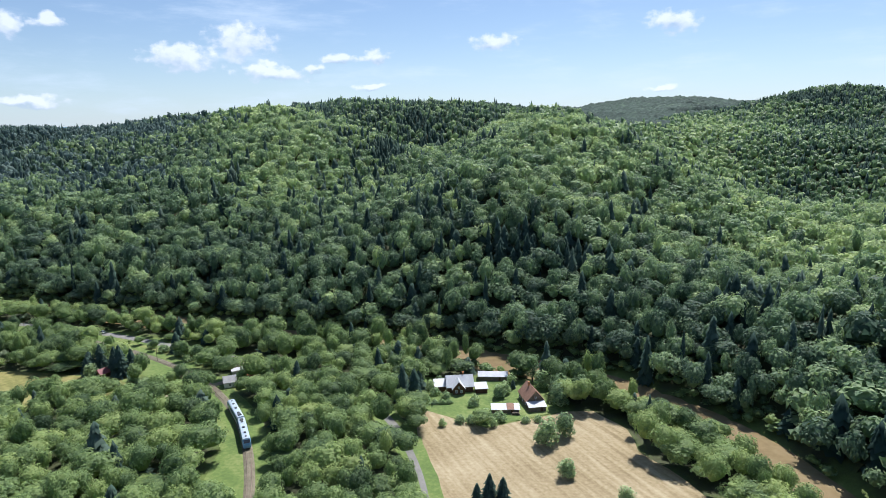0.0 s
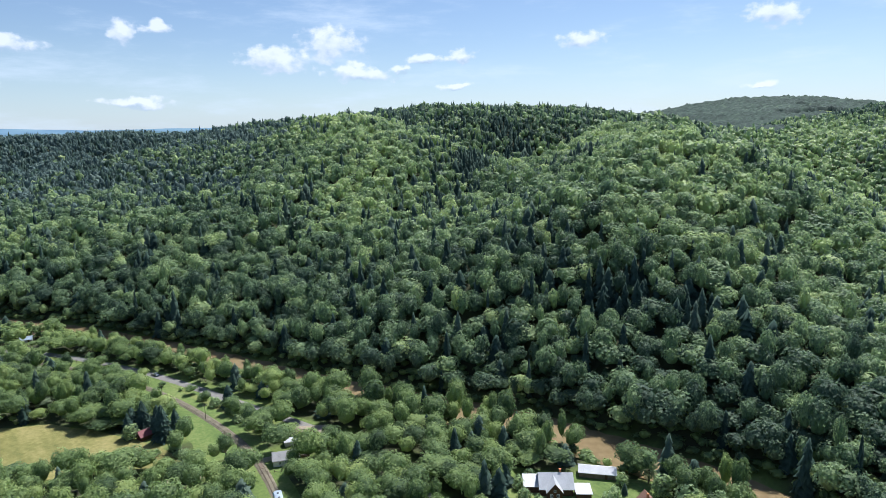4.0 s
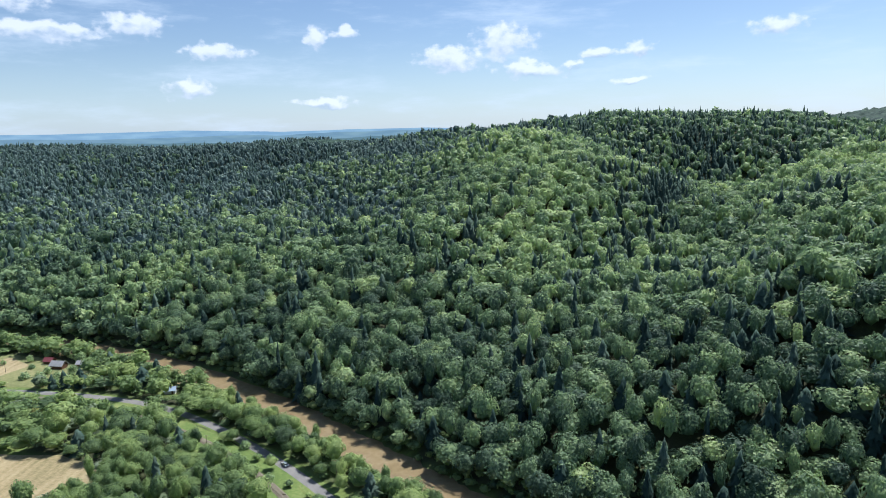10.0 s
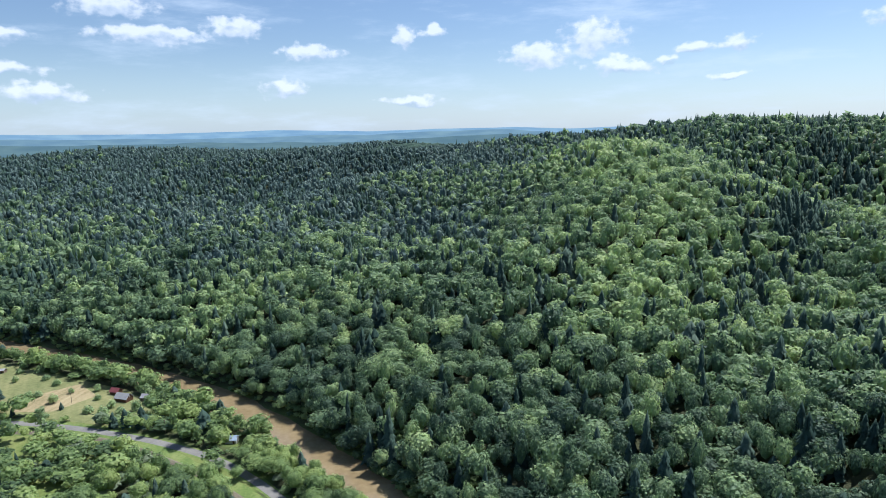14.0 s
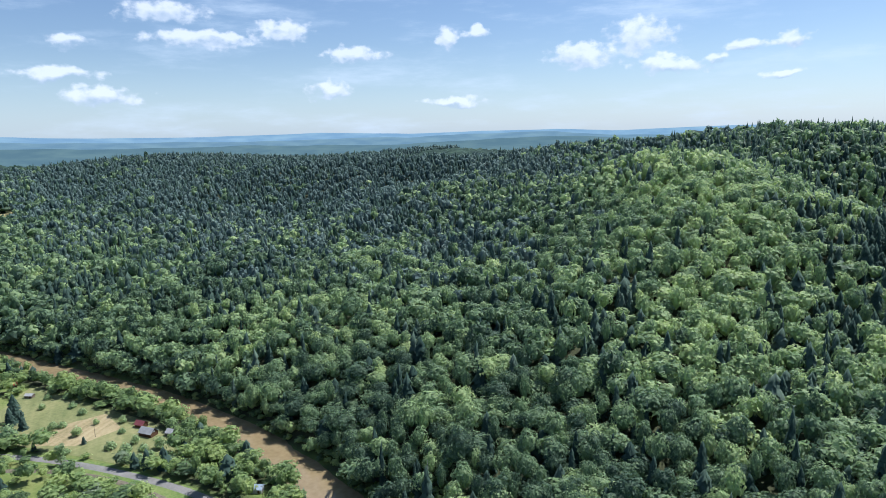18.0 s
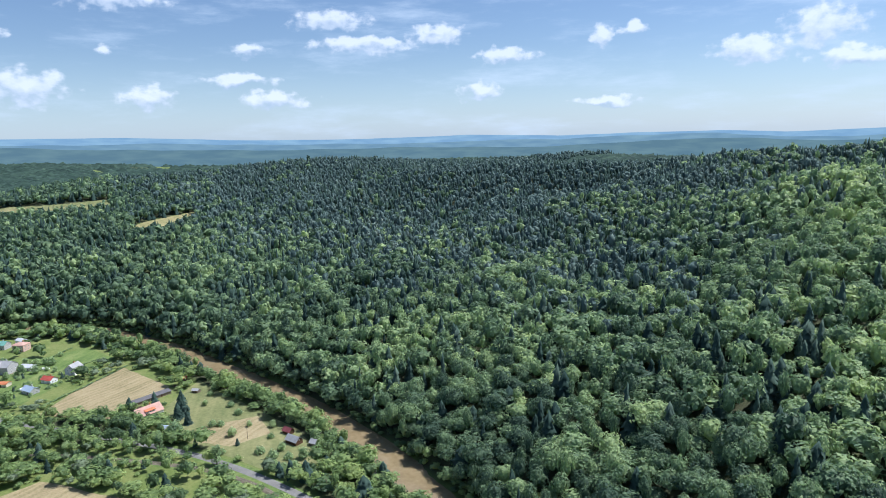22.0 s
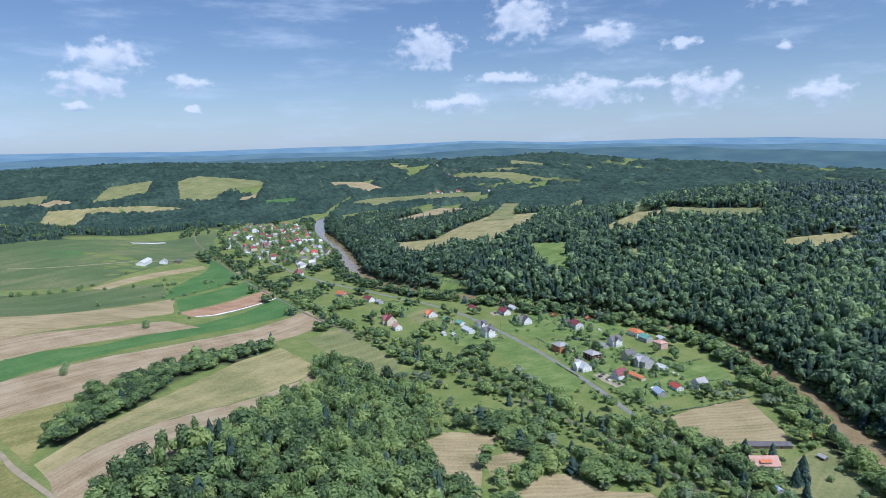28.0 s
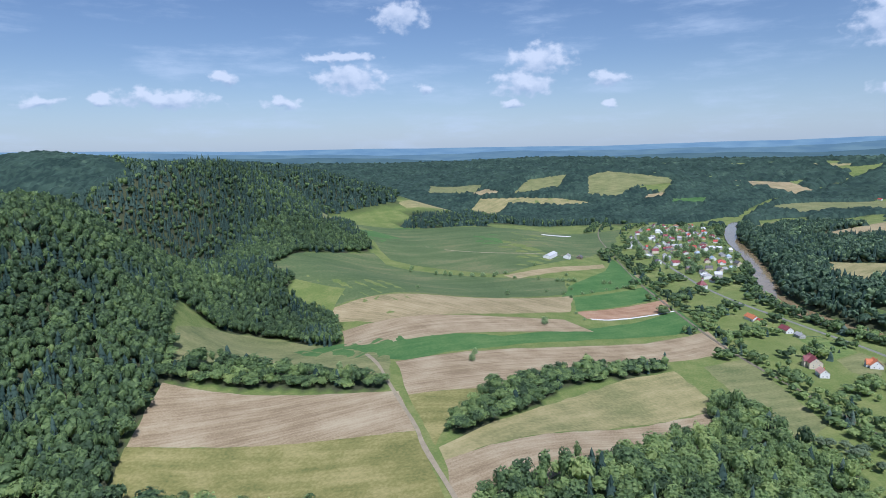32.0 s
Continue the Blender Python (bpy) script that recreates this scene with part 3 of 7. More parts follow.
track = new("railway_track", None)
tagged(track, "single railway track on brown ballast", "railway", kind="structure")
bed = ribbon("ballast", RAIL, 3.7, 0.12, BALLAST, step=4, across=7, shape=([0, 0.6, 1], [0.45, 0.42, 0.0]))
bed.parent = track
for off in (-0.75, 0.75):
    rail = ribbon("rail", RAIL, 0.16, 0.72, STEEL, step=4, across=3, centre=off, shape=([0, 1], [0.06, 0.0]))
    rail.parent = track


def inside(x, y, poly):
    """Which points lie inside a polygon of the plan."""
    hit = np.zeros(np.shape(x), bool)
    for (ax, ay), (bx, by) in zip(poly, poly[1:] + poly[:1]):
        if ay != by:
            hit ^= ((ay > y) != (by > y)) & (x < (bx - ax) * (y - ay) / (by - ay) + ax)
    return hit


def field(name, label, poly, mat, lift, step=None):
    """A field laid on the ground within a polygon of the plan, its edge a little uneven."""
    bm = bmesh.new()
    cx, cy = np.mean([p[0] for p in poly]), np.mean([p[1] for p in poly])
    size = max(math.hypot(p[0] - cx, p[1] - cy) for p in poly)
    step = step or max(5.0, size / 14)
    edge = []
    for (ax, ay), (bx, by) in zip(poly, poly[1:] + poly[:1]):
        n = max(1, int(math.hypot(bx - ax, by - ay) / step))
        for i in range(n):
            k = i / n
            w = 0.0 if i == 0 else step * 0.10
            edge.append((ax + (bx - ax) * k + random.uniform(-w, w), ay + (by - ay) * k + random.uniform(-w, w)))
    xs, ys = [p[0] for p in edge], [p[1] for p in edge]
    me = bpy.data.meshes.new(name)
    face = bm.faces.new([bm.verts.new((x, y, 0)) for x, y in edge])
    bmesh.ops.triangulate(bm, faces=[face])
    for lo, hi, ax in ((min(xs), max(xs), 0), (min(ys), max(ys), 1)):
        for c in np.arange(lo + step, hi, step):
            at, no = ((c, 0, 0), (1, 0, 0)) if ax == 0 else ((0, c, 0), (0, 1, 0))
            bmesh.ops.bisect_plane(bm, geom=bm.verts[:] + bm.edges[:] + bm.faces[:], plane_co=at, plane_no=no)
    co = np.array([v.co[:2] for v in bm.verts])
    z = ground_z(co[:, 0], co[:, 1]) + lift
    for v, h in zip(bm.verts, z):
        v.co.z = h
    bm.normal_update()
    for f in bm.faces:
        if f.normal.z < 0:
            f.normal_flip()
        f.smooth = True
    bm.to_mesh(me)
    bm.free()
    me.materials.append(mat)
    ob = new(name, me)
    tagged(ob, label, "field", kind="structure")
    return ob


# fields as kind and corners on the plan
FIELDS_SLOPE_A = [
    ("stubble", [(-282, -231), (-414, -129), (-382, -71), (-241, -171)]),
    ("olive", [(-240, -171), (-382, -71), (-339, 10), (-220, -132)]),
    ("stubble", [(-454, -185), (-622, -142), (-829, -94), (-778, -44), (-697, -70), (-563, -96), (-475, -94), (-415, -119)]),
    ("olive", [(-415, -119), (-475, -94), (-397, -60), (-377, -46)]),
    ("yellow", [(-377, -43), (-467, -48), (-608, -61), (-676, -53), (-637, 0), (-606, 11), (-491, -2), (-369, -29)]),
    ("stubble", [(-369, -29), (-490, -1), (-604, 12), (-580, 32), (-448, 33), (-385, 24), (-345, 5)]),
    ("green", [(-424, -307), (-591, -189), (-890, -159), (-833, -100), (-690, -147), (-462, -182), (-408, -262)]),
]
FIELDS_SLOPE_B = [
    ("pale", [(-325, -324), (-375, -369), (-414, -381), (-441, -359), (-461, -202), (-419, -146), (-389, -201), (-381, -242), (-343, -265), (-297, -254)]),
    ("stubble", [(-486, -316), (-719, -211), (-712, -166), (-486, -237), (-457, -267)]),
    ("tan", [(-494, -355), (-514, -375), (-839, -287), (-759, -233), (-634, -259), (-525, -288)]),
    ("green", [(-832, -282), (-986, -261), (-935, -209), (-772, -233)]),
    ("plough", [(-767, -230), (-932, -202), (-883, -167), (-774, -192), (-754, -204)]),
    ("meadow", [(-500, -508), (-578, -575), (-742, -617), (-724, -549), (-839, -416), (-915, -360), (-836, -295), (-515, -377), (-549, -405)]),
    ("tan", [(-849, -426), (-1087, -407), (-1063, -385), (-847, -400)]),
    ("tan", [(-929, -343), (-1055, -317), (-1030, -295), (-918, -324)]),
]
FIELDS_SLOPE_C = [
    ("green", [(-1143, -425), (-1002, -275), (-817, -290), (-889, -329), (-1041, -370)]),
    ("meadow", [(-1011, 3), (-959, 98), (-953, 91), (-1002, -2)]),
]
FIELDS_PASTURE = [
    ("meadow", [(-864, -925), (-966, -826), (-1269, -685), (-1502, -634), (-1228, -481), (-1018, -444), (-855, -431), (-755, -589), (-800, -715), (-888, -728)]),
]
FIELDS_FAR_A = [
    ("pale", [(-1826, -1287), (-1986, -1344), (-2110, -1253), (-1953, -1172), (-1858, -1222)]),
    ("pale", [(-1931, -1035), (-2125, -1173), (-2248, -1169), (-2327, -965), (-2282, -896), (-2124, -960), (-1952, -939)]),
    ("tan", [(-1967, -854), (-2051, -883), (-2127, -854), (-2036, -824)]),
    ("green", [(-1994, -771), (-2059, -797), (-2153, -729), (-2057, -692)]),
    ("pale", [(-1768, -1687), (-2098, -2054), (-1907, -1492), (-1812, -1459), (-1765, -1534)]),
    ("tan", [(-1797, -1474), (-1858, -1444), (-1835, -1323), (-1775, -1393)]),
]
FIELDS_FAR_B = [
    ("yellow", [(-1095, -1003), (-1765, -1383), (-1863, -1078), (-1881, -913), (-1783, -1017), (-1739, -1222), (-1222, -967), (-1090, -964)]),
    ("meadow", [(-517, -533), (-558, -546), (-627, -571), (-711, -577), (-758, -522), (-808, -448), (-627, -409), (-555, -441), (-521, -507)]),
    ("pale", [(-721, -754), (-915, -991), (-799, -780), (-705, -705)]),
    ("green", [(-783, -755), (-965, -848), (-1102, -677), (-1015, -580), (-876, -664), (-821, -677), (-780, -705)]),
    ("yellow", [(-3257, -1001), (-3290, -548), (-3218, -679)]),
]
FIELDS_FAR_C = [
    ("tan", [(-2654, -870), (-2814, -721), (-2661, -517), (-2553, -630)]),
    ("pale", [(-2100, -551), (-2316, -459), (-2448, -320), (-2504, -110), (-2225, -109), (-2136, -246), (-2034, -409)]),
    ("pale", [(-1714, -407), (-1858, -385), (-1820, -337), (-1616, -360)]),
    ("tan", [(-1519, -244), (-1662, -223), (-1943, -165), (-1930, -52), (-1686, -79), (-1563, -138)]),
    ("yellow", [(-1129, -65), (-1257, -103), (-1247, -23), (-1696, 7), (-1838, 157), (-1277, 152), (-1118, 110), (-1121, 34), (-1089, -15)]),
    ("pale", [(-1568, 19), (-2101, 3), (-2110, 64), (-1657, 76)]),
    ("yellow", [(-1142, 250), (-1189, 271), (-1327, 346), (-1299, 431), (-1252, 387), (-1144, 322)]),
]
FIELDS_FAR_D = [
    ("pale", [(-1350, 399), (-1302, 439), (-1274, 482), (-1266, 545), (-1172, 519), (-1179, 461), (-1198, 420), (-1219, 380)]),
    ("yellow", [(-1061, 519), (-1074, 536), (-1092, 581), (-1113, 629), (-1016, 595), (-998, 555), (-980, 510), (-981, 487)]),
    ("lawn", [(-1121, 162), (-1112, 226), (-1018, 219), (-1028, 179)]),
    ("lawn", [(-1032, 169), (-1035, 229), (-958, 221)]),
    ("pale", [(-1059, 290), (-1049, 332), (-973, 309)]),
    ("pale", [(-1921, 177), (-2247, 249), (-1947, 258)]),
    ("pale", [(-1398, 307), (-2209, 426), (-1298, 355)]),
]
FIELDS_FAR_E = [
    ("lawn", [(-1009, -2), (-989, 52), (-916, 114), (-885, 103), (-976, 38)]),
    ("pale", [(-2880, -318), (-2997, -287), (-2995, -77), (-2936, 30), (-2857, 156), (-2791, -7)]),
    ("pale", [(-3058, -271), (-3093, -87), (-3074, 72), (-2995, -77)]),
    ("pale", [(-3318, -98), (-3287, 60), (-3128, 95), (-3145, -93)]),
]
FIELDS_VILLAGE_A = [
    ("lawn", [(-762, 172), (-728, 198), (-684, 221), (-652, 240), (-630, 244), (-612, 230), (-649, 193), (-690, 172), (-737, 150)]),
    ("lawn", [(-869, -16), (-892, 3), (-863, 44), (-827, 36)]),
    ("pale", [(-823, 37), (-864, 47), (-845, 74), (-793, 79), (-796, 58)]),
    ("lawn", [(-762, 92), (-801, 130), (-752, 161), (-719, 137), (-721, 113)]),
    ("lawn", [(-791, 153), (-852, 170), (-848, 223), (-813, 297), (-793, 307), (-768, 271), (-771, 225), (-755, 190)]),
    ("lawn", [(-757, 196), (-756, 259), (-707, 329), (-626, 324), (-604, 293), (-629, 265), (-691, 227)]),
    ("tan", [(-574, 298), (-599, 323), (-628, 369), (-558, 381), (-531, 331)]),
    ("pale", [(-569, 316), (-592, 363), (-569, 373), (-546, 334)]),
]
FIELDS_VILLAGE_B = [
    ("lawn", [(-705, 327), (-709, 362), (-656, 371), (-634, 330), (-653, 320)]),
    ("pale", [(-713, -43), (-766, -26), (-660, 79), (-600, 79), (-641, 33)]),
]
FIELDS_NEAR_A = [
    ("pale", [(-515, 356), (-555, 402), (-470, 408), (-423, 413), (-378, 403), (-383, 377), (-463, 355)]),
    ("tan", [(-457, 359), (-473, 371), (-462, 404), (-433, 398), (-435, 372)]),
    ("tan", [(-505, 139), (-526, 152), (-531, 191), (-503, 178), (-438, 186), (-457, 166)]),
    ("tan", [(-492, 179), (-519, 210), (-469, 198), (-461, 192)]),
    ("lawn", [(-492, 200), (-499, 215), (-470, 210), (-471, 203)]),
    ("tan", [(-450, 202), (-480, 218), (-486, 234), (-470, 253), (-473, 280), (-455, 291), (-435, 300), (-416, 312), (-393, 315), (-439, 201)]),
    ("tan", [(-489, 142), (-524, 146), (-517, 188), (-491, 166), (-447, 169), (-465, 151)]),
]
FIELDS_NEAR_B = [
    ("tan", [(-337, 310), (-303, 322), (-277, 321), (-260, 310), (-267, 289), (-280, 272)]),
    ("olive", [(-235, 285), (-210, 293), (-182, 288), (-151, 279), (-131, 266), (-147, 261), (-173, 251), (-197, 242)]),
    ("lawn", [(-221, 351), (-184, 337), (-146, 310), (-113, 278), (-124, 265), (-146, 290), (-182, 319)]),
    ("mown", [(-9, 244), (18, 225), (51, 238), (63, 238), (72, 222), (71, 205), (80, 187), (92, 140), (4, 140), (-1, 192), (-8, 217)]),
    ("lawn", [(-7, 277), (13, 274), (48, 273), (54, 240), (18, 226), (-9, 244)]),
    ("lawn", [(-11, 219), (-7, 219), (0, 185), (1, 173), (-6, 173), (-8, 194)]),
]
FIELDS_NEAR_C = [
    ("lawn", [(-98, 261), (-84, 243), (-75, 211), (-60, 178), (-78, 178), (-80, 211), (-91, 233)]),
]
FIELD_LABELS = {
    "stubble": ("stubble_field", "pale straw stubble field after the harvest"),
    "tan": ("hay_field", "mown dry tan hay field with swathe lines"),
    "olive": ("meadow", "olive green uncut meadow grass"),
    "yellow": ("meadow", "yellowish dry meadow grass"),
    "pale": ("meadow", "pale green mown meadow"),
    "meadow": ("pasture", "wide green pasture on the valley side"),
    "green": ("clover_field", "vivid green strip of young clover"),
    "lawn": ("lawn", "bright green mown lawn"),
    "mown": ("hay_meadow", "mown dry hay meadow with curved swathe lines"),
    "plough": ("ploughed_field", "reddish brown ploughed field strip"),
}
FIELDS = FIELDS_SLOPE_A + FIELDS_SLOPE_B + FIELDS_SLOPE_C + FIELDS_PASTURE + FIELDS_FAR_A + FIELDS_FAR_B + FIELDS_FAR_C + FIELDS_FAR_D + FIELDS_FAR_E + FIELDS_VILLAGE_A + FIELDS_VILLAGE_B + FIELDS_NEAR_A + FIELDS_NEAR_B + FIELDS_NEAR_C
for i, (kind, poly) in enumerate(FIELDS):
    called, label = FIELD_LABELS[kind]
    field(called, label, poly, FIELD_MATS[kind], 0.10 + 0.012 * (i % 9) + (1.2 if poly[0][0] < -1500 else 0.25 if poly[0][0] < -1000 else 0.0))


# ---- buildings on the plan: x, y, turn, width, depth, wall height, roof height, roof, wall, shape, label ----
FARM = [
    (9, 263, 5, 11.5, 8.5, 3.0, 3.6, "white", "wood", "cross", "old dark timber farmhouse with a bright white sheet roof"),
    (25, 274, -4, 13.0, 5.5, 2.4, 1.3, "white", "plank", "gable", "long low plank shed with a white sheet roof"),
    (39, 248, 100, 11.0, 7.5, 3.2, 4.2, "rust", "plank", "gable", "tall plank barn with a rusty brown roof"),
    (40, 240, 8, 7.0, 3.2, 2.3, 0.7, "white", "plank", "lean", "lean-to with a white sheet roof against the barn"),
    (18.5, 260, 5, 5.0, 5.0, 2.4, 0.6, "white", "wood", "lean", "low annex with a white roof beside the farmhouse"),
    (0.5, 263, 5, 5.0, 6.0, 2.6, 0.9, "white", "wood", "lean", "low wing with a white roof against the farmhouse"),
    (27, 239, -2, 11.0, 3.6, 2.0, 0.7, "white", "plank", "lean", "low animal shed with white and rusty sheets on its roof"),
]
CROSSING = [
    (-94, 272, 22, 9.5, 5.6, 2.8, 2.0, "grey", "white", "gable", "white plastered crossing keeper's house with a grey roof"),
    (-97, 286, 30, 5.5, 3.2, 2.2, 0.7, "white", "grey", "gable", "small white-roofed garden shed beside the road"),
    (-90, 281, 30, 3.6, 2.8, 2.0, 1.1, "orange", "plank", "gable", "small garden shed with an orange roof"),
    (-161, 285, 60, 5.0, 4.2, 2.2, 1.8, "maroon", "wood", "gable", "small brown summer hut among spruces"),
]
ORCHARD = [
    (-515, 351, 100, 17.0, 10.0, 4.2, 4.0, "faded", "white", "dormer", "white house with faded red tiles and an orange dormer"),
    (-544, 363, 100, 28.0, 4.0, 2.2, 0.9, "dark", "plank", "lean", "long dark lean-to shed along the garden"),
    (-398, 410, 20, 8.0, 4.6, 2.3, 1.5, "grey", "plank", "gable", "grey-roofed plank hut under the river trees"),
    (-487, 352, 20, 4.5, 4.0, 2.3, 1.0, "blue", "grey", "gable", "small hut with a pale blue sheet roof"),
    (-533, 391, 30, 5.0, 3.4, 2.1, 0.8, "grey", "plank", "gable", "small grey-roofed plank shed"),
    (-563, 394, 70, 3.2, 3.0, 2.2, 1.4, "orange", "plank", "gable", "tiny shed with an orange roof by the river"),
    (-411, 402, 13, 9.0, 5.6, 2.6, 2.4, "grey", "wood", "gable", "dark timber cabin with a grey roof"),
    (-425, 406, 13, 6.0, 4.2, 2.3, 1.8, "maroon", "wood", "gable", "small timber cabin with a maroon roof"),
    (-309, 396, 30, 6.0, 4.2, 2.3, 1.5, "blue", "grey", "gable", "fishing hut with a bluish white roof"),
]
VILLAGE_A = [
    (-721, 222, 40, 10.5, 10.0, 6.2, 2.8, "grey", "orange", "hip", "two-storey orange brick house with a grey hipped roof"),
    (-702, 252, 38, 11.0, 9.0, 5.6, 2.6, "grey", "wood", "hip", "two-storey dark brown house with a grey roof"),
    (-672, 243, 38, 11.0, 8.5, 3.6, 3.6, "white", "white", "cross", "white house with a bright white roof"),
    (-656, 274, 130, 9.0, 7.0, 4.2, 3.6, "maroon", "white", "gable", "white gabled house with a maroon roof"),
    (-659, 288, 40, 15.0, 4.5, 2.4, 1.0, "orange", "cream", "gable", "long low outbuilding with an orange roof"),
    (-624, 303, 20, 9.0, 6.0, 2.8, 2.0, "blue", "grey", "gable", "low building with a blue-grey roof"),
    (-638, 318, 30, 8.0, 5.5, 2.8, 1.8, "red", "white", "gable", "small white building with a red roof"),
    (-645, 337, 130, 8.5, 7.0, 4.6, 3.0, "grey", "white", "gable", "white house with a grey gabled roof"),
    (-690, 297, 40, 12.5, 9.5, 5.8, 3.2, "grey", "grey", "cross", "large grey house with a grey cross-gabled roof"),
    (-683, 312, 40, 8.0, 6.0, 3.0, 1.4, "white", "white", "gable", "garage with a white roof"),
    (-705, 285, 130, 8.5, 8.0, 5.4, 3.4, "dark", "cream", "gable", "cream house with a dark gabled roof"),
    (-748, 275, 120, 9.0, 8.5, 5.4, 3.6, "dark", "white", "cross", "white house with dark gables"),
    (-738, 264, 30, 7.0, 5.0, 2.8, 1.6, "grey", "grey", "gable", "grey outbuilding behind a house"),
    (-784, 298, 40, 12.0, 8.0, 4.4, 2.6, "orange", "white", "hip", "white house with a wide orange hipped roof"),
    (-766, 306, 40, 10.0, 7.0, 4.0, 2.4, "green", "grey", "gable", "house with a pale green sheet roof"),
    (-746, 318, 40, 9.0, 7.5, 5.6, 1.6, "faded", "pink", "hip", "pinkish two-storey house with a flat faded roof"),
    (-770, 322, 20, 8.0, 5.0, 3.0, 1.2, "white", "white", "gable", "white-roofed garage near the trees"),
]
VILLAGE_B = [
    (-802, 237, 28, 12.5, 8.0, 5.2, 2.8, "maroon", "white", "gable", "long white house with a dark red roof"),
    (-820, 226, 60, 7.0, 4.0, 2.6, 1.4, "dark", "plank", "gable", "dark plank shed behind a house"),
    (-813, 180, 35, 11.5, 8.5, 4.0, 4.4, "dark", "white", "cross", "white house with a steep dark roof"),
    (-849, 152, 40, 12.0, 8.0, 3.6, 3.4, "maroon", "white", "gable", "white house with a maroon roof"),
    (-871, 160, 40, 9.5, 6.0, 3.0, 1.8, "white", "white", "gable", "outbuilding with a white sheet roof"),
    (-826, 68, 30, 9.5, 9.0, 3.2, 4.2, "orange", "white", "cross", "house with a bright orange red roof"),
    (-807, 92, 45, 10.0, 6.0, 2.6, 2.0, "green", "grey", "gable", "garden building with a green roof"),
    (-797, 108, 45, 9.0, 6.0, 2.6, 1.8, "green", "white", "gable", "shed with a pale green roof"),
    (-770, 122, 40, 14.0, 6.5, 3.0, 1.8, "white", "white", "gable", "long white building with a white roof"),
    (-783, 134, 130, 9.0, 8.0, 5.4, 3.6, "dark", "white", "cross", "white house with dark cross gables"),
    (-758, 145, 130, 10.0, 9.0, 6.4, 3.4, "dark", "white", "cross", "tall white house with dark dormer gables"),
    (-755, 98, 30, 5.5, 3.2, 2.2, 0.8, "white", "white", "gable", "small white shed on the lawn"),
    (-753, 109, 30, 5.0, 3.2, 2.2, 0.8, "white", "grey", "gable", "small white-roofed shed beside another"),
    (-844, 211, 20, 4.5, 4.0, 2.4, 1.4, "orange", "plank", "gable", "small shed with an orange roof on the meadow"),
    (-835, 250, 20, 5.0, 4.5, 2.6, 1.5, "orange", "plank", "gable", "orange-roofed shed at the meadow's edge"),
    (-862, 112, 30, 13.0, 7.0, 3.0, 2.2, "maroon", "plank", "gable", "low building with a maroon roof by the road"),
]
VILLAGE_C = [
    (-1030, -198, 50, 9.5, 9.5, 5.0, 6.5, "maroon", "white", "pyramid", "white square chapel with a steep maroon roof"),
    (-909, -78, 55, 15.0, 7.5, 3.4, 3.0, "orange", "white", "gable", "white house with a long orange roof"),
    (-897, -63, 55, 9.0, 6.5, 3.2, 2.6, "red", "white", "gable", "white house with a red roof by the road"),
    (-887, -32, 55, 12.0, 7.5, 3.4, 3.0, "maroon", "white", "gable", "house with a dark red roof"),
    (-876, -14, 55, 8.0, 6.0, 3.0, 2.0, "grey", "grey", "gable", "grey outbuilding by the road"),
    (-788, 27, 40, 13.0, 10.0, 5.6, 4.2, "maroon", "cream", "cross", "large house with maroon cross gables"),
    (-767, 42, 40, 8.5, 7.0, 4.0, 3.0, "faded", "white", "gable", "white house with a faded red roof"),
    (-1020, -471, 20, 34.0, 11.0, 4.0, 2.6, "white", "white", "gable", "long white farm hall with a pale sheet roof"),
    (-1052, -458, 25, 12.0, 9.0, 4.0, 3.0, "grey", "white", "gable", "barn with a grey arched roof beside the farm hall"),
    (-1085, -455, 25, 14.0, 8.0, 3.0, 2.0, "dark", "plank", "gable", "dark plank barn beside the farm hall"),
]
VILLAGE_A = [(x, y, turn, w * 1.2, d * 1.2, h * 1.12, r * 1.15, *look_) for x, y, turn, w, d, h, r, *look_ in VILLAGE_A]
VILLAGE_B = [(x, y, turn, w * 1.2, d * 1.2, h * 1.12, r * 1.15, *look_) for x, y, turn, w, d, h, r, *look_ in VILLAGE_B]
VILLAGE_C = [(x, y, turn, w * 1.2, d * 1.2, h * 1.12, r * 1.15, *look_) for x, y, turn, w, d, h, r, *look_ in VILLAGE_C]
BUILDINGS = FARM + CROSSING + ORCHARD + VILLAGE_A + VILLAGE_B + VILLAGE_C
HAMLET = [(-2485, -328), (-2506, -300), (-2455, -275), (-2503, -246), (-2540, -225), (-2454, -106), (-2512, -101), (-2419, -71), (-2475, -50), (-2434, -9),
          (-2400, 35), (-2425, 62), (-3056, -340), (-2968, -347), (-2909, -313), (-2824, -286), (-3058, -389), (-3231, -464), (-3264, -500), (-2971, -957), (-2930, -975)]
YARDS = [(x, y, 17.0) for x, y in HAMLET] + [(b[0], b[1], max(b[3], b[4]) * 0.5 + (14.0 if b in VILLAGE_C else 8.0 if b in VILLAGE_A + VILLAGE_B else 4.0)) for b in BUILDINGS] + [(-156, 283, 13), (-143, 290, 8)]
LANE = [(-150, 246), (-122, 258), (-108, 269), (-99, 275), (-88, 284), (-82, 292)]
FIELD_TRACK = [(-330, 40), (-345, 10), (-372, -52), (-385, -72), (-404, -115), (-420, -150), (-440, -190), (-452, -225)]
GRAVEL_YARD = [(-104, 300), (-92, 298), (-78, 287), (-70, 283), (-74, 293), (-88, 304)]


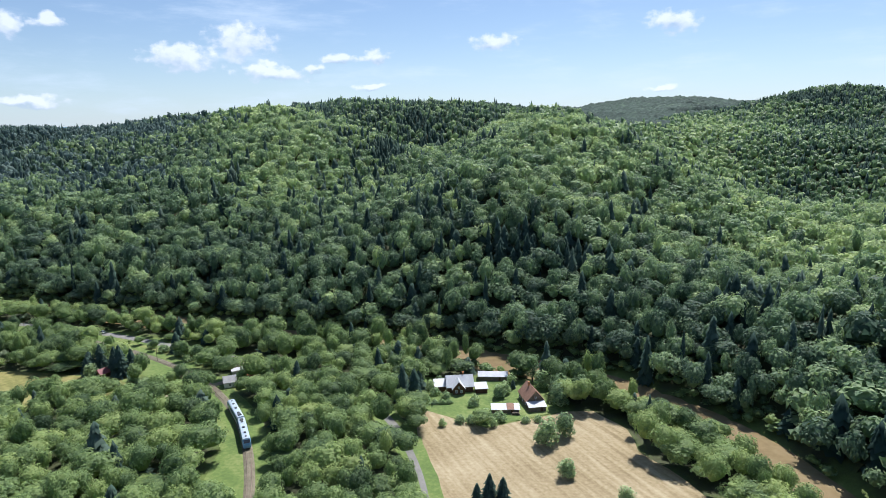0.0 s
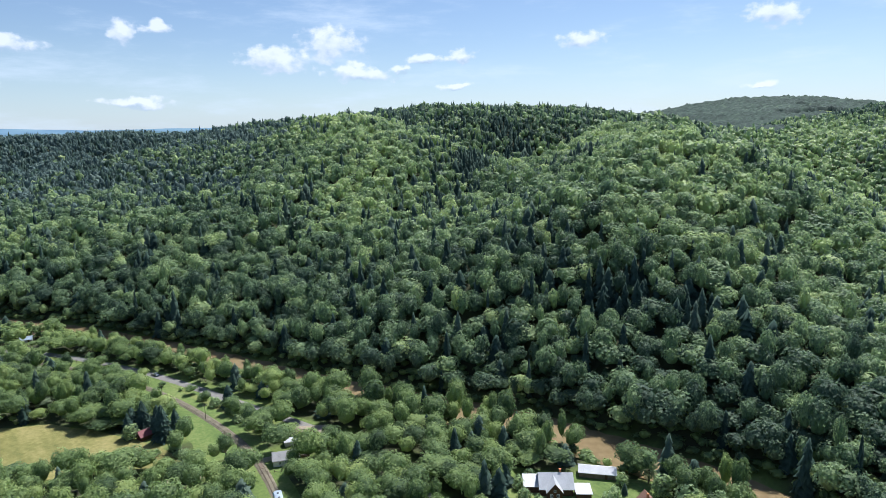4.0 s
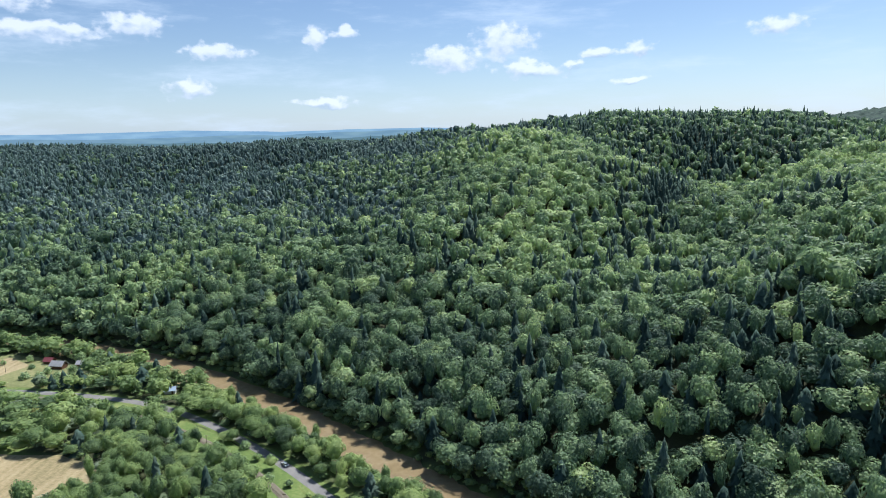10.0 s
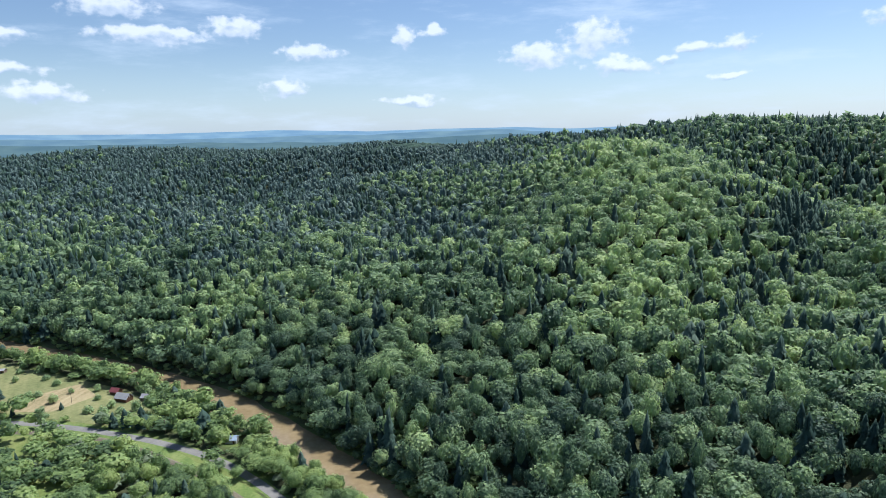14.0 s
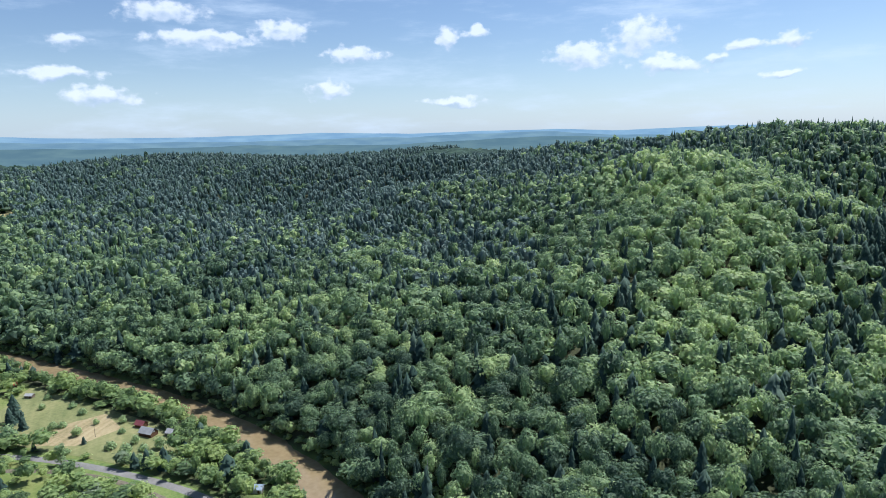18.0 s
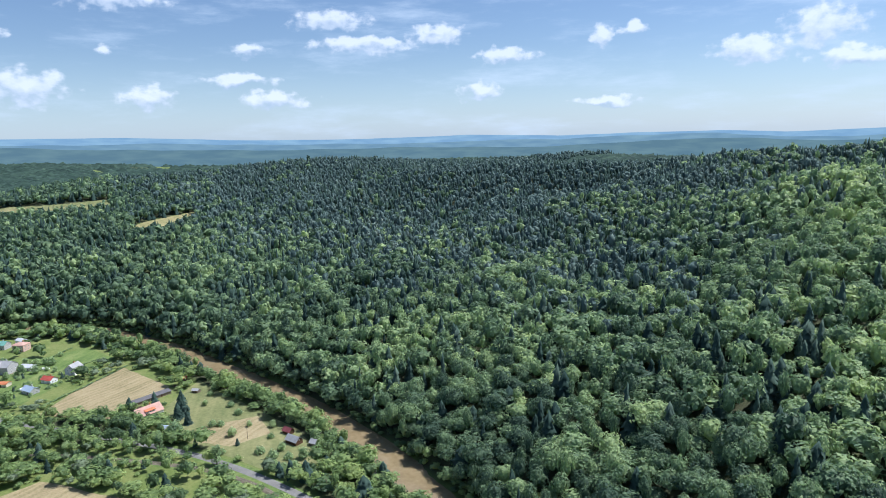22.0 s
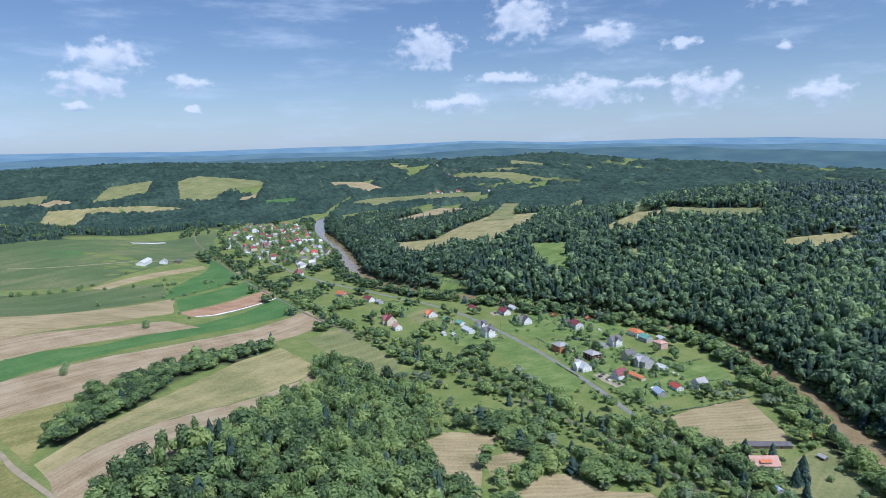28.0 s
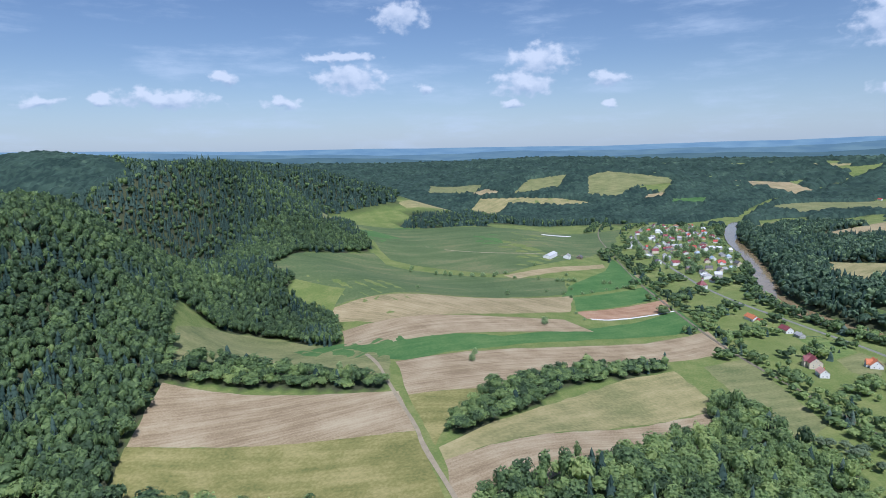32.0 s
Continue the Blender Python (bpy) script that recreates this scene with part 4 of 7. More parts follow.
# ---- woods ----
WOOD_KNOLL = [(-355, -8), (-397, 2), (-464, 16), (-531, 7), (-600, 15), (-649, -2), (-636, 46), (-597, 90), (-592, 120), (-506, 140),
              (-430, 171), (-330, 150), (-300, 60)]
WOOD_HEDGE = [(-391, -59), (-471, -91), (-552, -100), (-690, -70), (-672, -57), (-529, -70), (-465, -46), (-400, -42)]
WOOD_STRIP = [(-287, -240), (-318, -305), (-345, -278), (-420, -150), (-411, -135), (-350, -193)]
WOOD_HILL = [(-212, -90), (-219, -129), (-238, -171), (-284, -238), (-309, -298), (-344, -381), (-359, -400), (-456, -275), (-504, -349),
             (-490, -449), (-597, -538), (-753, -636), (-818, -763), (-789, -880), (-857, -991), (-1088, -1006), (-1300, -1250),
             (-1771, -1708), (-1900, -2600), (400, -2600), (400, -500), (-120, -420)]
WOOD_FAR = [(-1209, -908), (-1601, -1091), (-1857, -859), (-1679, -604), (-1465, -786), (-1111, -804)]
WOOD_SCRUB = [(-949, -823), (-1072, -916), (-1309, -886), (-1150, -753)]
WOODS_SOUTH = [WOOD_KNOLL, WOOD_HEDGE, WOOD_STRIP, WOOD_HILL, WOOD_FAR, WOOD_SCRUB]
VILLAGE_FAR = [(-1301, -493), (-1178, -381), (-1101, -272), (-1078, -204), (-1220, -214), (-1429, -311), (-1671, -511), (-1616, -598), (-1505, -598)]


def patchy(x, y, size, seed):
    return swell(x, y, seed, size) + 0.6 * swell(x, y, seed + 1, size * 0.37) + 0.4 * swell(x, y, seed + 2, size * 0.15)


GULLY = [(-75, 545), (-66, 640), (-50, 760), (-25, 880)]


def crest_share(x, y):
    """How far a place lies on the sunny back of one of the two spurs, or of the hazy hills behind them; paints that
    light into the tint.
    """
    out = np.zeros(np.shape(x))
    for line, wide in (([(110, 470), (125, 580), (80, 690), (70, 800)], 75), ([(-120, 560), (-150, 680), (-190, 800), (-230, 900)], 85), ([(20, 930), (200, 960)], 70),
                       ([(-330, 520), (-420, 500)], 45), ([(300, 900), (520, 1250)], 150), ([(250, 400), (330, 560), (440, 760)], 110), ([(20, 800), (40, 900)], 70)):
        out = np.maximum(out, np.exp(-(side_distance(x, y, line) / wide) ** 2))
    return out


def tree_cover(x, y):
    """For points of the plan: whether a wood tree stands there, its height, and the chance that it is a spruce."""
    n = len(x)
    river_d, rail_d, road_d = side_distance(x, y, RIVER), side_distance(x, y, RAIL), np.abs(side_distance(x, y, ROAD))
    open_ = np.zeros(n, bool)
    for kind, poly in FIELDS:
        open_ |= inside(x, y, poly)
    open_ |= (river_d < np.interp(-x, [850, 1000], [13.0, 15.0])) & (river_d > -np.interp(-x, [850, 1000], [10.0, 15.0])) | (np.abs(rail_d) < np.where(x > -395, 6.5, 3.6)) | (road_d < np.where(x > -75, 3.4, np.where((x < -440) & (x > -610) | (x < -205) & (x > -370), 3.6, 4.6)))
    open_ |= inside(x, y, VILLAGE_FAR) | inside(x, y, GRAVEL_YARD)
    for path in (LANE, FIELD_TRACK):
        open_ |= np.abs(side_distance(x, y, path)) < 4.0
    for yx, yy, r in YARDS:
        open_ |= np.hypot(x - yx, y - yy) < r
    away = np.hypot(x + 100, y - 150)
    far = away > 1750
    north = river_d > 0
    slope = (rail_d < -12) & (x < -300) & ~north & ~far
    stands = ~open_
    in_wood = np.zeros(n, bool)
    for poly in WOODS_SOUTH:
        in_wood |= inside(x, y, poly)
    hedge = (np.abs(rail_d) < 24) & (x < -560) & ((x < -700) | (patchy(x, y, 45, 27) > 0.05))
    valley_side = (x > -560) & (y > 120)
    stands &= ~slope | in_wood | hedge | (valley_side & (patchy(x, y, 70, 21) > -0.05))
    floor = ~north & (rail_d > 0) & (x < -560) & ~far
    stands &= ~floor | (river_d > -34) | (rail_d < 15) | (patchy(x, y, 55, 29) > 0.30)
    stands &= ~(floor & (road_d < 10))
    # beyond the bend of the river the land is part wood, part meadow
    west = north & (x < -1150) & ~far
    stands &= ~west | (patchy(x, y, 420, 31) > -0.95 - 0.5 * np.clip((y - 250) / 400, 0, 1))
    bearing = np.degrees(np.arctan2(-(x + 100), y - 150))
    stands &= ~far | (patchy(x, y, 640, 41) > np.where(bearing > 118, -0.80, np.where(bearing > 68, -0.28, -0.62)))
    height = np.where(north, 15.5, np.where(x > -330, 11.5, 9.0))
    height = np.where(in_wood, 13.5, height)
    height = np.where(inside(x, y, WOOD_HEDGE) | inside(x, y, WOOD_STRIP) | inside(x, y, WOOD_SCRUB), 9.5, height)
    height = np.where(~north & ~in_wood & (road_d < 14) & (x < -110), np.where((x < -440) & (x > -610), 10.0, np.where((x < -205) & (x > -370), 10.0, 7.5)), height)
    height = np.where(~north & ~in_wood & (np.abs(rail_d) < 13) & (x < -395), 8.5, height)
    height = np.where(~north & (np.abs(river_d) < 24), np.where(x > -75, 14.5, 11.0), height)
    height = np.where(~north & (x > -190) & (y < 250), 11.5, height)
    share = 0.15 + 0.75 * np.clip(patchy(x, y, 170, 51) - 0.02, 0, 1)
    share = share + 0.26 * np.clip((-x - 200) / 200, 0, 1) * np.clip((y - 470) / 100, 0, 1)
    share = share + 0.45 * np.clip((-x - 380) / 300, 0, 1) * np.clip((y - 560) / 200, 0, 1)
    share = share + 0.25 * np.clip((y - 1000) / 150, 0, 1)
    share = share * np.where(north, 1 - 0.75 * crest_share(x, y), 1)
    share = share + 0.55 * np.exp(-(side_distance(x, y, GULLY) / 26) ** 2) + 0.40 * np.exp(-((y - 1010) / 70) ** 2) * (x < 40) * (x > -700)
    share = np.where(far, 0.45, share)
    # spruces past y -690 stand in for cloud shadow on the far hill
    share = np.where(north | far, share, np.where(in_wood & (y < -250), np.where(y < -690, 0.78, 0.10), 0.06))
    share = np.where(north & (river_d < 60), 0.12, share)
    return stands, height, share


def unit_ball(level):
    bm = bmesh.new()
    bmesh.ops.create_icosphere(bm, subdivisions=level, radius=1.0)
    v = np.array([p.co[:] for p in bm.verts])
    f = np.array([[p.index for p in q.verts] for q in bm.faces])
    bm.free()
    return v, f


def sprays(rng, n, shape, size, low=-0.12):
    """Small three-cornered leaf sprays lying on the boughs of a crown, turned outwards from each bough and to the light."""
    d = rng.normal(size=(n * 3, 3))
    d /= np.linalg.norm(d, axis=1)[:, None]
    d = d[d[:, 2] > low][:n]
    radius, heart = shape(d)
    c = d * (radius * rng.uniform(0.90, 1.07, len(d)))[:, None]
    face = c - heart
    face /= np.linalg.norm(face, axis=1)[:, None]
    face = face + np.array((0, 0, 0.25)) + 0.34 * rng.normal(size=d.shape)
    face /= np.linalg.norm(face, axis=1)[:, None]
    t = np.cross(face, rng.normal(size=d.shape))
    t /= np.linalg.norm(t, axis=1)[:, None]
    b = np.cross(face, t)
    s = size * rng.uniform(0.6, 1.35, (len(d), 1))
    tri = np.stack([c + t * s * 1.25, c - t * s * 0.7 + b * s * 1.1, c - t * s * 0.6 - b * s * 1.05], 1)
    return tri.reshape(-1, 3), np.arange(len(d) * 3).reshape(-1, 3)


def broad_crown(seed, level, leaves, leaf_size):
    """A domed crown of many rounded boughs, radius about 1, with leaf sprays; z from 0 (ground) to 2.3, to be scaled."""
    rng = np.random.RandomState(seed)
    v, f = unit_ball(max(level, 1))
    lumps = rng.normal(size=(16, 3))
    lumps[:, 2] = np.abs(lumps[:, 2]) * 0.9 - 0.25
    lumps /= np.linalg.norm(lumps, axis=1)[:, None]
    reach = rng.uniform(0.78, 1.14, 16)

    def shape(d):
        pull = np.exp(6.0 * (d @ lumps.T - 1)) * reach[None]
        best = np.argmax(pull, axis=1)
        return 0.56 + 0.48 * pull[np.arange(len(d)), best], lumps[best] * 0.50
    core = v * (shape(v)[0] * rng.uniform(0.90, 1.06, len(v)))[:, None] * (0.84 if leaves > 50 else 0.94)
    sv, sf = sprays(rng, leaves, shape, leaf_size)
    w, g = (np.vstack([core, sv]), np.vstack([f, sf + len(v)])) if level else (sv, sf)
    w[:, 2] = np.where(w[:, 2] > 0, w[:, 2] * 0.84, w[:, 2] * 1.30) + 1.46
    return w, g


def spruce_crown(seed, tiers, spokes):
    """A ragged spruce of radius about 1 at its foot, z from 0.15 to 3.6."""
    rng = np.random.RandomState(seed)
    vs, fs, n = [], [], 0
    i = np.arange(spokes * 2)
    for k in range(tiers):
        a = k / tiers
        z0, z1 = 0.15 + 3.2 * a, 0.15 + 3.2 * min(1.0, a + 1.6 / tiers) + 0.25
        r = (1.0 - a) ** 0.64 * rng.uniform(0.88, 1.12) + 0.06
        ang = i * math.pi / spokes + rng.uniform(0, 3) + rng.uniform(-0.18, 0.18, spokes * 2)
        rad = r * np.where(i % 2 == 0, 1.0, 0.72) * rng.uniform(0.72, 1.18, spokes * 2)
        ring = np.stack([rad * np.cos(ang), rad * np.sin(ang), z0 + 0.10 * rng.normal(size=spokes * 2) + np.where(i % 2 == 0, -0.10, 0.10)], 1)
        vs.append(np.vstack([ring, [[0.05 * rng.normal(), 0.05 * rng.normal(), z1]]]))
        fs.append(np.stack([n + i, n + (i + 1) % (spokes * 2), np.full(spokes * 2, n + spokes * 2)], 1))
        n += spokes * 2 + 1
    return np.vstack(vs), np.vstack(fs)


def planted(name, label, category, x, y, scale_xy, scale_z, tints, templates, mat, smooth, rng):
    """Many trees as one mesh of woodland."""
    vs, fs, ts, n = [], [], [], 0
    z = ground_z(x, y)
    pick = rng.randint(0, len(templates), len(x))
    turn = rng.uniform(0, 6.283, len(x))
    for k, (tv, tf) in enumerate(templates):
        ids = np.where(pick == k)[0]
        if not len(ids):
            continue
        c, s = np.cos(turn[ids])[:, None], np.sin(turn[ids])[:, None]
        sx, sz = scale_xy[ids][:, None], scale_z[ids][:, None]
        vx = (tv[None, :, 0] * c - tv[None, :, 1] * s) * sx + x[ids][:, None]
        vy = (tv[None, :, 0] * s + tv[None, :, 1] * c) * sx + y[ids][:, None]
        vz = tv[None, :, 2] * sz + z[ids][:, None] - 0.3
        vs.append(np.stack([vx, vy, vz], -1).reshape(-1, 3))
        fs.append((tf[None] + (np.arange(len(ids)) * len(tv))[:, None, None] + n).reshape(-1, 3))
        ts.append(np.repeat(tints[ids], len(tv)))
        n += len(ids) * len(tv)
    ob = mesh_from(name, np.vstack(vs), np.vstack(fs), mat, smooth=smooth, tint=np.concatenate(ts))
    tagged(ob, label, category, kind="stuff")
    return ob


def jittered(x0, x1, y0, y1, step, rng):
    gx, gy = np.meshgrid(np.arange(x0, x1, step), np.arange(y0, y1, step), indexing="ij")
    gx = gx + (np.arange(gx.shape[1]) % 2)[None] * step / 2
    return (gx + rng.uniform(-0.38, 0.38, gx.shape) * step).ravel(), (gy + rng.uniform(-0.38, 0.38, gy.shape) * step).ravel()


# rings round the middle of the valley: inner and outer radius, spacing, crown detail (level, sprays, spray size), spruce (tiers, spokes)
RINGS = [("near", 0, 235, 6.3, (1, 150, 0.135), (11, 8)), ("inner", 235, 560, 6.9, (1, 120, 0.145), (8, 6)), ("middle", 560, 850, 6.9, (1, 30, 0.27), (4, 4)),
         ("far", 850, 1750, 7.8, (1, 9, 0.40), (2, 3))]
HEART = (-110, 230)
CLOSE = [(120, 330), (-90, 370), (-300, 420)]      # the foot of the hill, which is seen nearest


def back_slope(x, y):
    """Woods behind the crests, never seen from the valley."""
    return (y > 1230) & (x > -900) & (x < 500) | (y < -1050) & (x > -550)


def low_hill(x, y):
    """The near flank of the southern hill, under a close young wood."""
    return inside(x, y, WOOD_HILL) & (y > -900) & (x > -900) & (x < -40 + 0.4 * np.minimum(y + 300, 0))


def plant_low_hill():
    """The close, small-crowned wood of the southern hill."""
    rng = np.random.RandomState(97)
    x, y = jittered(-900, -40, -900, -60, 4.9, rng)
    keep = low_hill(x, y)
    x, y = x[keep], y[keep]
    stands, height, share = tree_cover(x, y)
    x, y, share = x[stands], y[stands], share[stands]
    # past y -690 the many dark spruces imitate a cloud's shade
    spruce = rng.uniform(size=len(x)) < np.where(y < -690, 0.6, np.where(patchy(x, y, 160, 98) > 0.25, 0.5, 0.05))
    tall = np.clip(rng.normal(12.0, 2.0, len(x)), 7, 18)
    wide = 4.9 * 0.72 * np.clip(rng.normal(1.0, 0.24, len(x)), 0.55, 1.6)
    tint = np.clip(0.01 + 0.18 * patchy(x, y, 120, 99) + rng.normal(0, 0.12, len(x)), -0.2, 0.7)
    crowns, firs = [broad_crown(260 + i, 1, 34, 0.24) for i in range(6)], [spruce_crown(270 + i, 4, 5) for i in range(4)]
    b = ~spruce
    planted("broadleaf_wood", "close young broadleaf wood on the southern hill", "woodland", x[b], y[b], wide[b], tall[b] / 2.35, tint[b], crowns, UNHAZED_LEAF, True, rng)
    planted("spruce_wood", "dark spruces among the young wood of the southern hill, also imitating cloud shade", "woodland", x[spruce], y[spruce], wide[spruce] * 0.85, tall[spruce] * 1.1 / 3.6, tint[spruce], firs, NEEDLE, False, rng)


def plant_woods():
    for k, (ring, r0, r1, step, broad, spruce) in enumerate(RINGS):
        rng = np.random.RandomState(60 + k)
        x, y = jittered(HEART[0] - r1, HEART[0] + r1, HEART[1] - r1, HEART[1] + r1, step, rng)
        d = np.hypot(x - HEART[0], y - HEART[1])
        keep = (d >= r0) & (d < r1)
        x, y = x[keep], y[keep]
        # nothing is seen of the land behind the start, to its east
        east = (x > 60) & (y < 60) | (y < -300) & (x > -40)
        if ring == "far":
            east |= back_slope(x, y) | (x > 1150)
        x, y = x[~east], y[~east]
        low = low_hill(x, y)
        x, y = x[~low], y[~low]
        unseen = (x > -185) & (y < 140)
        if ring in ("near", "inner"):
            ux, uy = x[unseen], y[unseen]
            stands, height, share = tree_cover(ux, uy)
            ux, uy, height = ux[stands], uy[stands], height[stands]
            if len(ux):
                plain = [broad_crown(180 + 10 * k + i, 1, 20, 0.28) for i in range(4)]
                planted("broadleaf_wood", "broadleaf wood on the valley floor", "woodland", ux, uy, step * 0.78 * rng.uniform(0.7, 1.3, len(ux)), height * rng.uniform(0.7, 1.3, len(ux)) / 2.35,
                        np.clip(rng.normal(0.3, 0.2, len(ux)), 0, 0.9), plain, UNHAZED_LEAF, True, rng)
        x, y = x[~unseen], y[~unseen]
        stands, height, share = tree_cover(x, y)
        x, y, height, share = x[stands], y[stands], height[stands], share[stands]
        beyond = side_distance(x, y, RIVER) > 0
        is_spruce = rng.uniform(size=len(x)) < share
        vary = np.clip(rng.normal(1.0, 0.24, len(x)), 0.5, 1.6)
        stand = np.clip(0.5 + 0.42 * patchy(x, y, 150, 71), 0, 1)
        tint = 0.04 + 0.34 * stand + rng.normal(0, 0.12 if ring == "far" else 0.19, len(x)) + np.where(rng.uniform(size=len(x)) < 0.12, 0.26, 0)
        # sunlight painted into the light green beeches on the spur backs, shade into the mixed wood at their feet
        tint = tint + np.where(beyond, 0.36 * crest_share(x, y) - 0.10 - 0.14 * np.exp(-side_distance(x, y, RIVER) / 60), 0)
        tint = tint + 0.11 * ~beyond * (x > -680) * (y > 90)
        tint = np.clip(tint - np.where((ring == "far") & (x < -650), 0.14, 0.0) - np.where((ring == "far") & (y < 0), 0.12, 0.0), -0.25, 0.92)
        wide = step * {"near": 0.76, "inner": 0.76, "middle": 0.74, "far": 0.68}[ring] * np.clip(rng.normal(1.0, 0.30, len(x)), 0.5, 1.8)
        small = height < 9
        wide = np.where(small, wide * 0.72, wide) * np.where(beyond, 1.0, 0.92)
        b = ~is_spruce
        crowns = [broad_crown(100 + 10 * k + i, *broad) for i in range(6)]
        fine, finest = [broad_crown(160 + i, 1, 380, 0.080) for i in range(7)], [broad_crown(150 + i, 2, 620, 0.062) for i in range(7)]
        close = (np.abs(side_distance(x, y, CLOSE)) < 100) & (ring in ("near", "inner"))
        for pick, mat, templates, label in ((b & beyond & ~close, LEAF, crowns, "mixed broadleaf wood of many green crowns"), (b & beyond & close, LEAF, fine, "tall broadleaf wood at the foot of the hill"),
                                            (b & ~beyond, UNHAZED_LEAF, finest if ring == "near" else crowns, "broadleaf wood of the valley side, leaf colour without haze")):
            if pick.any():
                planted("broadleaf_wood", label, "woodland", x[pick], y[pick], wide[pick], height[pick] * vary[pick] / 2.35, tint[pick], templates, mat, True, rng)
        # pines with rounded heads among the spruces of the long western ridge, haze painted into their grey-green
        pine = is_spruce & beyond & (rng.uniform(size=len(x)) < 0.70 * np.clip((-x - 180) / 150, 0, 1) * np.clip((y - 500) / 120, 0, 1))
        if pine.any():
            heads = [broad_crown(240 + 10 * k + i, 1, 14, 0.32) for i in range(5)]
            planted("pine_wood", "pines in a haze-tinted grey-green on the long wooded ridge", "woodland", x[pine], y[pine], wide[pine] * 0.74, height[pine] * vary[pine] / 2.30, tint[pine] + 0.15, heads, PINE, True, rng)
        s = is_spruce & ~pine
        firs = [spruce_crown(200 + 10 * k + i, *spruce) for i in range(4)]
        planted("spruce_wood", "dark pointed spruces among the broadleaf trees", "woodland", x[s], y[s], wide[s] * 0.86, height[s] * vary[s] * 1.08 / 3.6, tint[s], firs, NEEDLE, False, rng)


def plant_bank():
    """Low willows and shrubs that close the wood's edge along the water, and under the trees of the valley."""
    rng = np.random.RandomState(90)
    x, y = jittered(-1000, 130, 100, 480, 4.6, rng)
    d = side_distance(x, y, RIVER)
    keep = ((d > 11.5) & (d < 36)) | ((d < -9.5) & (d > -19) & (rng.uniform(size=len(x)) < 0.75))
    x, y = x[keep], y[keep]
    open_ = np.zeros(len(x), bool)
    for kind, poly in FIELDS:
        open_ |= inside(x, y, poly)
    open_ |= np.abs(side_distance(x, y, ROAD)) < 4
    x, y = x[~open_], y[~open_]
    h = rng.uniform(3.0, 6.5, len(x))
    tint = np.clip(0.35 + rng.normal(0, 0.2, len(x)), 0, 0.95)
    crowns = [broad_crown(300 + i, 1, 26, 0.24) for i in range(4)]
    planted("riverside_scrub", "willow scrub along the river bank", "scrub", x, y, rng.uniform(2.0, 3.2, len(x)), h / 2.3, tint - 0.15, crowns, UNHAZED_LEAF, True, rng)


def plant_scrub():
    """Bushes and grey-leaved willows between the railway, the road and the small fields of the valley side."""
    rng = np.random.RandomState(95)
    x, y = jittered(-660, -170, 60, 400, 5.4, rng)
    rail_d, road_d = side_distance(x, y, RAIL), np.abs(side_distance(x, y, ROAD))
    keep = (side_distance(x, y, RIVER) < -24) & (np.abs(rail_d) > 4.5) & (road_d > 5) & ~inside(x, y, WOOD_KNOLL)
    for kind, poly in FIELDS:
        keep &= ~inside(x, y, poly)
    for yx, yy, r in YARDS:
        keep &= np.hypot(x - yx, y - yy) > r
    keep &= patchy(x, y, 60, 23) > 0.0
    x, y = x[keep], y[keep]
    grey = rng.uniform(size=len(x)) < np.clip(0.10 + 0.6 * patchy(x, y, 70, 25), 0.02, 0.6)
    h = np.where(grey, rng.uniform(4.0, 9.0, len(x)), rng.uniform(1.2, 4.2, len(x)))
    wide = h * rng.uniform(0.40, 0.62, len(x)) + 0.5
    tint = np.clip(0.42 + rng.normal(0, 0.22, len(x)), 0, 0.95)
    crowns = [broad_crown(320 + i, 1, 44, 0.22) for i in range(5)]
    for pick, mat, called, label in ((~grey, UNHAZED_LEAF, "shrubland", "rough green bushes on the valley side"), (grey, SILVER, "willow_scrub", "silvery grey-green willow bushes on the valley side")):
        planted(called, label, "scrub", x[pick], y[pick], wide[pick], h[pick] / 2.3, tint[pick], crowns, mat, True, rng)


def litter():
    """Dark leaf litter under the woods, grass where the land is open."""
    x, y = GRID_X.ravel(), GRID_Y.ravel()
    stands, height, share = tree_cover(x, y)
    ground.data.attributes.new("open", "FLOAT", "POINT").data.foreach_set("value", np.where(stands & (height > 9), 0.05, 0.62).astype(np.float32))


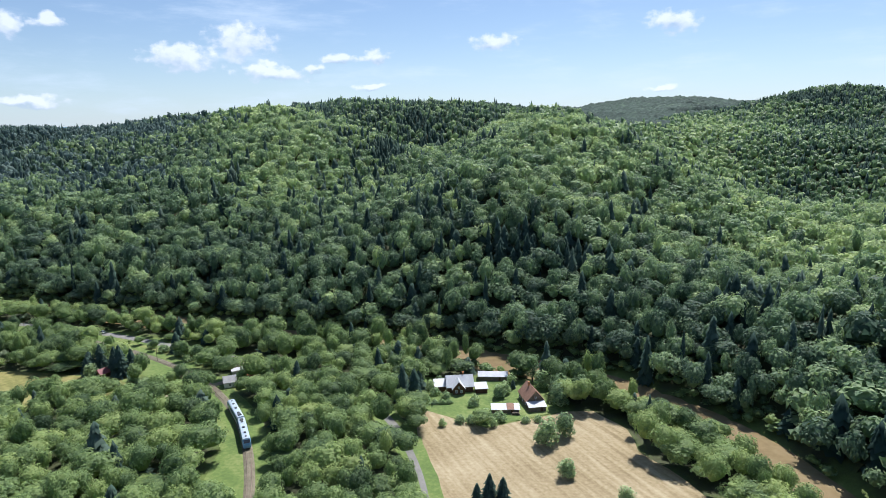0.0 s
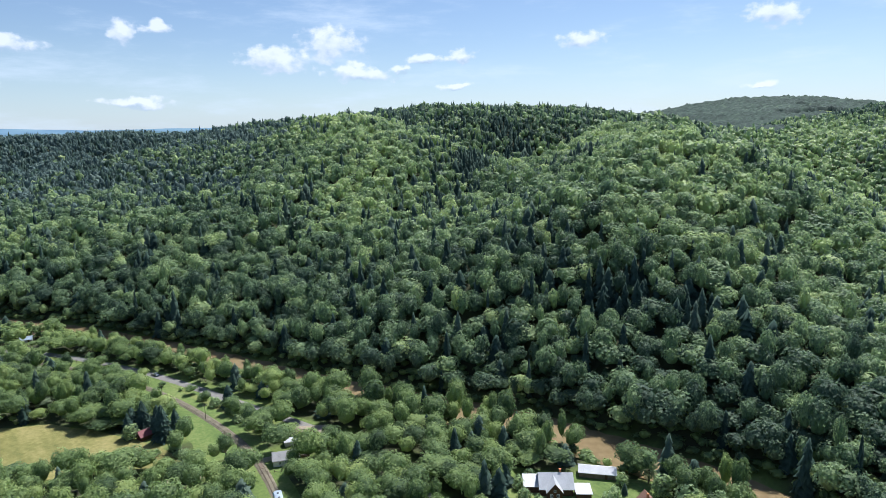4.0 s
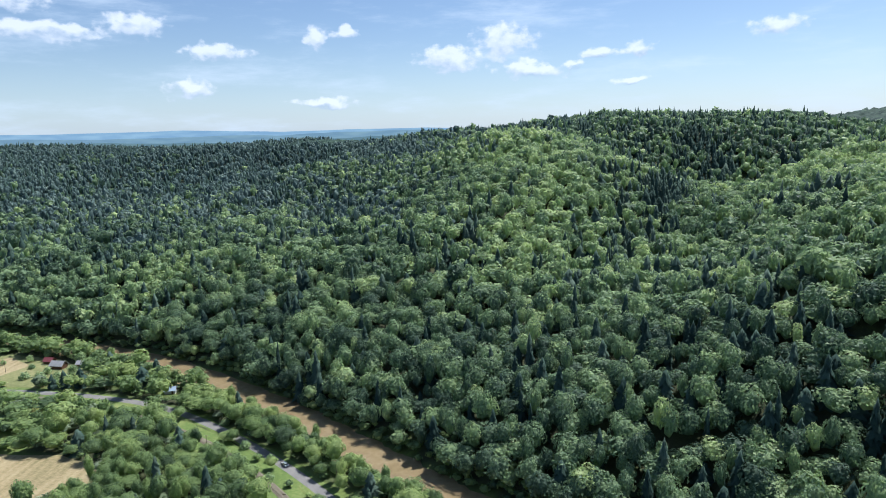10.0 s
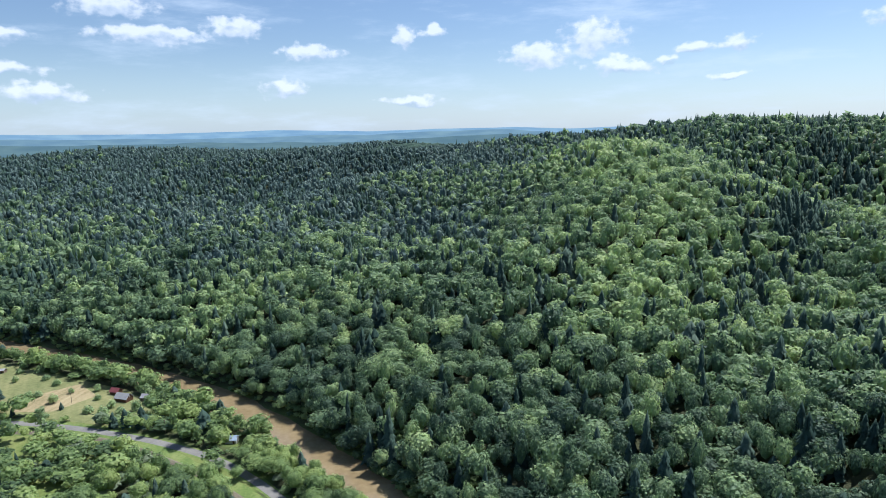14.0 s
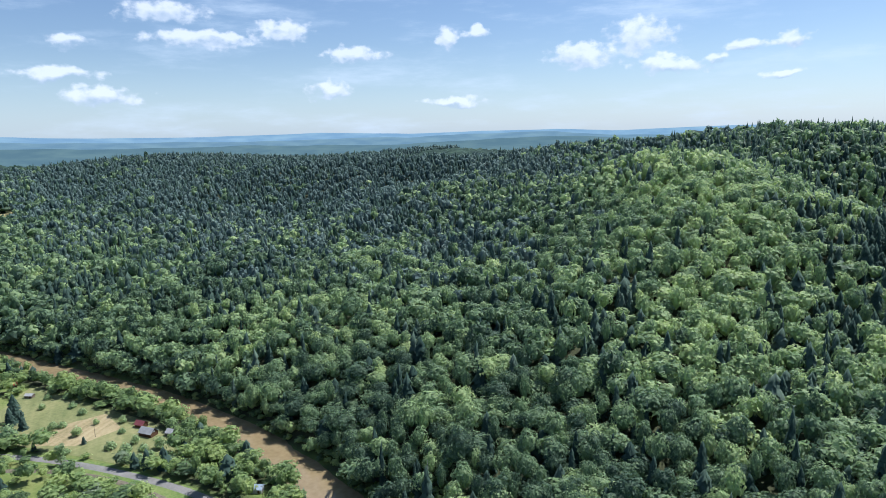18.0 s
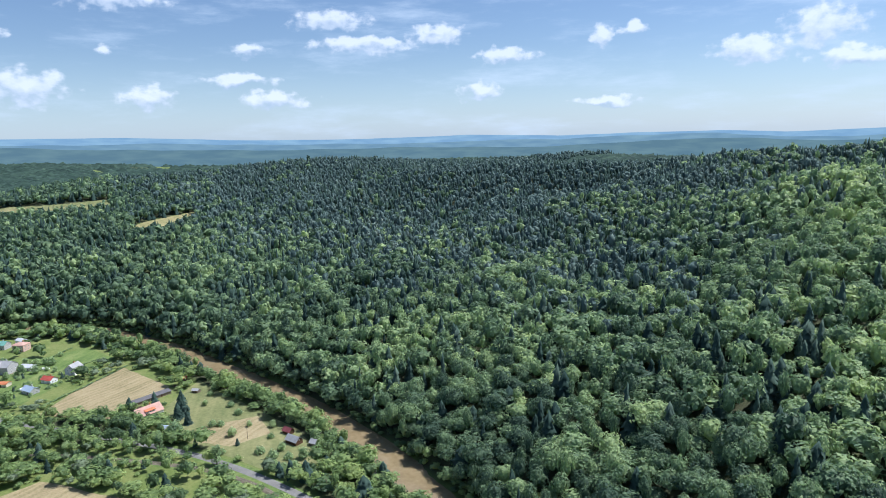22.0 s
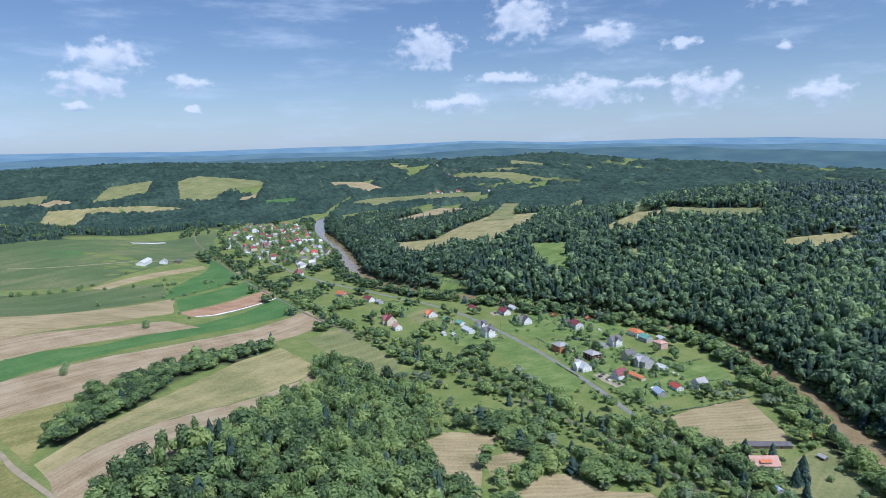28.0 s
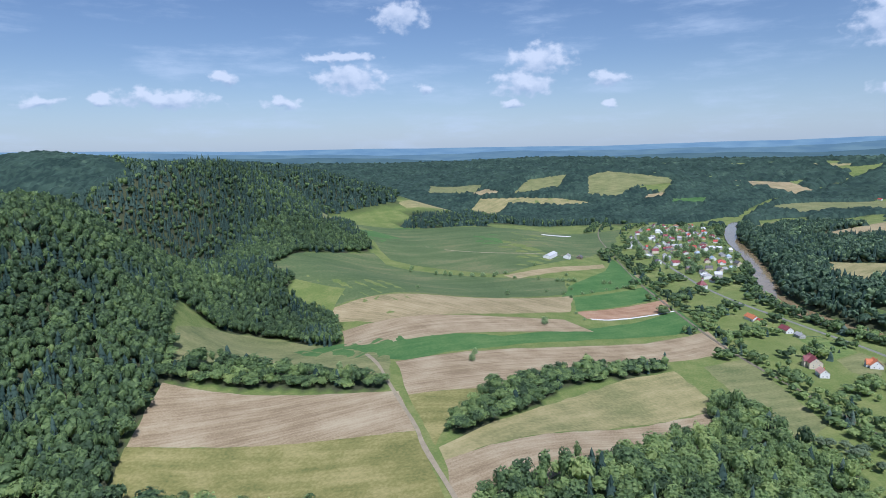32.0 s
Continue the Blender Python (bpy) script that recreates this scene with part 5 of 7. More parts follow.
def distant_woods():
    """Far woods as one uneven roof of tree tops, open where the meadows lie."""
    for lo, hi, step in ((1750, 2500, 8.0), (2500, 4240, 15.0)):
        rng = np.random.RandomState(int(lo))
        gx, gy = np.arange(-4300, 2200, step), np.arange(-2600 if lo < 2000 else -3900, 3900, step)
        x, y = np.meshgrid(gx, gy, indexing="ij")
        x, y = x + rng.uniform(-0.35, 0.35, x.shape) * step, y + rng.uniform(-0.35, 0.35, x.shape) * step
        away, bearing = np.hypot(x - HEART[0], y - HEART[1]), np.degrees(np.arctan2(HEART[0] - x, y - HEART[1]))
        seen = (away > lo) & (away < hi) & (bearing > -38) & (bearing < 172) | (lo < 2000) & (away > 850) & (away < hi) & back_slope(x, y)
        cover = np.zeros(x.shape, bool)
        cover[seen] = tree_cover(x[seen], y[seen])[0]
        z = ground_z(x, y) + np.where(cover, 10.5 + 2.0 * swell(x, y, 77, 180) + rng.normal(0, 0.36 * step ** 0.95, x.shape), -1.5)
        faces = grid_faces(len(gx), len(gy))
        keep = cover.ravel()[faces].any(1)
        used = np.unique(faces[keep])
        index = np.zeros(x.size, np.int32)
        index[used] = np.arange(len(used))
        v = np.stack([x.ravel(), y.ravel(), z.ravel()], 1)[used]
        tone = np.clip(0.02 + 0.22 * patchy(v[:, 0], v[:, 1], 260, 78) + rng.normal(0, 0.20, len(v)), -0.2, 0.7)
        ob = mesh_from("far_wood", v, index[faces[keep]], FARWOOD, tint=tone)
        tagged(ob, "dark mixed woodland on the distant hills", "woodland", kind="stuff")


litter()
plant_woods()
plant_low_hill()
distant_woods()
plant_bank()
plant_scrub()


# ---- distance: blue ridges with haze painted in, behind the land, all round ----
def far_ridge(name, radius, base, crest, seed, colour, swing):
    """One bluish ridge line seen against the sky, far behind everything else; it glows, haze painted into its colour.
    """
    m = bpy.data.materials.new("painted_haze_blue")
    m.use_nodes = True
    tree = m.node_tree
    tree.nodes.clear()
    n = tree.nodes.new("ShaderNodeTexNoise")
    n.inputs["Scale"].default_value, n.inputs["Detail"].default_value = 0.006, 5
    geo = tree.nodes.new("ShaderNodeNewGeometry")
    squash = tree.nodes.new("ShaderNodeVectorMath")
    squash.operation = "MULTIPLY"
    squash.inputs[1].default_value = (1, 1, 6)
    tree.links.new(geo.outputs["Position"], squash.inputs[0])
    tree.links.new(squash.outputs[0], n.inputs["Vector"])
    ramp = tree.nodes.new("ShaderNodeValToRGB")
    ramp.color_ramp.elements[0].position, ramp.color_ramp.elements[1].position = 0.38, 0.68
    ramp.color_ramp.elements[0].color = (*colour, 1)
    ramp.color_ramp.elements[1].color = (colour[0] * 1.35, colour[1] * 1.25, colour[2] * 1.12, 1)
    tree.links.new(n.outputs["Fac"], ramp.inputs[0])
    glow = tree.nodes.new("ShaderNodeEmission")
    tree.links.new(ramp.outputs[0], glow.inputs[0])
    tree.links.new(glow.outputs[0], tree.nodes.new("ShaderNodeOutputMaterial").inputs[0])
    a = np.radians(np.arange(-60, 215, 0.25))                      # bearing to the left of +y
    rng = np.random.RandomState(seed)
    h = np.zeros(len(a))
    for f, w in ((5, 1.0), (11, 0.6), (23, 0.35), (47, 0.16), (97, 0.07)):
        h += w * np.sin(a * f + rng.uniform(0, 6.28))
    top = crest(np.degrees(a)) + swing * h
    x, y = -120 - radius * np.sin(a), 210 + radius * np.cos(a)
    v = np.stack([np.stack([x, y, np.full(len(a), base)], 1), np.stack([x, y, (top + base) / 2], 1), np.stack([x, y, top], 1),
                  np.stack([x * 1.01, y * 1.01, np.full(len(a), base)], 1)], 1).reshape(-1, 3)
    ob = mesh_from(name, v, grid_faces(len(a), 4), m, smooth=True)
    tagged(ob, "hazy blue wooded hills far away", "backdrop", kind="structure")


SKYLINE_TURN = [-60, 9, 18, 23, 30, 36, 44, 53, 60, 66, 73, 79, 86, 91, 99, 103, 110, 122, 135, 157, 172, 215]
SKYLINE_HIGH = [150, 162, 146, 164, 164, 150, 176, 170, 182, 190, 214, 220, 214, 212, 226, 216, 205, 202, 203, 206, 220, 200]
# each ridge farther back is painted a paler haze blue
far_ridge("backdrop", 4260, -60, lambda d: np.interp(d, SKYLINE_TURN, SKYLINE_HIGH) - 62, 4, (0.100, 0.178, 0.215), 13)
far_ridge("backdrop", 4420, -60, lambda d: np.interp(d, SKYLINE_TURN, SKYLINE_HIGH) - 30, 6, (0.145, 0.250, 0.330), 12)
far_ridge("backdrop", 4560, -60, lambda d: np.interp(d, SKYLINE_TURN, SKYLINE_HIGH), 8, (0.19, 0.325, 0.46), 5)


# ---- buildings ----
def part(name, bm, mat, parent, label=""):
    """Links a bmesh as one mesh object under a thing or a part."""
    me = bpy.data.meshes.new(name)
    bm.normal_update()
    bm.to_mesh(me)
    bm.free()
    me.materials.append(mat)
    ob = new(name, me)
    ob.parent = parent
    if label:
        ob["label"] = label
    return ob


def box(bm, x0, x1, y0, y1, z0, z1, m=None):
    vs = [bm.verts.new((x, y, z)) for x in (x0, x1) for y in (y0, y1) for z in (z0, z1)]
    for f in ((0, 1, 3, 2), (4, 6, 7, 5), (0, 4, 5, 1), (2, 3, 7, 6), (0, 2, 6, 4), (1, 5, 7, 3)):
        bm.faces.new([vs[i] for i in f])
    if m is not None:
        bmesh.ops.transform(bm, matrix=m, verts=vs)
    return vs


def slab(bm, a, b, c, d, thick):
    """A thin roof slab on four corners, thickness downwards."""
    top = [bm.verts.new(p) for p in (a, b, c, d)]
    low = [bm.verts.new((p[0], p[1], p[2] - thick)) for p in (a, b, c, d)]
    bm.faces.new(top)
    bm.faces.new(low[::-1])
    for i in range(4):
        j = (i + 1) % 4
        bm.faces.new([top[i], low[i], low[j], top[j]])


def block_walls(w, d, h, ridge, shape):
    """Walls with gable ends (ridge along x), a lean-to or a level top."""
    bm = bmesh.new()
    x, y = w / 2, d / 2
    base = [(-x, -y), (x, -y), (x, y), (-x, y)]
    low = [bm.verts.new((px, py, -1.2)) for px, py in base]
    if shape == "lean":
        tops = (h, h, h + ridge, h + ridge)
    else:
        tops = (h,) * 4
    top = [bm.verts.new((px, py, t)) for (px, py), t in zip(base, tops)]
    bm.faces.new([low[0], low[1], top[1], top[0]])
    bm.faces.new([low[2], low[3], top[3], top[2]])
    if shape in ("gable", "cross", "dormer"):
        e, f = bm.verts.new((x, 0, h + ridge)), bm.verts.new((-x, 0, h + ridge))
        bm.faces.new([low[1], low[2], top[2], e, top[1]])
        bm.faces.new([low[3], low[0], top[0], f, top[3]])
    else:
        bm.faces.new([low[1], low[2], top[2], top[1]])
        bm.faces.new([low[3], low[0], top[0], top[3]])
        bm.faces.new(top)
    return bm


def gable_roof(house, w, d, h, ridge, mat, over=0.45, lift=0.12, name="roof_slab"):
    x, y = w / 2 + over, d / 2 + over
    drop = ridge / (d / 2) * over
    for s in (-1, 1):
        bm = bmesh.new()
        a, b = (-x, s * y, h - drop + lift), (x, s * y, h - drop + lift)
        c, e = (x, 0, h + ridge + lift), (-x, 0, h + ridge + lift)
        slab(bm, *((a, b, c, e) if s < 0 else (b, a, e, c)), 0.14)
        part(name, bm, mat, house)


def window_at(house, x, y, z, turn, w=1.0, h=1.25):
    """A window set on a wall: frame with a pane."""
    m = pose(x, y, z, 0, 0, turn)
    bm = bmesh.new()
    for x0, x1, z0, z1 in ((-w / 2, -w / 2 + 0.12, -h / 2, h / 2), (w / 2 - 0.12, w / 2, -h / 2, h / 2), (-w / 2, w / 2, h / 2 - 0.12, h / 2),
                           (-w / 2, w / 2, -h / 2, -h / 2 + 0.12), (-0.05, 0.05, -h / 2, h / 2)):
        box(bm, x0, x1, -0.07, 0.05, z0, z1, m)
    ob = part("window", bm, FRAMEWHITE, house)
    bm = bmesh.new()
    box(bm, -w / 2 + 0.1, w / 2 - 0.1, -0.03, 0.02, -h / 2 + 0.1, h / 2 - 0.1, m)
    part("pane", bm, GLASS, ob)


def building(x, y, turn, w, d, h, ridge, roof, wall, shape, label, detail=2):
    name = "house" if h > 3.2 else "barn" if shape == "gable" and w > 10 else "shed"
    if "chapel" in label:
        name = "chapel"
    house = new(name)
    tagged(house, label, name)
    part("wall", block_walls(w, d, h, ridge, shape), PLASTER[wall], house)
    rm = ROOF[roof]
    if shape in ("gable", "cross", "dormer"):
        gable_roof(house, w, d, h, ridge, rm)
    elif shape == "lean":
        bm = bmesh.new()
        e = 0.4
        slab(bm, (-w / 2 - e, -d / 2 - e, h - 0.02), (w / 2 + e, -d / 2 - e, h - 0.02), (w / 2 + e, d / 2 + e, h + ridge + 0.2), (-w / 2 - e, d / 2 + e, h + ridge + 0.2), 0.12)
        part("roof_slab", bm, rm, house)
        if "rusty" in label:
            bm = bmesh.new()
            slab(bm, (0.5, -d / 2 - e, h + 0.06), (w * 0.32, -d / 2 - e, h + 0.06), (w * 0.32, d / 2 + e, h + ridge + 0.28), (0.5, d / 2 + e, h + ridge + 0.28), 0.06)
            part("rusty_sheet", bm, ROOF["rust"], house, "rusty red-brown roof sheet")
    else:
        o = 0.5
        k = 0.0 if shape == "pyramid" else max(0.0, w / 2 - d / 2) + 0.3
        bm = bmesh.new()
        c = [bm.verts.new((sx * (w / 2 + o), sy * (d / 2 + o), h - 0.05)) for sx, sy in ((-1, -1), (1, -1), (1, 1), (-1, 1))]
        p, q = bm.verts.new((-k - 0.01, 0, h + ridge)), bm.verts.new((k + 0.01, 0, h + ridge))
        bm.faces.new([c[0], c[1], q, p])
        bm.faces.new([c[1], c[2], q])
        bm.faces.new([c[2], c[3], p, q])
        bm.faces.new([c[3], c[0], p])
        bm.faces.new(c[::-1])
        part("roof", bm, rm, house)
    if shape == "cross":                    # a gable that stands out to the front
        gw, out = min(w * 0.45, 5.5), 2.2
        cx = -w * 0.08
        bm = bmesh.new()
        gh = h + ridge * 0.86
        a = [bm.verts.new(p) for p in ((cx - gw / 2, -d / 2 - out, -1.2), (cx + gw / 2, -d / 2 - out, -1.2), (cx + gw / 2, -d / 2 - out, h), (cx, -d / 2 - out, gh), (cx - gw / 2, -d / 2 - out, h))]
        b = [bm.verts.new((v.co.x, 0.0, v.co.z)) for v in a]
        bm.faces.new(a)
        for i in (0, 1, 4):
            bm.faces.new([a[i], b[i], b[(i + 1) % 5], a[(i + 1) % 5]])
        part("front_wing", bm, PLASTER[wall], house)
        for s in (-1, 1):
            bm = bmesh.new()
            e0, drop = 0.4, (gh - h) / (gw / 2) * 0.4
            lo = ((cx + s * (gw / 2 + e0)), h - drop + 0.14)
            pts = ((lo[0], -d / 2 - out - e0, lo[1]), (lo[0], 0, lo[1]), (cx, 0, gh + 0.14), (cx, -d / 2 - out - e0, gh + 0.14))
            slab(bm, *(pts if s > 0 else pts[::-1]), 0.14)
            part("wing_roof", bm, rm, house)
        if detail > 1:
            for i in (-1, 1):
                window_at(house, cx + i * gw * 0.22, -d / 2 - out - 0.02, 1.5, 0)
            if h + ridge * 0.3 > 4:
                window_at(house, cx, -d / 2 - out - 0.02, h + 0.3, 0, 0.9, 1.0)
    if shape == "dormer":
        bm = bmesh.new()
        box(bm, -3.0, 3.2, -d / 2 + 0.6, -0.8, h + 0.4, h + 2.0)
        dorm = part("dormer", bm, PLASTER[wall], house)
        bm = bmesh.new()
        slab(bm, (-3.5, -d / 2 + 0.1, h + 1.95), (3.7, -d / 2 + 0.1, h + 1.95), (3.7, -0.4, h + 2.9), (-3.5, -0.4, h + 2.9), 0.14)
        part("dormer_roof", bm, ROOF["orange"], dorm, "bright orange dormer roof")
        for i in (-1.8, 0.1, 2.0):
            window_at(house, i, -d / 2 + 0.58, h + 1.3, 0, 1.0, 0.9)
    if detail > 1 and h > 2.7:
        floors = [1.45] if h < 4.6 else [1.45, 4.1]
        for z in floors:
            n = max(2, int(w / 3.4))
            for i in range(n):
                px = -w / 2 + (i + 0.5) * w / n
                if not (shape == "cross"):
                    window_at(house, px, -d / 2 - 0.02, z, 0)
                window_at(house, px, d / 2 + 0.02, z, 180)
            for s in (-1, 1):
                for py in (-d / 5, d / 5):
                    window_at(house, s * (w / 2 + 0.02), py, z, 90 * s)
    if shape in ("gable", "cross", "dormer") and ridge > 2.3:
        for s in (-1, 1):
            window_at(house, s * (w / 2 + 0.02), 0, h + ridge * 0.28, 90 * s, 0.8, 0.9)
    if detail > 0:
        bm = bmesh.new()
        box(bm, w * 0.24 - 0.5, w * 0.24 + 0.5, -d / 2 - 0.06, -d / 2 + 0.05, -0.05, 2.05)
        part("door", bm, DARKWOOD, house)
    if h + ridge > 5.0 and shape != "pyramid":
        bm = bmesh.new()
        box(bm, w * 0.12, w * 0.12 + 0.7, 0.25, 0.85, h + ridge * 0.5, h + ridge + 1.0)
        box(bm, w * 0.12 - 0.08, w * 0.12 + 0.78, 0.17, 0.93, h + ridge + 1.0, h + ridge + 1.15)
        part("chimney", bm, PLASTER["orange"] if wall != "grey" else PLASTER["grey"], house)
    if shape == "pyramid":
        bm = bmesh.new()
        box(bm, -1.0, 1.0, -1.0, 1.0, h + ridge * 0.72, h + ridge * 1.12)
        part("turret", bm, PLASTER["white"], house)
        bm = bmesh.new()
        bmesh.ops.create_cone(bm, cap_ends=True, segments=8, radius1=1.5, radius2=0.05, depth=2.6, matrix=pose(0, 0, h + ridge * 1.12 + 1.3))
        part("turret_roof", bm, ROOF["maroon"], house)
    house.matrix_basis = pose(x, y, float(ground_z(x, y)), 0, 0, turn)
    return house


for group, rows in (("farm buildings", FARM), ("buildings by the level crossing", CROSSING), ("huts and sheds by the river", ORCHARD), ("houses of the near village", VILLAGE_A + VILLAGE_B),
                    ("houses along the far road", VILLAGE_C)):
    for row in rows:
        tagged(building(*row, detail=2 if row[0] > -900 else 1), group=group)


FAR_SPOTS = []


def far_village():
    """Houses of the village strung along the road by the river bend."""
    rng = random.Random(11)
    spots, tries = FAR_SPOTS, 0
    while len(spots) < 96 and tries < 9000:
        tries += 1
        x, y = rng.uniform(-1680, -1070), rng.uniform(-610, -190)
        p = (np.array([x]), np.array([y]))
        if not inside(*p, VILLAGE_FAR)[0] or abs(side_distance(*p, ROAD)[0]) < 9 or abs(side_distance(*p, RIVER)[0]) < 26:
            continue
        if all(math.hypot(x - a, y - b) > 14.5 for a, b in spots):
            spots.append((x, y))
    looks = [("maroon", "white"), ("red", "white"), ("grey", "white"), ("dark", "white"), ("maroon", "cream"), ("dark", "cream"), ("white", "white"), ("rust", "white"), ("grey", "grey"), ("red", "cream"), ("white", "grey"), ("blue", "white")]
    for x, y in spots:
        roof, wall = rng.choice(looks)
        w, d = rng.uniform(9.0, 13.5), rng.uniform(7.5, 10.0)
        one = building(x, y, 45 + rng.choice((0, 90)) + rng.uniform(-12, 12), w, d, rng.choice((3.4, 3.8, 5.6)), rng.uniform(2.4, 3.8), roof, wall,
                 rng.choice(("gable", "gable", "cross", "hip")), "%s-walled village house with a %s roof near the river bend" % (wall, roof), detail=0)
        tagged(one, group="houses of the far village")


far_village()


def hamlet():
    """Scattered houses of a farther hamlet among the woods and meadows."""
    rng = random.Random(17)
    for x, y in HAMLET:
        roof, wall = rng.choice((("maroon", "white"), ("grey", "white"), ("white", "white"), ("dark", "cream"), ("red", "white")))
        one = building(x, y, rng.uniform(0, 180), rng.uniform(10, 16), rng.uniform(8, 10), rng.choice((3.6, 5.4)), rng.uniform(2.6, 3.8), roof, wall, "gable",
                       "distant %s-walled hamlet house with a %s roof" % (wall, roof), detail=0)
        tagged(one, group="houses of the distant hamlet")


hamlet()


# ---- single trees and shrubs ----
def limb(bm, a, b, r0, r1, sides=6):
    """A tapered round limb from a to b."""
    a, b = Vector(a), Vector(b)
    q = (b - a).to_track_quat("Z", "Y").to_matrix()
    rings = []
    for p, r in ((a, r0), (b, r1)):
        rings.append([bm.verts.new(p + q @ Vector((r * math.cos(i * 6.283 / sides), r * math.sin(i * 6.283 / sides), 0))) for i in range(sides)])
    for i in range(sides):
        j = (i + 1) % sides
        bm.faces.new([rings[0][i], rings[0][j], rings[1][j], rings[1][i]])


def crown_part(name, verts, faces, mat, parent, tint):
    ob = mesh_from(name, verts, faces, mat, tint=np.full(len(verts), tint))
    ob.parent = parent
    return ob


def broad_tree(seed, height, radius, squeeze, tint, leaves=900, label="round green broadleaf tree standing in open grass", called="deciduous_tree", trunk_share=0.10):
    rng = np.random.RandomState(seed)
    tree = new(called)
    tagged(tree, label, "shrub" if called == "shrub" else "tree")
    bm = bmesh.new()
    limb(bm, (0, 0, -0.3), (0.1, 0.05, height * 0.55), height * 0.022 + 0.06, height * 0.012 + 0.03)
    clumps = []
    for i in range(9):
        a, k = i * 2.4 + rng.uniform(-0.4, 0.4), rng.uniform(0.45, 0.9)
        tip = Vector((radius * 0.62 * k * math.cos(a), radius * 0.62 * k * math.sin(a), height * (trunk_share + 0.15 + 0.52 * rng.uniform(0.1, 1) * squeeze)))
        limb(bm, (0.05, 0.03, height * rng.uniform(trunk_share, 0.45)), tip, 0.09, 0.03, 5)
        clumps.append((np.array(tip), radius * rng.uniform(0.42, 0.62)))
    clumps.append((np.array((0, 0, height * 0.80)), radius * 0.55))
    clumps.append((np.array((0, 0, height * 0.58)), radius * 0.66))
    for i in range(5):
        a = i * 1.257 + 0.4
        clumps.append((np.array((radius * 0.5 * math.cos(a), radius * 0.5 * math.sin(a), height * 0.28)), radius * 0.45))
    part("trunk", bm, BARK, tree)
    vs, fs, n = [], [], 0
    each = leaves // len(clumps)
    for c, r in clumps:
        sv, sf = sprays(rng, each, lambda d: (rng.uniform(0.45, 1.0, len(d)) ** 0.5, np.zeros(d.shape)), 0.20, low=-0.9)
        sv = sv * r * np.array((1, 1, 0.85)) + c
        vs.append(sv)
        fs.append(sf + n)
        n += len(sv)
    v = np.vstack(vs)
    v[:, 2] = np.clip(v[:, 2], 0.1, height * 1.02)
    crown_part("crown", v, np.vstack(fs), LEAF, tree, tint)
    return tree


def spruce_tree(seed, height, radius, tint, label):
    tree = new("spruce")
    tagged(tree, label, "tree")
    bm = bmesh.new()
    limb(bm, (0, 0, -0.3), (0, 0, height * 0.93), 0.22, 0.03)
    part("trunk", bm, BARK, tree)
    v, f = spruce_crown(seed, 19, 11)
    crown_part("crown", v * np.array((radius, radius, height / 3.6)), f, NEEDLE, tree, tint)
    return tree


def stand(template, x, y, turn=None, size=1.0, first=False):
    """Puts the template itself, or a copy of it, on the ground."""
    m = Matrix.LocRotScale((x, y, float(ground_z(x, y))), Euler((0, 0, random.uniform(0, 6.28) if turn is None else turn)), None)
    if first:
        template.matrix_basis = m @ Matrix.Diagonal((size, size, size, 1))
        return template
    template_scale = template.scale.copy()
    template.scale = (size, size, size)
    ob = copy_thing(template, m)
    template.scale = template_scale
    return ob


ROUND = broad_tree(1, 8.0, 3.9, 1.0, 0.42)
LARGE = broad_tree(2, 12.0, 5.2, 1.0, 0.28, 1300, "large dark green broadleaf tree beside the houses")
FRUIT = broad_tree(3, 4.6, 2.4, 0.9, 0.55, 650, "small fruit tree with a light green crown in a garden")
POPLAR = broad_tree(4, 12.5, 3.0, 1.25, 0.34, 1100, "tall narrow greyish tree by the road", "deciduous_tree", 0.12)
BUSH = broad_tree(5, 2.8, 2.2, 0.7, 0.40, 560, "dense green shrub in the grass", "shrub", 0.05)
SPRUCE = spruce_tree(6, 12.5, 3.6, 0.30, "tall dark spruce standing beside the garden")
for one in (ROUND, LARGE, FRUIT, POPLAR, BUSH, SPRUCE):
    tagged(one, group="trees and shrubs in the open")
LITTLE = spruce_tree(7, 5.0, 1.6, 0.42, "small young spruce on the lawn")
TEMPLATES = {"round": ROUND, "large": LARGE, "fruit": FRUIT, "poplar": POPLAR, "bush": BUSH, "spruce": SPRUCE, "little": LITTLE}
FIELD_TREES = [
    ("round", 42, 189, 0.85), ("round", 39, 211, 1.35), ("large", 47, 217, 0.85), ("large", 50, 250, 0.75), ("poplar", 43, 271, 1.1), ("poplar", 60, 246, 1.0), ("round", 26, 253, 0.8), ("bush", -2, 257, 1.3), ("bush", -6, 250, 1.2), ("bush", -2, 248, 0.8), ("bush", 1, 248, 0.8), ("bush", 4, 248, 0.8), ("bush", -4, 266, 1.2), ("bush", 0, 270, 1.3), ("round", -9, 270, 0.8), ("bush", 14, 245, 1.3), ("fruit", 33, 268, 1.1), ("bush", 34, 229, 1.0), ("bush", 39, 230, 1.0), ("bush", 18, 231, 1.8), ("fruit", 1, 227, 0.75), ("spruce", 15, 174, 0.9),
    ("spruce", 11, 172, 0.75), ("spruce", 19, 173, 0.85), ("round", 57, 173, 0.8), ("bush", 8, 230, 1.2), ("bush", 13, 229, 1.4),
    ("fruit", 21, 226, 0.9), ("bush", 24, 231, 1.5), ("round", 29, 257, 0.75), ("fruit", 15, 247, 1.0), ("large", 52, 252, 0.95),
    ("large", 50, 243, 0.9), ("bush", 3, 254, 1.1), ("fruit", -4, 262, 1.0), ("round", 46, 262, 1.1), ("little", 33, 262, 0.9),
]
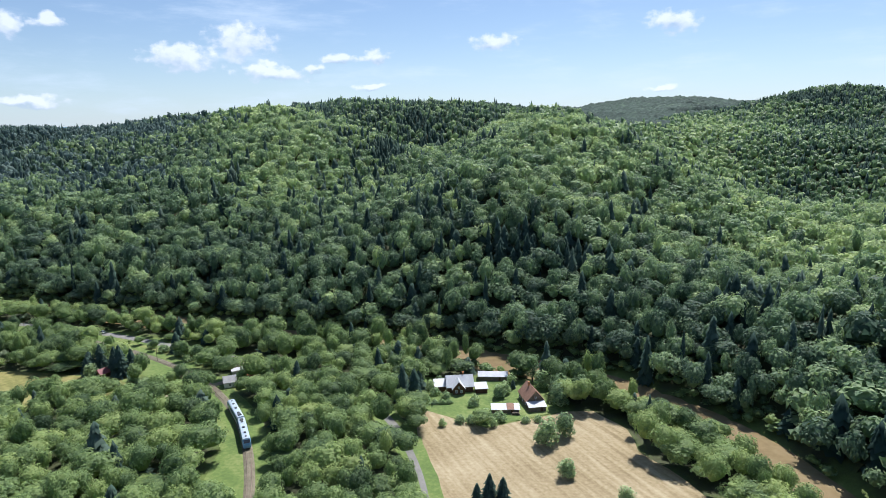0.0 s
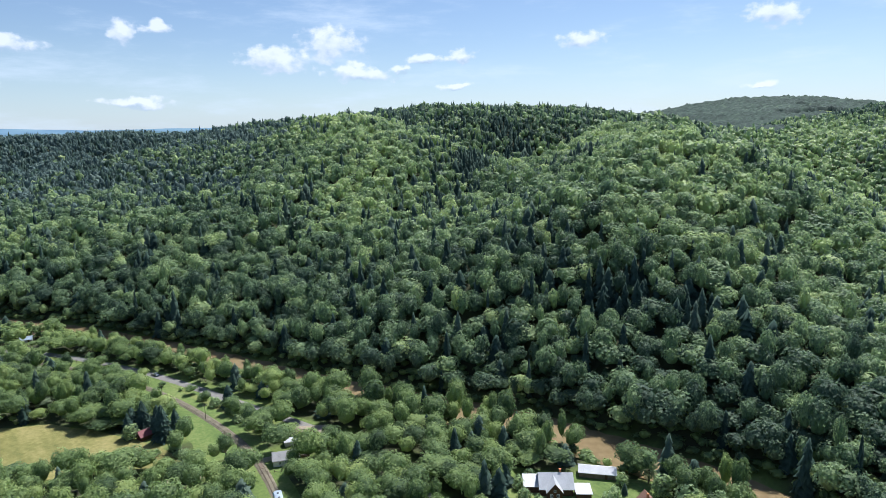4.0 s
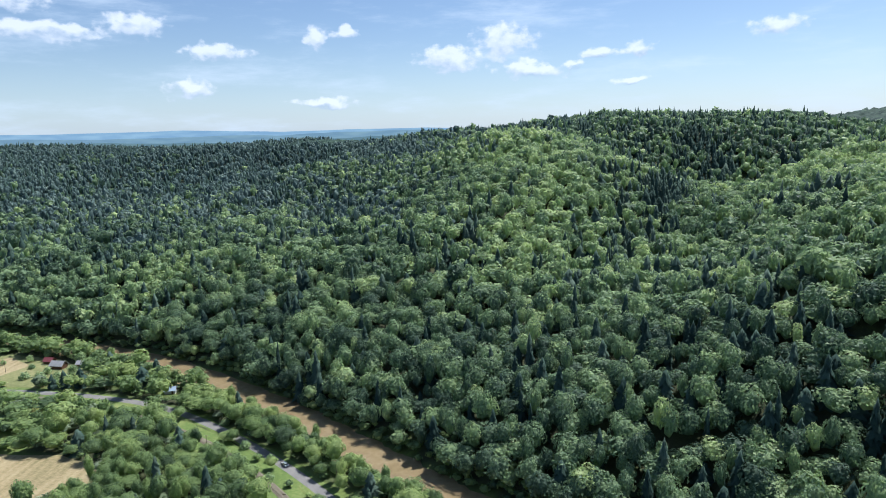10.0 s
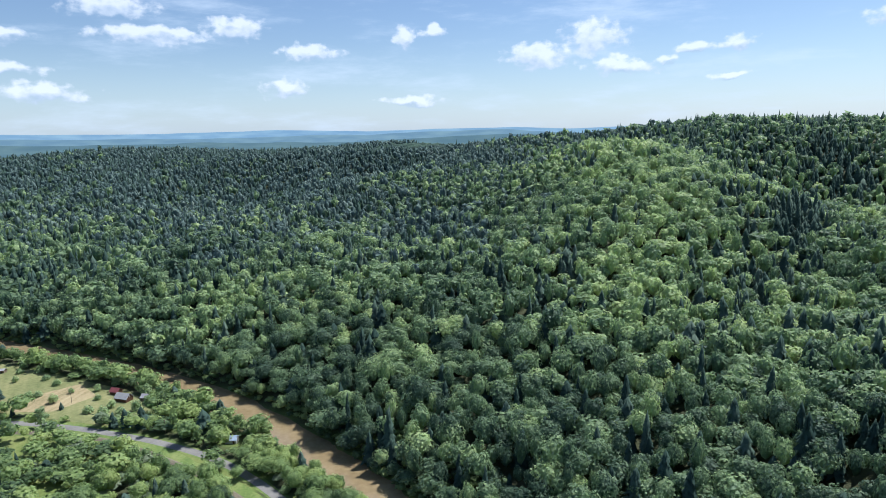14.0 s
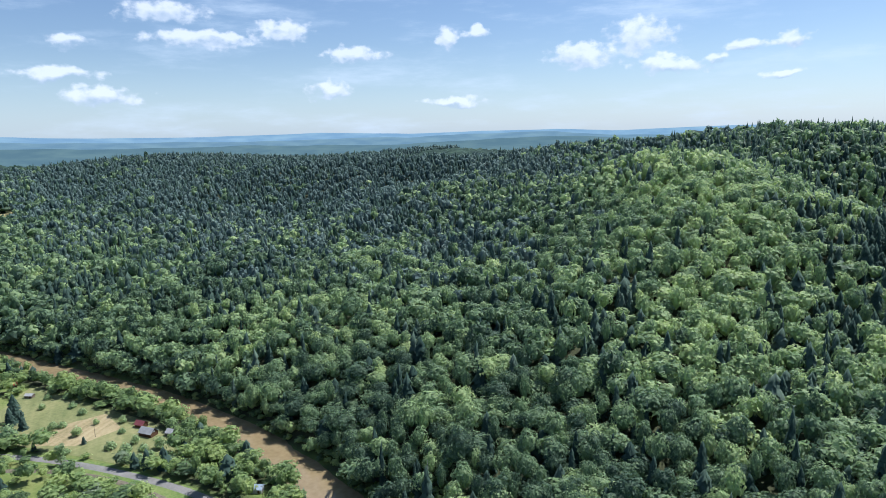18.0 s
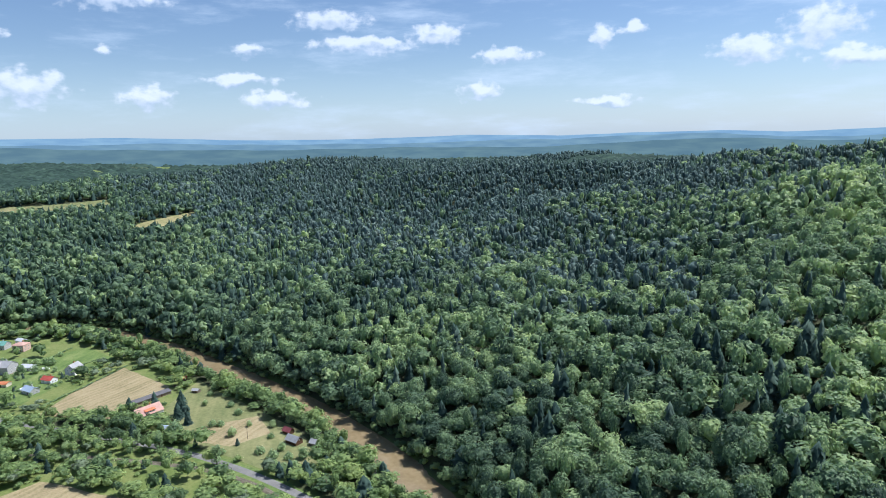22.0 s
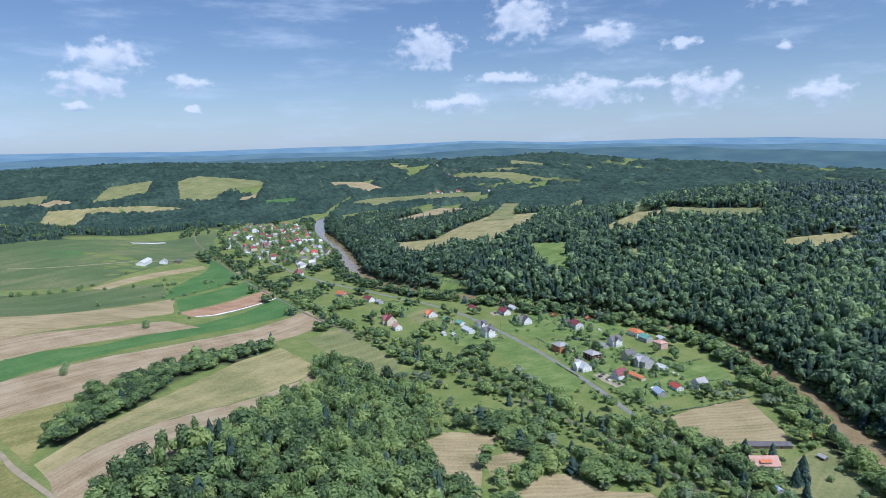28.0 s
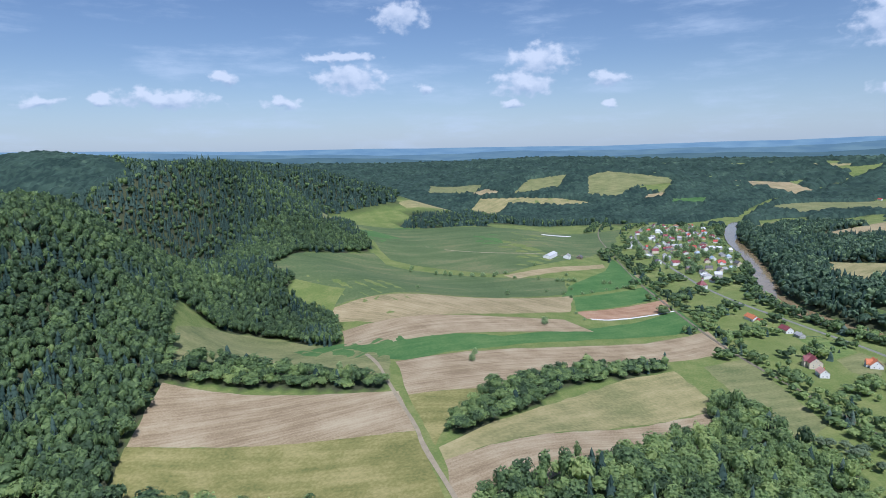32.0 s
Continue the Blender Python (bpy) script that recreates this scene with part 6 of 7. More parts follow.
RAIL_TREES = [
    ("spruce", -157, 289, 1.1), ("spruce", -152, 284, 1.3), ("spruce", -165, 291, 1.15), ("spruce", -149, 289, 1.0), ("spruce", -168, 285, 0.9), ("round", -166, 283, 0.9),
    ("bush", -143, 277, 1.4), ("bush", -138, 272, 1.2), ("bush", -148, 272, 1.0), ("round", -133, 268, 0.7), ("little", -93, 286, 0.8),
    ("bush", -128, 303, 1.3), ("bush", -136, 312, 1.4), ("bush", -146, 318, 1.6), ("bush", -155, 324, 1.4), ("round", -131, 309, 0.7),
    ("fruit", -115, 296, 1.0), ("bush", -120, 298, 1.2), ("little", -86, 281, 0.45), ("little", -84, 282, 0.45), ("little", -82, 284, 0.45),
    ("bush", -195, 338, 1.3), ("bush", -205, 352, 1.2), ("bush", -224, 358, 1.4), ("bush", -238, 354, 1.1), ("bush", -250, 374, 1.3),
]
ORCHARD_TREES = [
    ("spruce", -501, 369, 1.45), ("large", -467, 352, 1.15), ("spruce", -496, 364, 1.0), ("bush", -393, 378, 2.0), ("bush", -386, 381, 1.8), ("bush", -370, 391, 2.0), ("bush", -509, 404, 1.6), ("bush", -490, 398, 1.4), ("round", -509, 414, 0.9), ("round", -498, 408, 0.8), ("poplar", -461, 340, 1.0), ("poplar", -419, 357, 1.05), ("little", -450, 357, 1.1),
    ("little", -433, 376, 1.0), ("fruit", -447, 379, 1.4), ("fruit", -452, 393, 0.9), ("bush", -469, 376, 1.6), ("bush", -474, 396, 1.5),
    ("bush", -427, 395, 1.2), ("bush", -466, 380, 1.4), ("bush", -414, 381, 1.7), ("bush", -404, 384, 1.8), ("bush", -396, 390, 1.5),
    ("fruit", -408, 392, 1.2), ("round", -390, 396, 0.9), ("bush", -384, 386, 1.9), ("bush", -376, 392, 1.7), ("spruce", -484, 366, 0.8),
    ("fruit", -440, 403, 1.1), ("round", -437, 414, 0.9), ("round", -404, 413, 1.0), ("bush", -500, 340, 1.3), ("little", -497, 345, 0.8),
    ("fruit", -505, 386, 1.0), ("bush", -519, 396, 1.3), ("round", -526, 402, 0.8), ("poplar", -478, 333, 0.9), ("bush", -430, 365, 1.2),
]
SLOPE_TREES = [
    ("round", -756, -333, 0.8), ("round", -685, -214, 1.1), ("round", -507, -147, 0.85), ("bush", -851, -295, 1.6), ("fruit", -412, -205, 1.3),
    ("round", -330, -250, 0.9), ("bush", -835, -300, 1.5), ("bush", -868, -312, 1.4), ("bush", -884, -330, 1.5), ("round", -905, -345, 0.8),
    ("bush", -925, -352, 1.6), ("bush", -936, -372, 1.7), ("round", -742, -520, 0.9), ("bush", -760, -540, 1.8), ("bush", -800, -470, 1.9),
    ("bush", -815, -452, 1.7), ("bush", -830, -440, 1.8), ("round", -845, -436, 0.8), ("bush", -860, -432, 1.8), ("bush", -640, -380, 1.4),
]
PASTURE_TREES = [
    ("bush", -824, -322, 1.2), ("bush", -828, -282, 1.6), ("bush", -861, -288, 1.5), ("bush", -883, -288, 1.5), ("bush", -918, -287, 1.2),
    ("bush", -938, -282, 1.4), ("round", -948, -311, 0.9), ("bush", -960, -308, 1.9), ("bush", -988, -274, 1.6), ("bush", -848, -402, 1.7),
    ("round", -874, -377, 0.7), ("round", -939, -440, 0.7), ("bush", -893, -356, 2.0), ("bush", -901, -352, 2.2), ("bush", -909, -347, 2.0),
    ("bush", -917, -343, 2.2), ("round", -767, -490, 0.9), ("round", -777, -481, 1.0), ("round", -782, -474, 0.9), ("bush", -795, -464, 2.2),
    ("bush", -807, -452, 2.2), ("bush", -820, -442, 2.3), ("round", -832, -429, 0.9), ("bush", -953, -281, 1.4), ("bush", -744, -201, 1.1),
    ("bush", -759, -224, 1.2), ("round", -522, -159, 0.8), ("round", -676, -205, 1.15),
]
SLOPE_TREES = [row for row in SLOPE_TREES if min(math.hypot(row[1] - p[1], row[2] - p[2]) for p in PASTURE_TREES) > 14] + PASTURE_TREES
used = set()
for kind, x, y, size in FIELD_TREES + RAIL_TREES + ORCHARD_TREES + SLOPE_TREES:
    stand(TEMPLATES[kind], x, y, size=size, first=kind not in used)
    used.add(kind)


WILLOW = broad_tree(8, 9.0, 4.6, 0.9, 0.62, 1100, "silvery grey willow tree beside the river", "deciduous_tree", 0.08)
WILLOW.children[1].data.materials[0] = SILVER
for i, (x, y, size) in enumerate(((-735, 372, 1.2), (-751, 366, 1.0), (-776, 352, 1.3), (-789, 345, 1.1), (-431, 448, 0.6), (-803, 338, 0.9), (-500, 300, 0.8), (-470, 310, 0.7), (-540, 262, 0.8))):
    tagged(stand(WILLOW, x, y, size=size, first=i == 0), group="silvery willows")


def dead_tree(x, y, height):
    """A bare pale trunk with a few broken boughs."""
    tree = new("dead_tree")
    tagged(tree, "bare pale grey dead tree at the wood's edge", "tree")
    bm = bmesh.new()
    limb(bm, (0, 0, -0.4), (0.3, 0.1, height), 0.34, 0.08, 8)
    part("trunk", bm, DEADWOOD, tree)
    rng = random.Random(3)
    for i in range(9):
        z, a, r = height * (0.35 + 0.065 * i), i * 2.2, rng.uniform(0.9, 2.4) * (1.1 - i * 0.08)
        bm = bmesh.new()
        limb(bm, (0.02 * z, 0, z), (r * math.cos(a), r * math.sin(a), z + rng.uniform(0.4, 1.4)), 0.11, 0.04, 5)
        part("branch", bm, DEADWOOD, tree)
    tree.matrix_basis = pose(x, y, float(ground_z(x, y)))


DEADWOOD = material("bleached_deadwood", [(0.34, 0.32, 0.29), (0.52, 0.50, 0.46)], (1.0, 7.0), bump=0.02)
dead_tree(-228, 427, 17.0)


def garden_trees():
    """Trees and shrubs between the village houses."""
    rng = random.Random(5)
    spots = []
    for x0, x1, y0, y1, count, least in ((-880, -600, 20, 345, 215, 5.0), (-1690, -1070, -620, -190, 280, 7.5)):
        tries, placed = 0, 0
        while placed < count and tries < 20000:
            tries += 1
            x, y = rng.uniform(x0, x1), rng.uniform(y0, y1)
            p = (np.array([x]), np.array([y]))
            if min(math.hypot(x - b[0], y - b[1]) for b in BUILDINGS) < 9.5 or min(math.hypot(x - a, y - b) for a, b in FAR_SPOTS) < 8.0:
                continue
            if not (inside(*p, VILLAGE_FAR)[0] or any(inside(*p, poly)[0] for kind, poly in FIELDS_VILLAGE_A + FIELDS_VILLAGE_B if kind == "lawn")):
                continue
            if abs(side_distance(*p, ROAD)[0]) < 7 or abs(side_distance(*p, RIVER)[0]) < 20 or abs(side_distance(*p, RAIL)[0]) < 10:
                continue
            # lawns stay open in their middle: trees gather near houses and edges
            near = min(math.hypot(x - b[0], y - b[1]) for b in BUILDINGS)
            if x > -1000 and (near > 17 and rng.random() < 0.93 or inside(*p, FIELDS_VILLAGE_A[0][1])[0]):
                continue
            if all(math.hypot(x - a, y - b) > least * 0.6 for a, b in spots):
                spots.append((x, y))
                kind = rng.choice(("round", "large", "round", "fruit", "bush")) if x < -1000 else rng.choices(("round", "large", "fruit", "bush", "spruce", "little", "poplar"), (2.4, 0.8, 6, 7, 0.8, 1.2, 0.3))[0]
                stand(TEMPLATES[kind], x, y, rng.uniform(0, 6.28), rng.uniform(0.65, 1.05) * (1.3 if x < -1000 else 1.0))
                placed += 1


garden_trees()


# ---- railway: the railcar, the crossing, poles ----
TRAIN_BLUE = material("train_blue_paint", [(0.16, 0.33, 0.50), (0.22, 0.40, 0.57)], (0.5, 4.0), rough=0.35, specular=0.5)
TRAIN_ROOF = material("train_pale_roof", [(0.30, 0.37, 0.43), (0.50, 0.57, 0.63)], (0.6, 5.0), rough=0.45)
TRAIN_WHITE = material("train_white_paint", [(0.62, 0.66, 0.68), (0.74, 0.77, 0.78)], (0.6, 5.0), rough=0.4)
MACHINE = material("roof_machinery", [(0.05, 0.055, 0.06), (0.12, 0.13, 0.14)], (1.0, 6.0), rough=0.6)
RAIL_FINE = resample(RAIL, 1.0)
TRAIN_NOSE = (-89.0, 248.0)


def along_rail(index):
    index = int(index)
    p, q = RAIL_FINE[index], RAIL_FINE[index + 1]
    return p, math.degrees(math.atan2(q[1] - p[1], q[0] - p[0]))


def railcar():
    """A two-part diesel railcar running on the track."""
    nose = int(np.argmin(np.hypot(RAIL_FINE[:, 0] - TRAIN_NOSE[0], RAIL_FINE[:, 1] - TRAIN_NOSE[1])))
    train = new("railcar")
    tagged(train, "blue and white two-part diesel railcar on the railway track", "train")
    for k in range(2):
        back, front = RAIL_FINE[nose - 21 * (k + 1)], RAIL_FINE[nose - 21 * k - 1]
        mid = (back + front) / 2
        turn = math.degrees(math.atan2(front[1] - back[1], front[0] - back[0]))
        m = pose(mid[0], mid[1], float(ground_z(*mid)) + 0.80, 0, 0, turn)
        end = 1 if k == 0 else -1
        # side profile of the body: sloped cab at the outer end
        prof = [(-10.0, 0.55), (-10.0, 3.35), (8.6, 3.35), (9.6, 2.35), (10.1, 1.5), (10.1, 0.55)]
        bm = bmesh.new()
        rings = []
        for y, inset in ((-1.43, 0.0), (1.43, 0.0)):
            rings.append([bm.verts.new((px * end, y, pz)) for px, pz in prof])
        bm.faces.new(rings[0])
        bm.faces.new(rings[1][::-1])
        for i in range(len(prof)):
            j = (i + 1) % len(prof)
            bm.faces.new([rings[0][i], rings[1][i], rings[1][j], rings[0][j]])
        bmesh.ops.bevel(bm, geom=[e for e in bm.edges if abs(e.verts[0].co.y - e.verts[1].co.y) < 0.1 and e.calc_length() > 5], offset=0.25, segments=3, affect="EDGES")
        bmesh.ops.recalc_face_normals(bm, faces=bm.faces[:])
        bmesh.ops.transform(bm, matrix=m, verts=bm.verts[:])
        body = part("body", bm, TRAIN_BLUE, train)
        bm = bmesh.new()
        seg = 10
        pts = [(1.36 * math.cos(math.pi * i / seg), 3.30 + 0.38 * math.sin(math.pi * i / seg)) for i in range(seg + 1)]
        ra = [[bm.verts.new((x * end, py, pz)) for py, pz in pts] for x in (-9.95, 8.5)]
        for i in range(seg):
            bm.faces.new([ra[0][i], ra[0][i + 1], ra[1][i + 1], ra[1][i]])
        bm.faces.new(ra[0])
        bm.faces.new(ra[1])
        bmesh.ops.recalc_face_normals(bm, faces=bm.faces[:])
        bmesh.ops.transform(bm, matrix=m, verts=bm.verts[:])
        part("roof", bm, TRAIN_ROOF, train, "pale blue-grey train roof")
        for x0, x1, w, h in ((-8.8, -7.2, 0.62, 0.30), (-6.6, -5.6, 0.40, 0.24), (-1.6, -0.6, 0.42, 0.26), (3.0, 4.0, 0.38, 0.26), (6.4, 7.0, 0.30, 0.22)):
            bm = bmesh.new()
            box(bm, x0 * end, x1 * end, -w, w, 3.55, 3.72 + h)
            bmesh.ops.recalc_face_normals(bm, faces=bm.faces[:])
            bmesh.ops.transform(bm, matrix=m, verts=bm.verts[:])
            part("roof_unit", bm, MACHINE, train, "dark cooling unit on the train roof")
        for s in (-1, 1):
            bm = bmesh.new()
            box(bm, -9.6, 8.9, s * 1.435 - 0.02, s * 1.435 + 0.02, 0.62, 1.35)
            bmesh.ops.transform(bm, matrix=m @ Matrix.Scale(end, 4, (1, 0, 0)), verts=bm.verts[:])
            bmesh.ops.recalc_face_normals(bm, faces=bm.faces[:])
            part("side_stripe", bm, TRAIN_WHITE, body, "white stripe along the train side")
            for i in range(8):
                x = -8.6 + i * 2.2
                bm = bmesh.new()
                box(bm, x * end - 0.75, x * end + 0.75, s * 1.435 - 0.03, s * 1.435 + 0.03, 1.75, 2.75, None)
                bmesh.ops.transform(bm, matrix=m, verts=bm.verts[:])
                part("window", bm, GLASS, body)
        bm = bmesh.new()
        vs = [bm.verts.new(p) for p in ((8.75 * end, -1.15, 3.25), (8.75 * end, 1.15, 3.25), (9.68 * end, 1.2, 2.3), (9.68 * end, -1.2, 2.3))]
        for v in vs:
            v.co.x += 0.03 * end
            v.co.z += 0.03
        bm.faces.new(vs)
        ext = bmesh.ops.extrude_face_region(bm, geom=bm.faces[:])
        bmesh.ops.translate(bm, verts=[v for v in ext["geom"] if isinstance(v, bmesh.types.BMVert)], vec=(0.04 * end, 0, 0.03))
        bmesh.ops.recalc_face_normals(bm, faces=bm.faces[:])
        bmesh.ops.transform(bm, matrix=m, verts=bm.verts[:])
        part("windscreen", bm, GLASS, body, "dark sloping cab windscreen")
        for bx in (-6.8, 6.8):
            bm = bmesh.new()
            box(bm, bx - 1.6, bx + 1.6, -1.1, 1.1, 0.15, 0.6)
            for wx in (-1.1, 1.1):
                for wy in (-0.75, 0.75):
                    bmesh.ops.create_cone(bm, cap_ends=True, segments=14, radius1=0.42, radius2=0.42, depth=0.16, matrix=pose(bx + wx, wy, 0.36, 90))
            bmesh.ops.transform(bm, matrix=m, verts=bm.verts[:])
            part("bogie", bm, MACHINE, train, "dark bogie with four wheels")
    bm = bmesh.new()
    p, turn = along_rail(nose - 21)
    box(bm, -0.75, 0.75, -1.2, 1.2, 0.7, 3.2)
    bmesh.ops.transform(bm, matrix=pose(p[0], p[1], float(ground_z(*p)) + 0.8, 0, 0, turn), verts=bm.verts[:])
    part("gangway", bm, MACHINE, train, "dark concertina gangway between the cars")


railcar()
lane = ribbon("dirt_lane", LANE, 3.6, 0.16, DIRT, step=2, across=5, wobble=0.1, shape=([0, 0.35, 0.6, 1], [0.05, 0.0, 0.02, 0.0]))
tagged(lane, "pale dirt lane across the railway", "lane", kind="structure")
apron = field("gravel_yard", "pale gravel yard beside the road", GRAVEL_YARD, GRAVEL, 0.24)
crossing = new("level_crossing")
tagged(crossing, "plank level crossing between the rails", "level crossing", kind="structure")
ci = int(np.argmin(np.hypot(RAIL_FINE[:, 0] + 103, RAIL_FINE[:, 1] - 270)))
for j in range(9):
    p, turn = along_rail(ci - 4 + j)
    bm = bmesh.new()
    box(bm, -0.46, 0.46, -0.62, 0.62, 0.0, 0.1)
    bmesh.ops.transform(bm, matrix=pose(p[0], p[1], float(ground_z(*p)) + 0.66, 0, 0, turn), verts=bm.verts[:])
    part("plank", bm, WOOD, crossing)
track_lane = ribbon("field_track", FIELD_TRACK, 3.0, 0.30, DIRT, step=3, across=5, wobble=0.2)
tagged(track_lane, "worn earth track between the fields", "lane", kind="structure")
FARM_TRACK = [(-1180, -440), (-1100, -470), (-1040, -478), (-960, -520), (-900, -600), (-880, -660)]
farm_lane = ribbon("farm_track", FARM_TRACK, 3.4, 0.34, DIRT, step=4, across=5, wobble=0.15)
tagged(farm_lane, "pale farm track across the pasture", "lane", kind="structure")
sheet = field("white_crop_cover", "long white sheet covering a crop on the pasture", [(-1212, -650), (-1208, -640), (-1306, -636), (-1308, -646)], PLASTER["white"], 0.9)
sheet2 = field("white_crop_cover", "narrow white sheet along a ploughed strip", [(-757, -203), (-775, -191), (-884, -164), (-885, -161), (-776, -187), (-756, -199)], PLASTER["white"], 0.35)


def utility_pole(x, y, turn, height=8.0, braced=False):
    pole = new("utility_pole")
    tagged(pole, "grey wooden utility pole with a crossarm" if not braced else "braced wooden utility pole with two legs", "utility pole", "utility poles")
    bm = bmesh.new()
    limb(bm, (0, 0, -0.5), (0, 0, height), 0.14, 0.10, 8)
    part("post", bm, WOOD, pole)
    bm = bmesh.new()
    box(bm, -0.9, 0.9, -0.07, 0.07, height - 0.7, height - 0.55)
    part("crossarm", bm, WOOD, pole)
    for k in (-0.8, 0.0, 0.8):
        bm = bmesh.new()
        bmesh.ops.create_cone(bm, cap_ends=True, segments=8, radius1=0.06, radius2=0.04, depth=0.22, matrix=pose(k, 0, height - 0.44))
        part("insulator", bm, FRAMEWHITE, pole)
    if braced:
        bm = bmesh.new()
        limb(bm, (2.6, 0.4, -0.4), (0.1, 0, height * 0.85), 0.13, 0.10, 8)
        part("brace", bm, WOOD, pole)
    pole.matrix_basis = pose(x, y, float(ground_z(x, y)), 0, 0, turn)


POLES = [(-115, 265, 20, True), (-113, 271, 50, False), (-143, 303, 40, False), (-144, 291, 40, False), (-86, 222, 70, True), (-122, 279, 30, False), (-175, 322, 30, False), (-165, 345, 30, False),
         (-228, 377, 20, False), (-262, 384, 15, False), (-300, 392, 10, False), (-350, 386, 5, False), (-392, 376, -10, False), (-240, 350, 20, False), (-300, 360, 5, False), (-436, 384, -20, False),
         (-556, 300, -35, False), (-610, 272, -30, False), (-668, 240, -35, False), (-730, 200, -40, False), (-790, 155, -40, False)]
for x, y, turn, braced in POLES:
    utility_pole(x, y, turn, braced=braced)

CAR_PAINTS = [material("white_car_paint", [(0.66, 0.66, 0.66), (0.76, 0.76, 0.76)], (0.5, 3.0), rough=0.25, specular=0.6),
              material("dark_car_paint", [(0.03, 0.035, 0.05), (0.06, 0.065, 0.08)], (0.5, 3.0), rough=0.25, specular=0.6),
              material("silver_car_paint", [(0.36, 0.37, 0.38), (0.46, 0.47, 0.48)], (0.5, 3.0), rough=0.3, metal=0.4)]
TYRE = material("black_rubber", [(0.015, 0.015, 0.015), (0.035, 0.035, 0.035)], (2.0, 9.0), rough=0.85)


def car(x, y, turn, paint, label):
    ob = new("car")
    tagged(ob, label, "car")
    bm = bmesh.new()
    prof = [(-2.1, 0.35), (-2.15, 0.85), (-1.9, 1.0), (1.0, 0.95), (2.0, 0.78), (2.1, 0.4)]
    a = [[bm.verts.new((px, s * 0.86, pz)) for px, pz in prof] for s in (-1, 1)]
    bm.faces.new(a[0])
    bm.faces.new(a[1][::-1])
    for i in range(len(prof)):
        j = (i + 1) % len(prof)
        bm.faces.new([a[0][i], a[1][i], a[1][j], a[0][j]])
    bmesh.ops.recalc_face_normals(bm, faces=bm.faces[:])
    body = part("body", bm, paint, ob)
    for name, z0, z1, k0, k1, mat in (("window_band", 0.95, 1.40, 0.84, 0.70, GLASS), ("roof", 1.40, 1.46, 0.70, 0.66, paint)):
        bm = bmesh.new()
        lo = [bm.verts.new((px, py, z0)) for px, py in ((-1.95 if z0 < 1 else -1.5, -k0), (1.0 if z0 < 1 else 0.35, -k0), (1.0 if z0 < 1 else 0.35, k0), (-1.95 if z0 < 1 else -1.5, k0))]
        hi = [bm.verts.new((px, py, z1)) for px, py in ((-1.5, -k1), (0.35, -k1), (0.35, k1), (-1.5, k1))]
        bm.faces.new(hi)
        for i in range(4):
            j = (i + 1) % 4
            bm.faces.new([lo[i], lo[j], hi[j], hi[i]])
        part(name, bm, mat, body)
    for wx in (-1.35, 1.3):
        for wy in (-0.8, 0.8):
            bm = bmesh.new()
            bmesh.ops.create_cone(bm, cap_ends=True, segments=16, radius1=0.32, radius2=0.32, depth=0.2, matrix=pose(wx, wy, 0.32, 90))
            part("wheel", bm, TYRE, ob)
    ob.matrix_basis = pose(x, y, float(ground_z(x, y)) + 0.22, 0, 0, turn)


car(-196, 351, 150, CAR_PAINTS[0], "white car on the narrow asphalt road")
car(-511, 339, 40, CAR_PAINTS[0], "white car parked by the red-roofed house")
car(-514, 336, 40, CAR_PAINTS[2], "silver car parked by the red-roofed house")
car(-700, 238, 35, CAR_PAINTS[1], "dark car parked in a village yard")
car(-764, 152, 40, CAR_PAINTS[0], "white car parked beside a tall house")
car(-680, 253, 130, CAR_PAINTS[2], "silver car parked beside a white house")


# ---- hedges, fences, small things in the yards ----
def hedge(line, height, wide, label, seed):
    """A clipped or wild hedge: one row of close bushes along a line."""
    rng = np.random.RandomState(seed)
    p = resample(line, wide * 0.75)
    n = len(p)
    crowns = [broad_crown(340 + i, 1, 60, 0.16) for i in range(3)]
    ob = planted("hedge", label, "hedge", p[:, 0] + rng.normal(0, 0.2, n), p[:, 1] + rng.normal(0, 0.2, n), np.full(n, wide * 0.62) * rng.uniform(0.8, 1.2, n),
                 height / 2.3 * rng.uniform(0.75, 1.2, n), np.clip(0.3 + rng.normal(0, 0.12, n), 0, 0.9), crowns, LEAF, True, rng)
    del ob["kind"]
    tagged(ob, group="hedges")


HEDGES = [([(-684, 219), (-652, 240)], 1.5, 1.6, "low dark hedge beside the asphalt road"), ([(-916, 115), (-886, 143), (-856, 170)], 2.6, 2.4, "tall dark hedge beside the road bend"),
          ([(-806, 203), (-848, 227), (-826, 262)], 1.6, 1.6, "green hedge round a village lawn"), ([(-587, 302), (-609, 341)], 1.8, 1.8, "dark hedge along the tan garden field"),
          ([(-630, 372), (-612, 345)], 1.6, 1.6, "overgrown hedge between two gardens"), ([(-656, 332), (-666, 360)], 1.4, 1.4, "narrow garden hedge between green plots"),
          ([(-760, 196), (-735, 211), (-714, 222)], 1.3, 1.4, "clipped hedge in front of village houses"), ([(-800, 132), (-778, 152)], 1.5, 1.5, "hedge beside a white house"),
          ([(-735, 150), (-752, 163)], 1.8, 1.8, "bushy hedge at the lawn's end"), ([(-700, 330), (-718, 352)], 1.4, 1.4, "hedge at the back of the gardens"),
          ([(-10, 246), (6, 248)], 1.4, 1.6, "row of berry bushes behind the stubble field"), ([(-872, -20), (-893, 2)], 1.6, 1.8, "hedge along a roadside lawn")]
for i, (line, high, wide, label) in enumerate(HEDGES):
    hedge(line, high, wide, label, 400 + i)


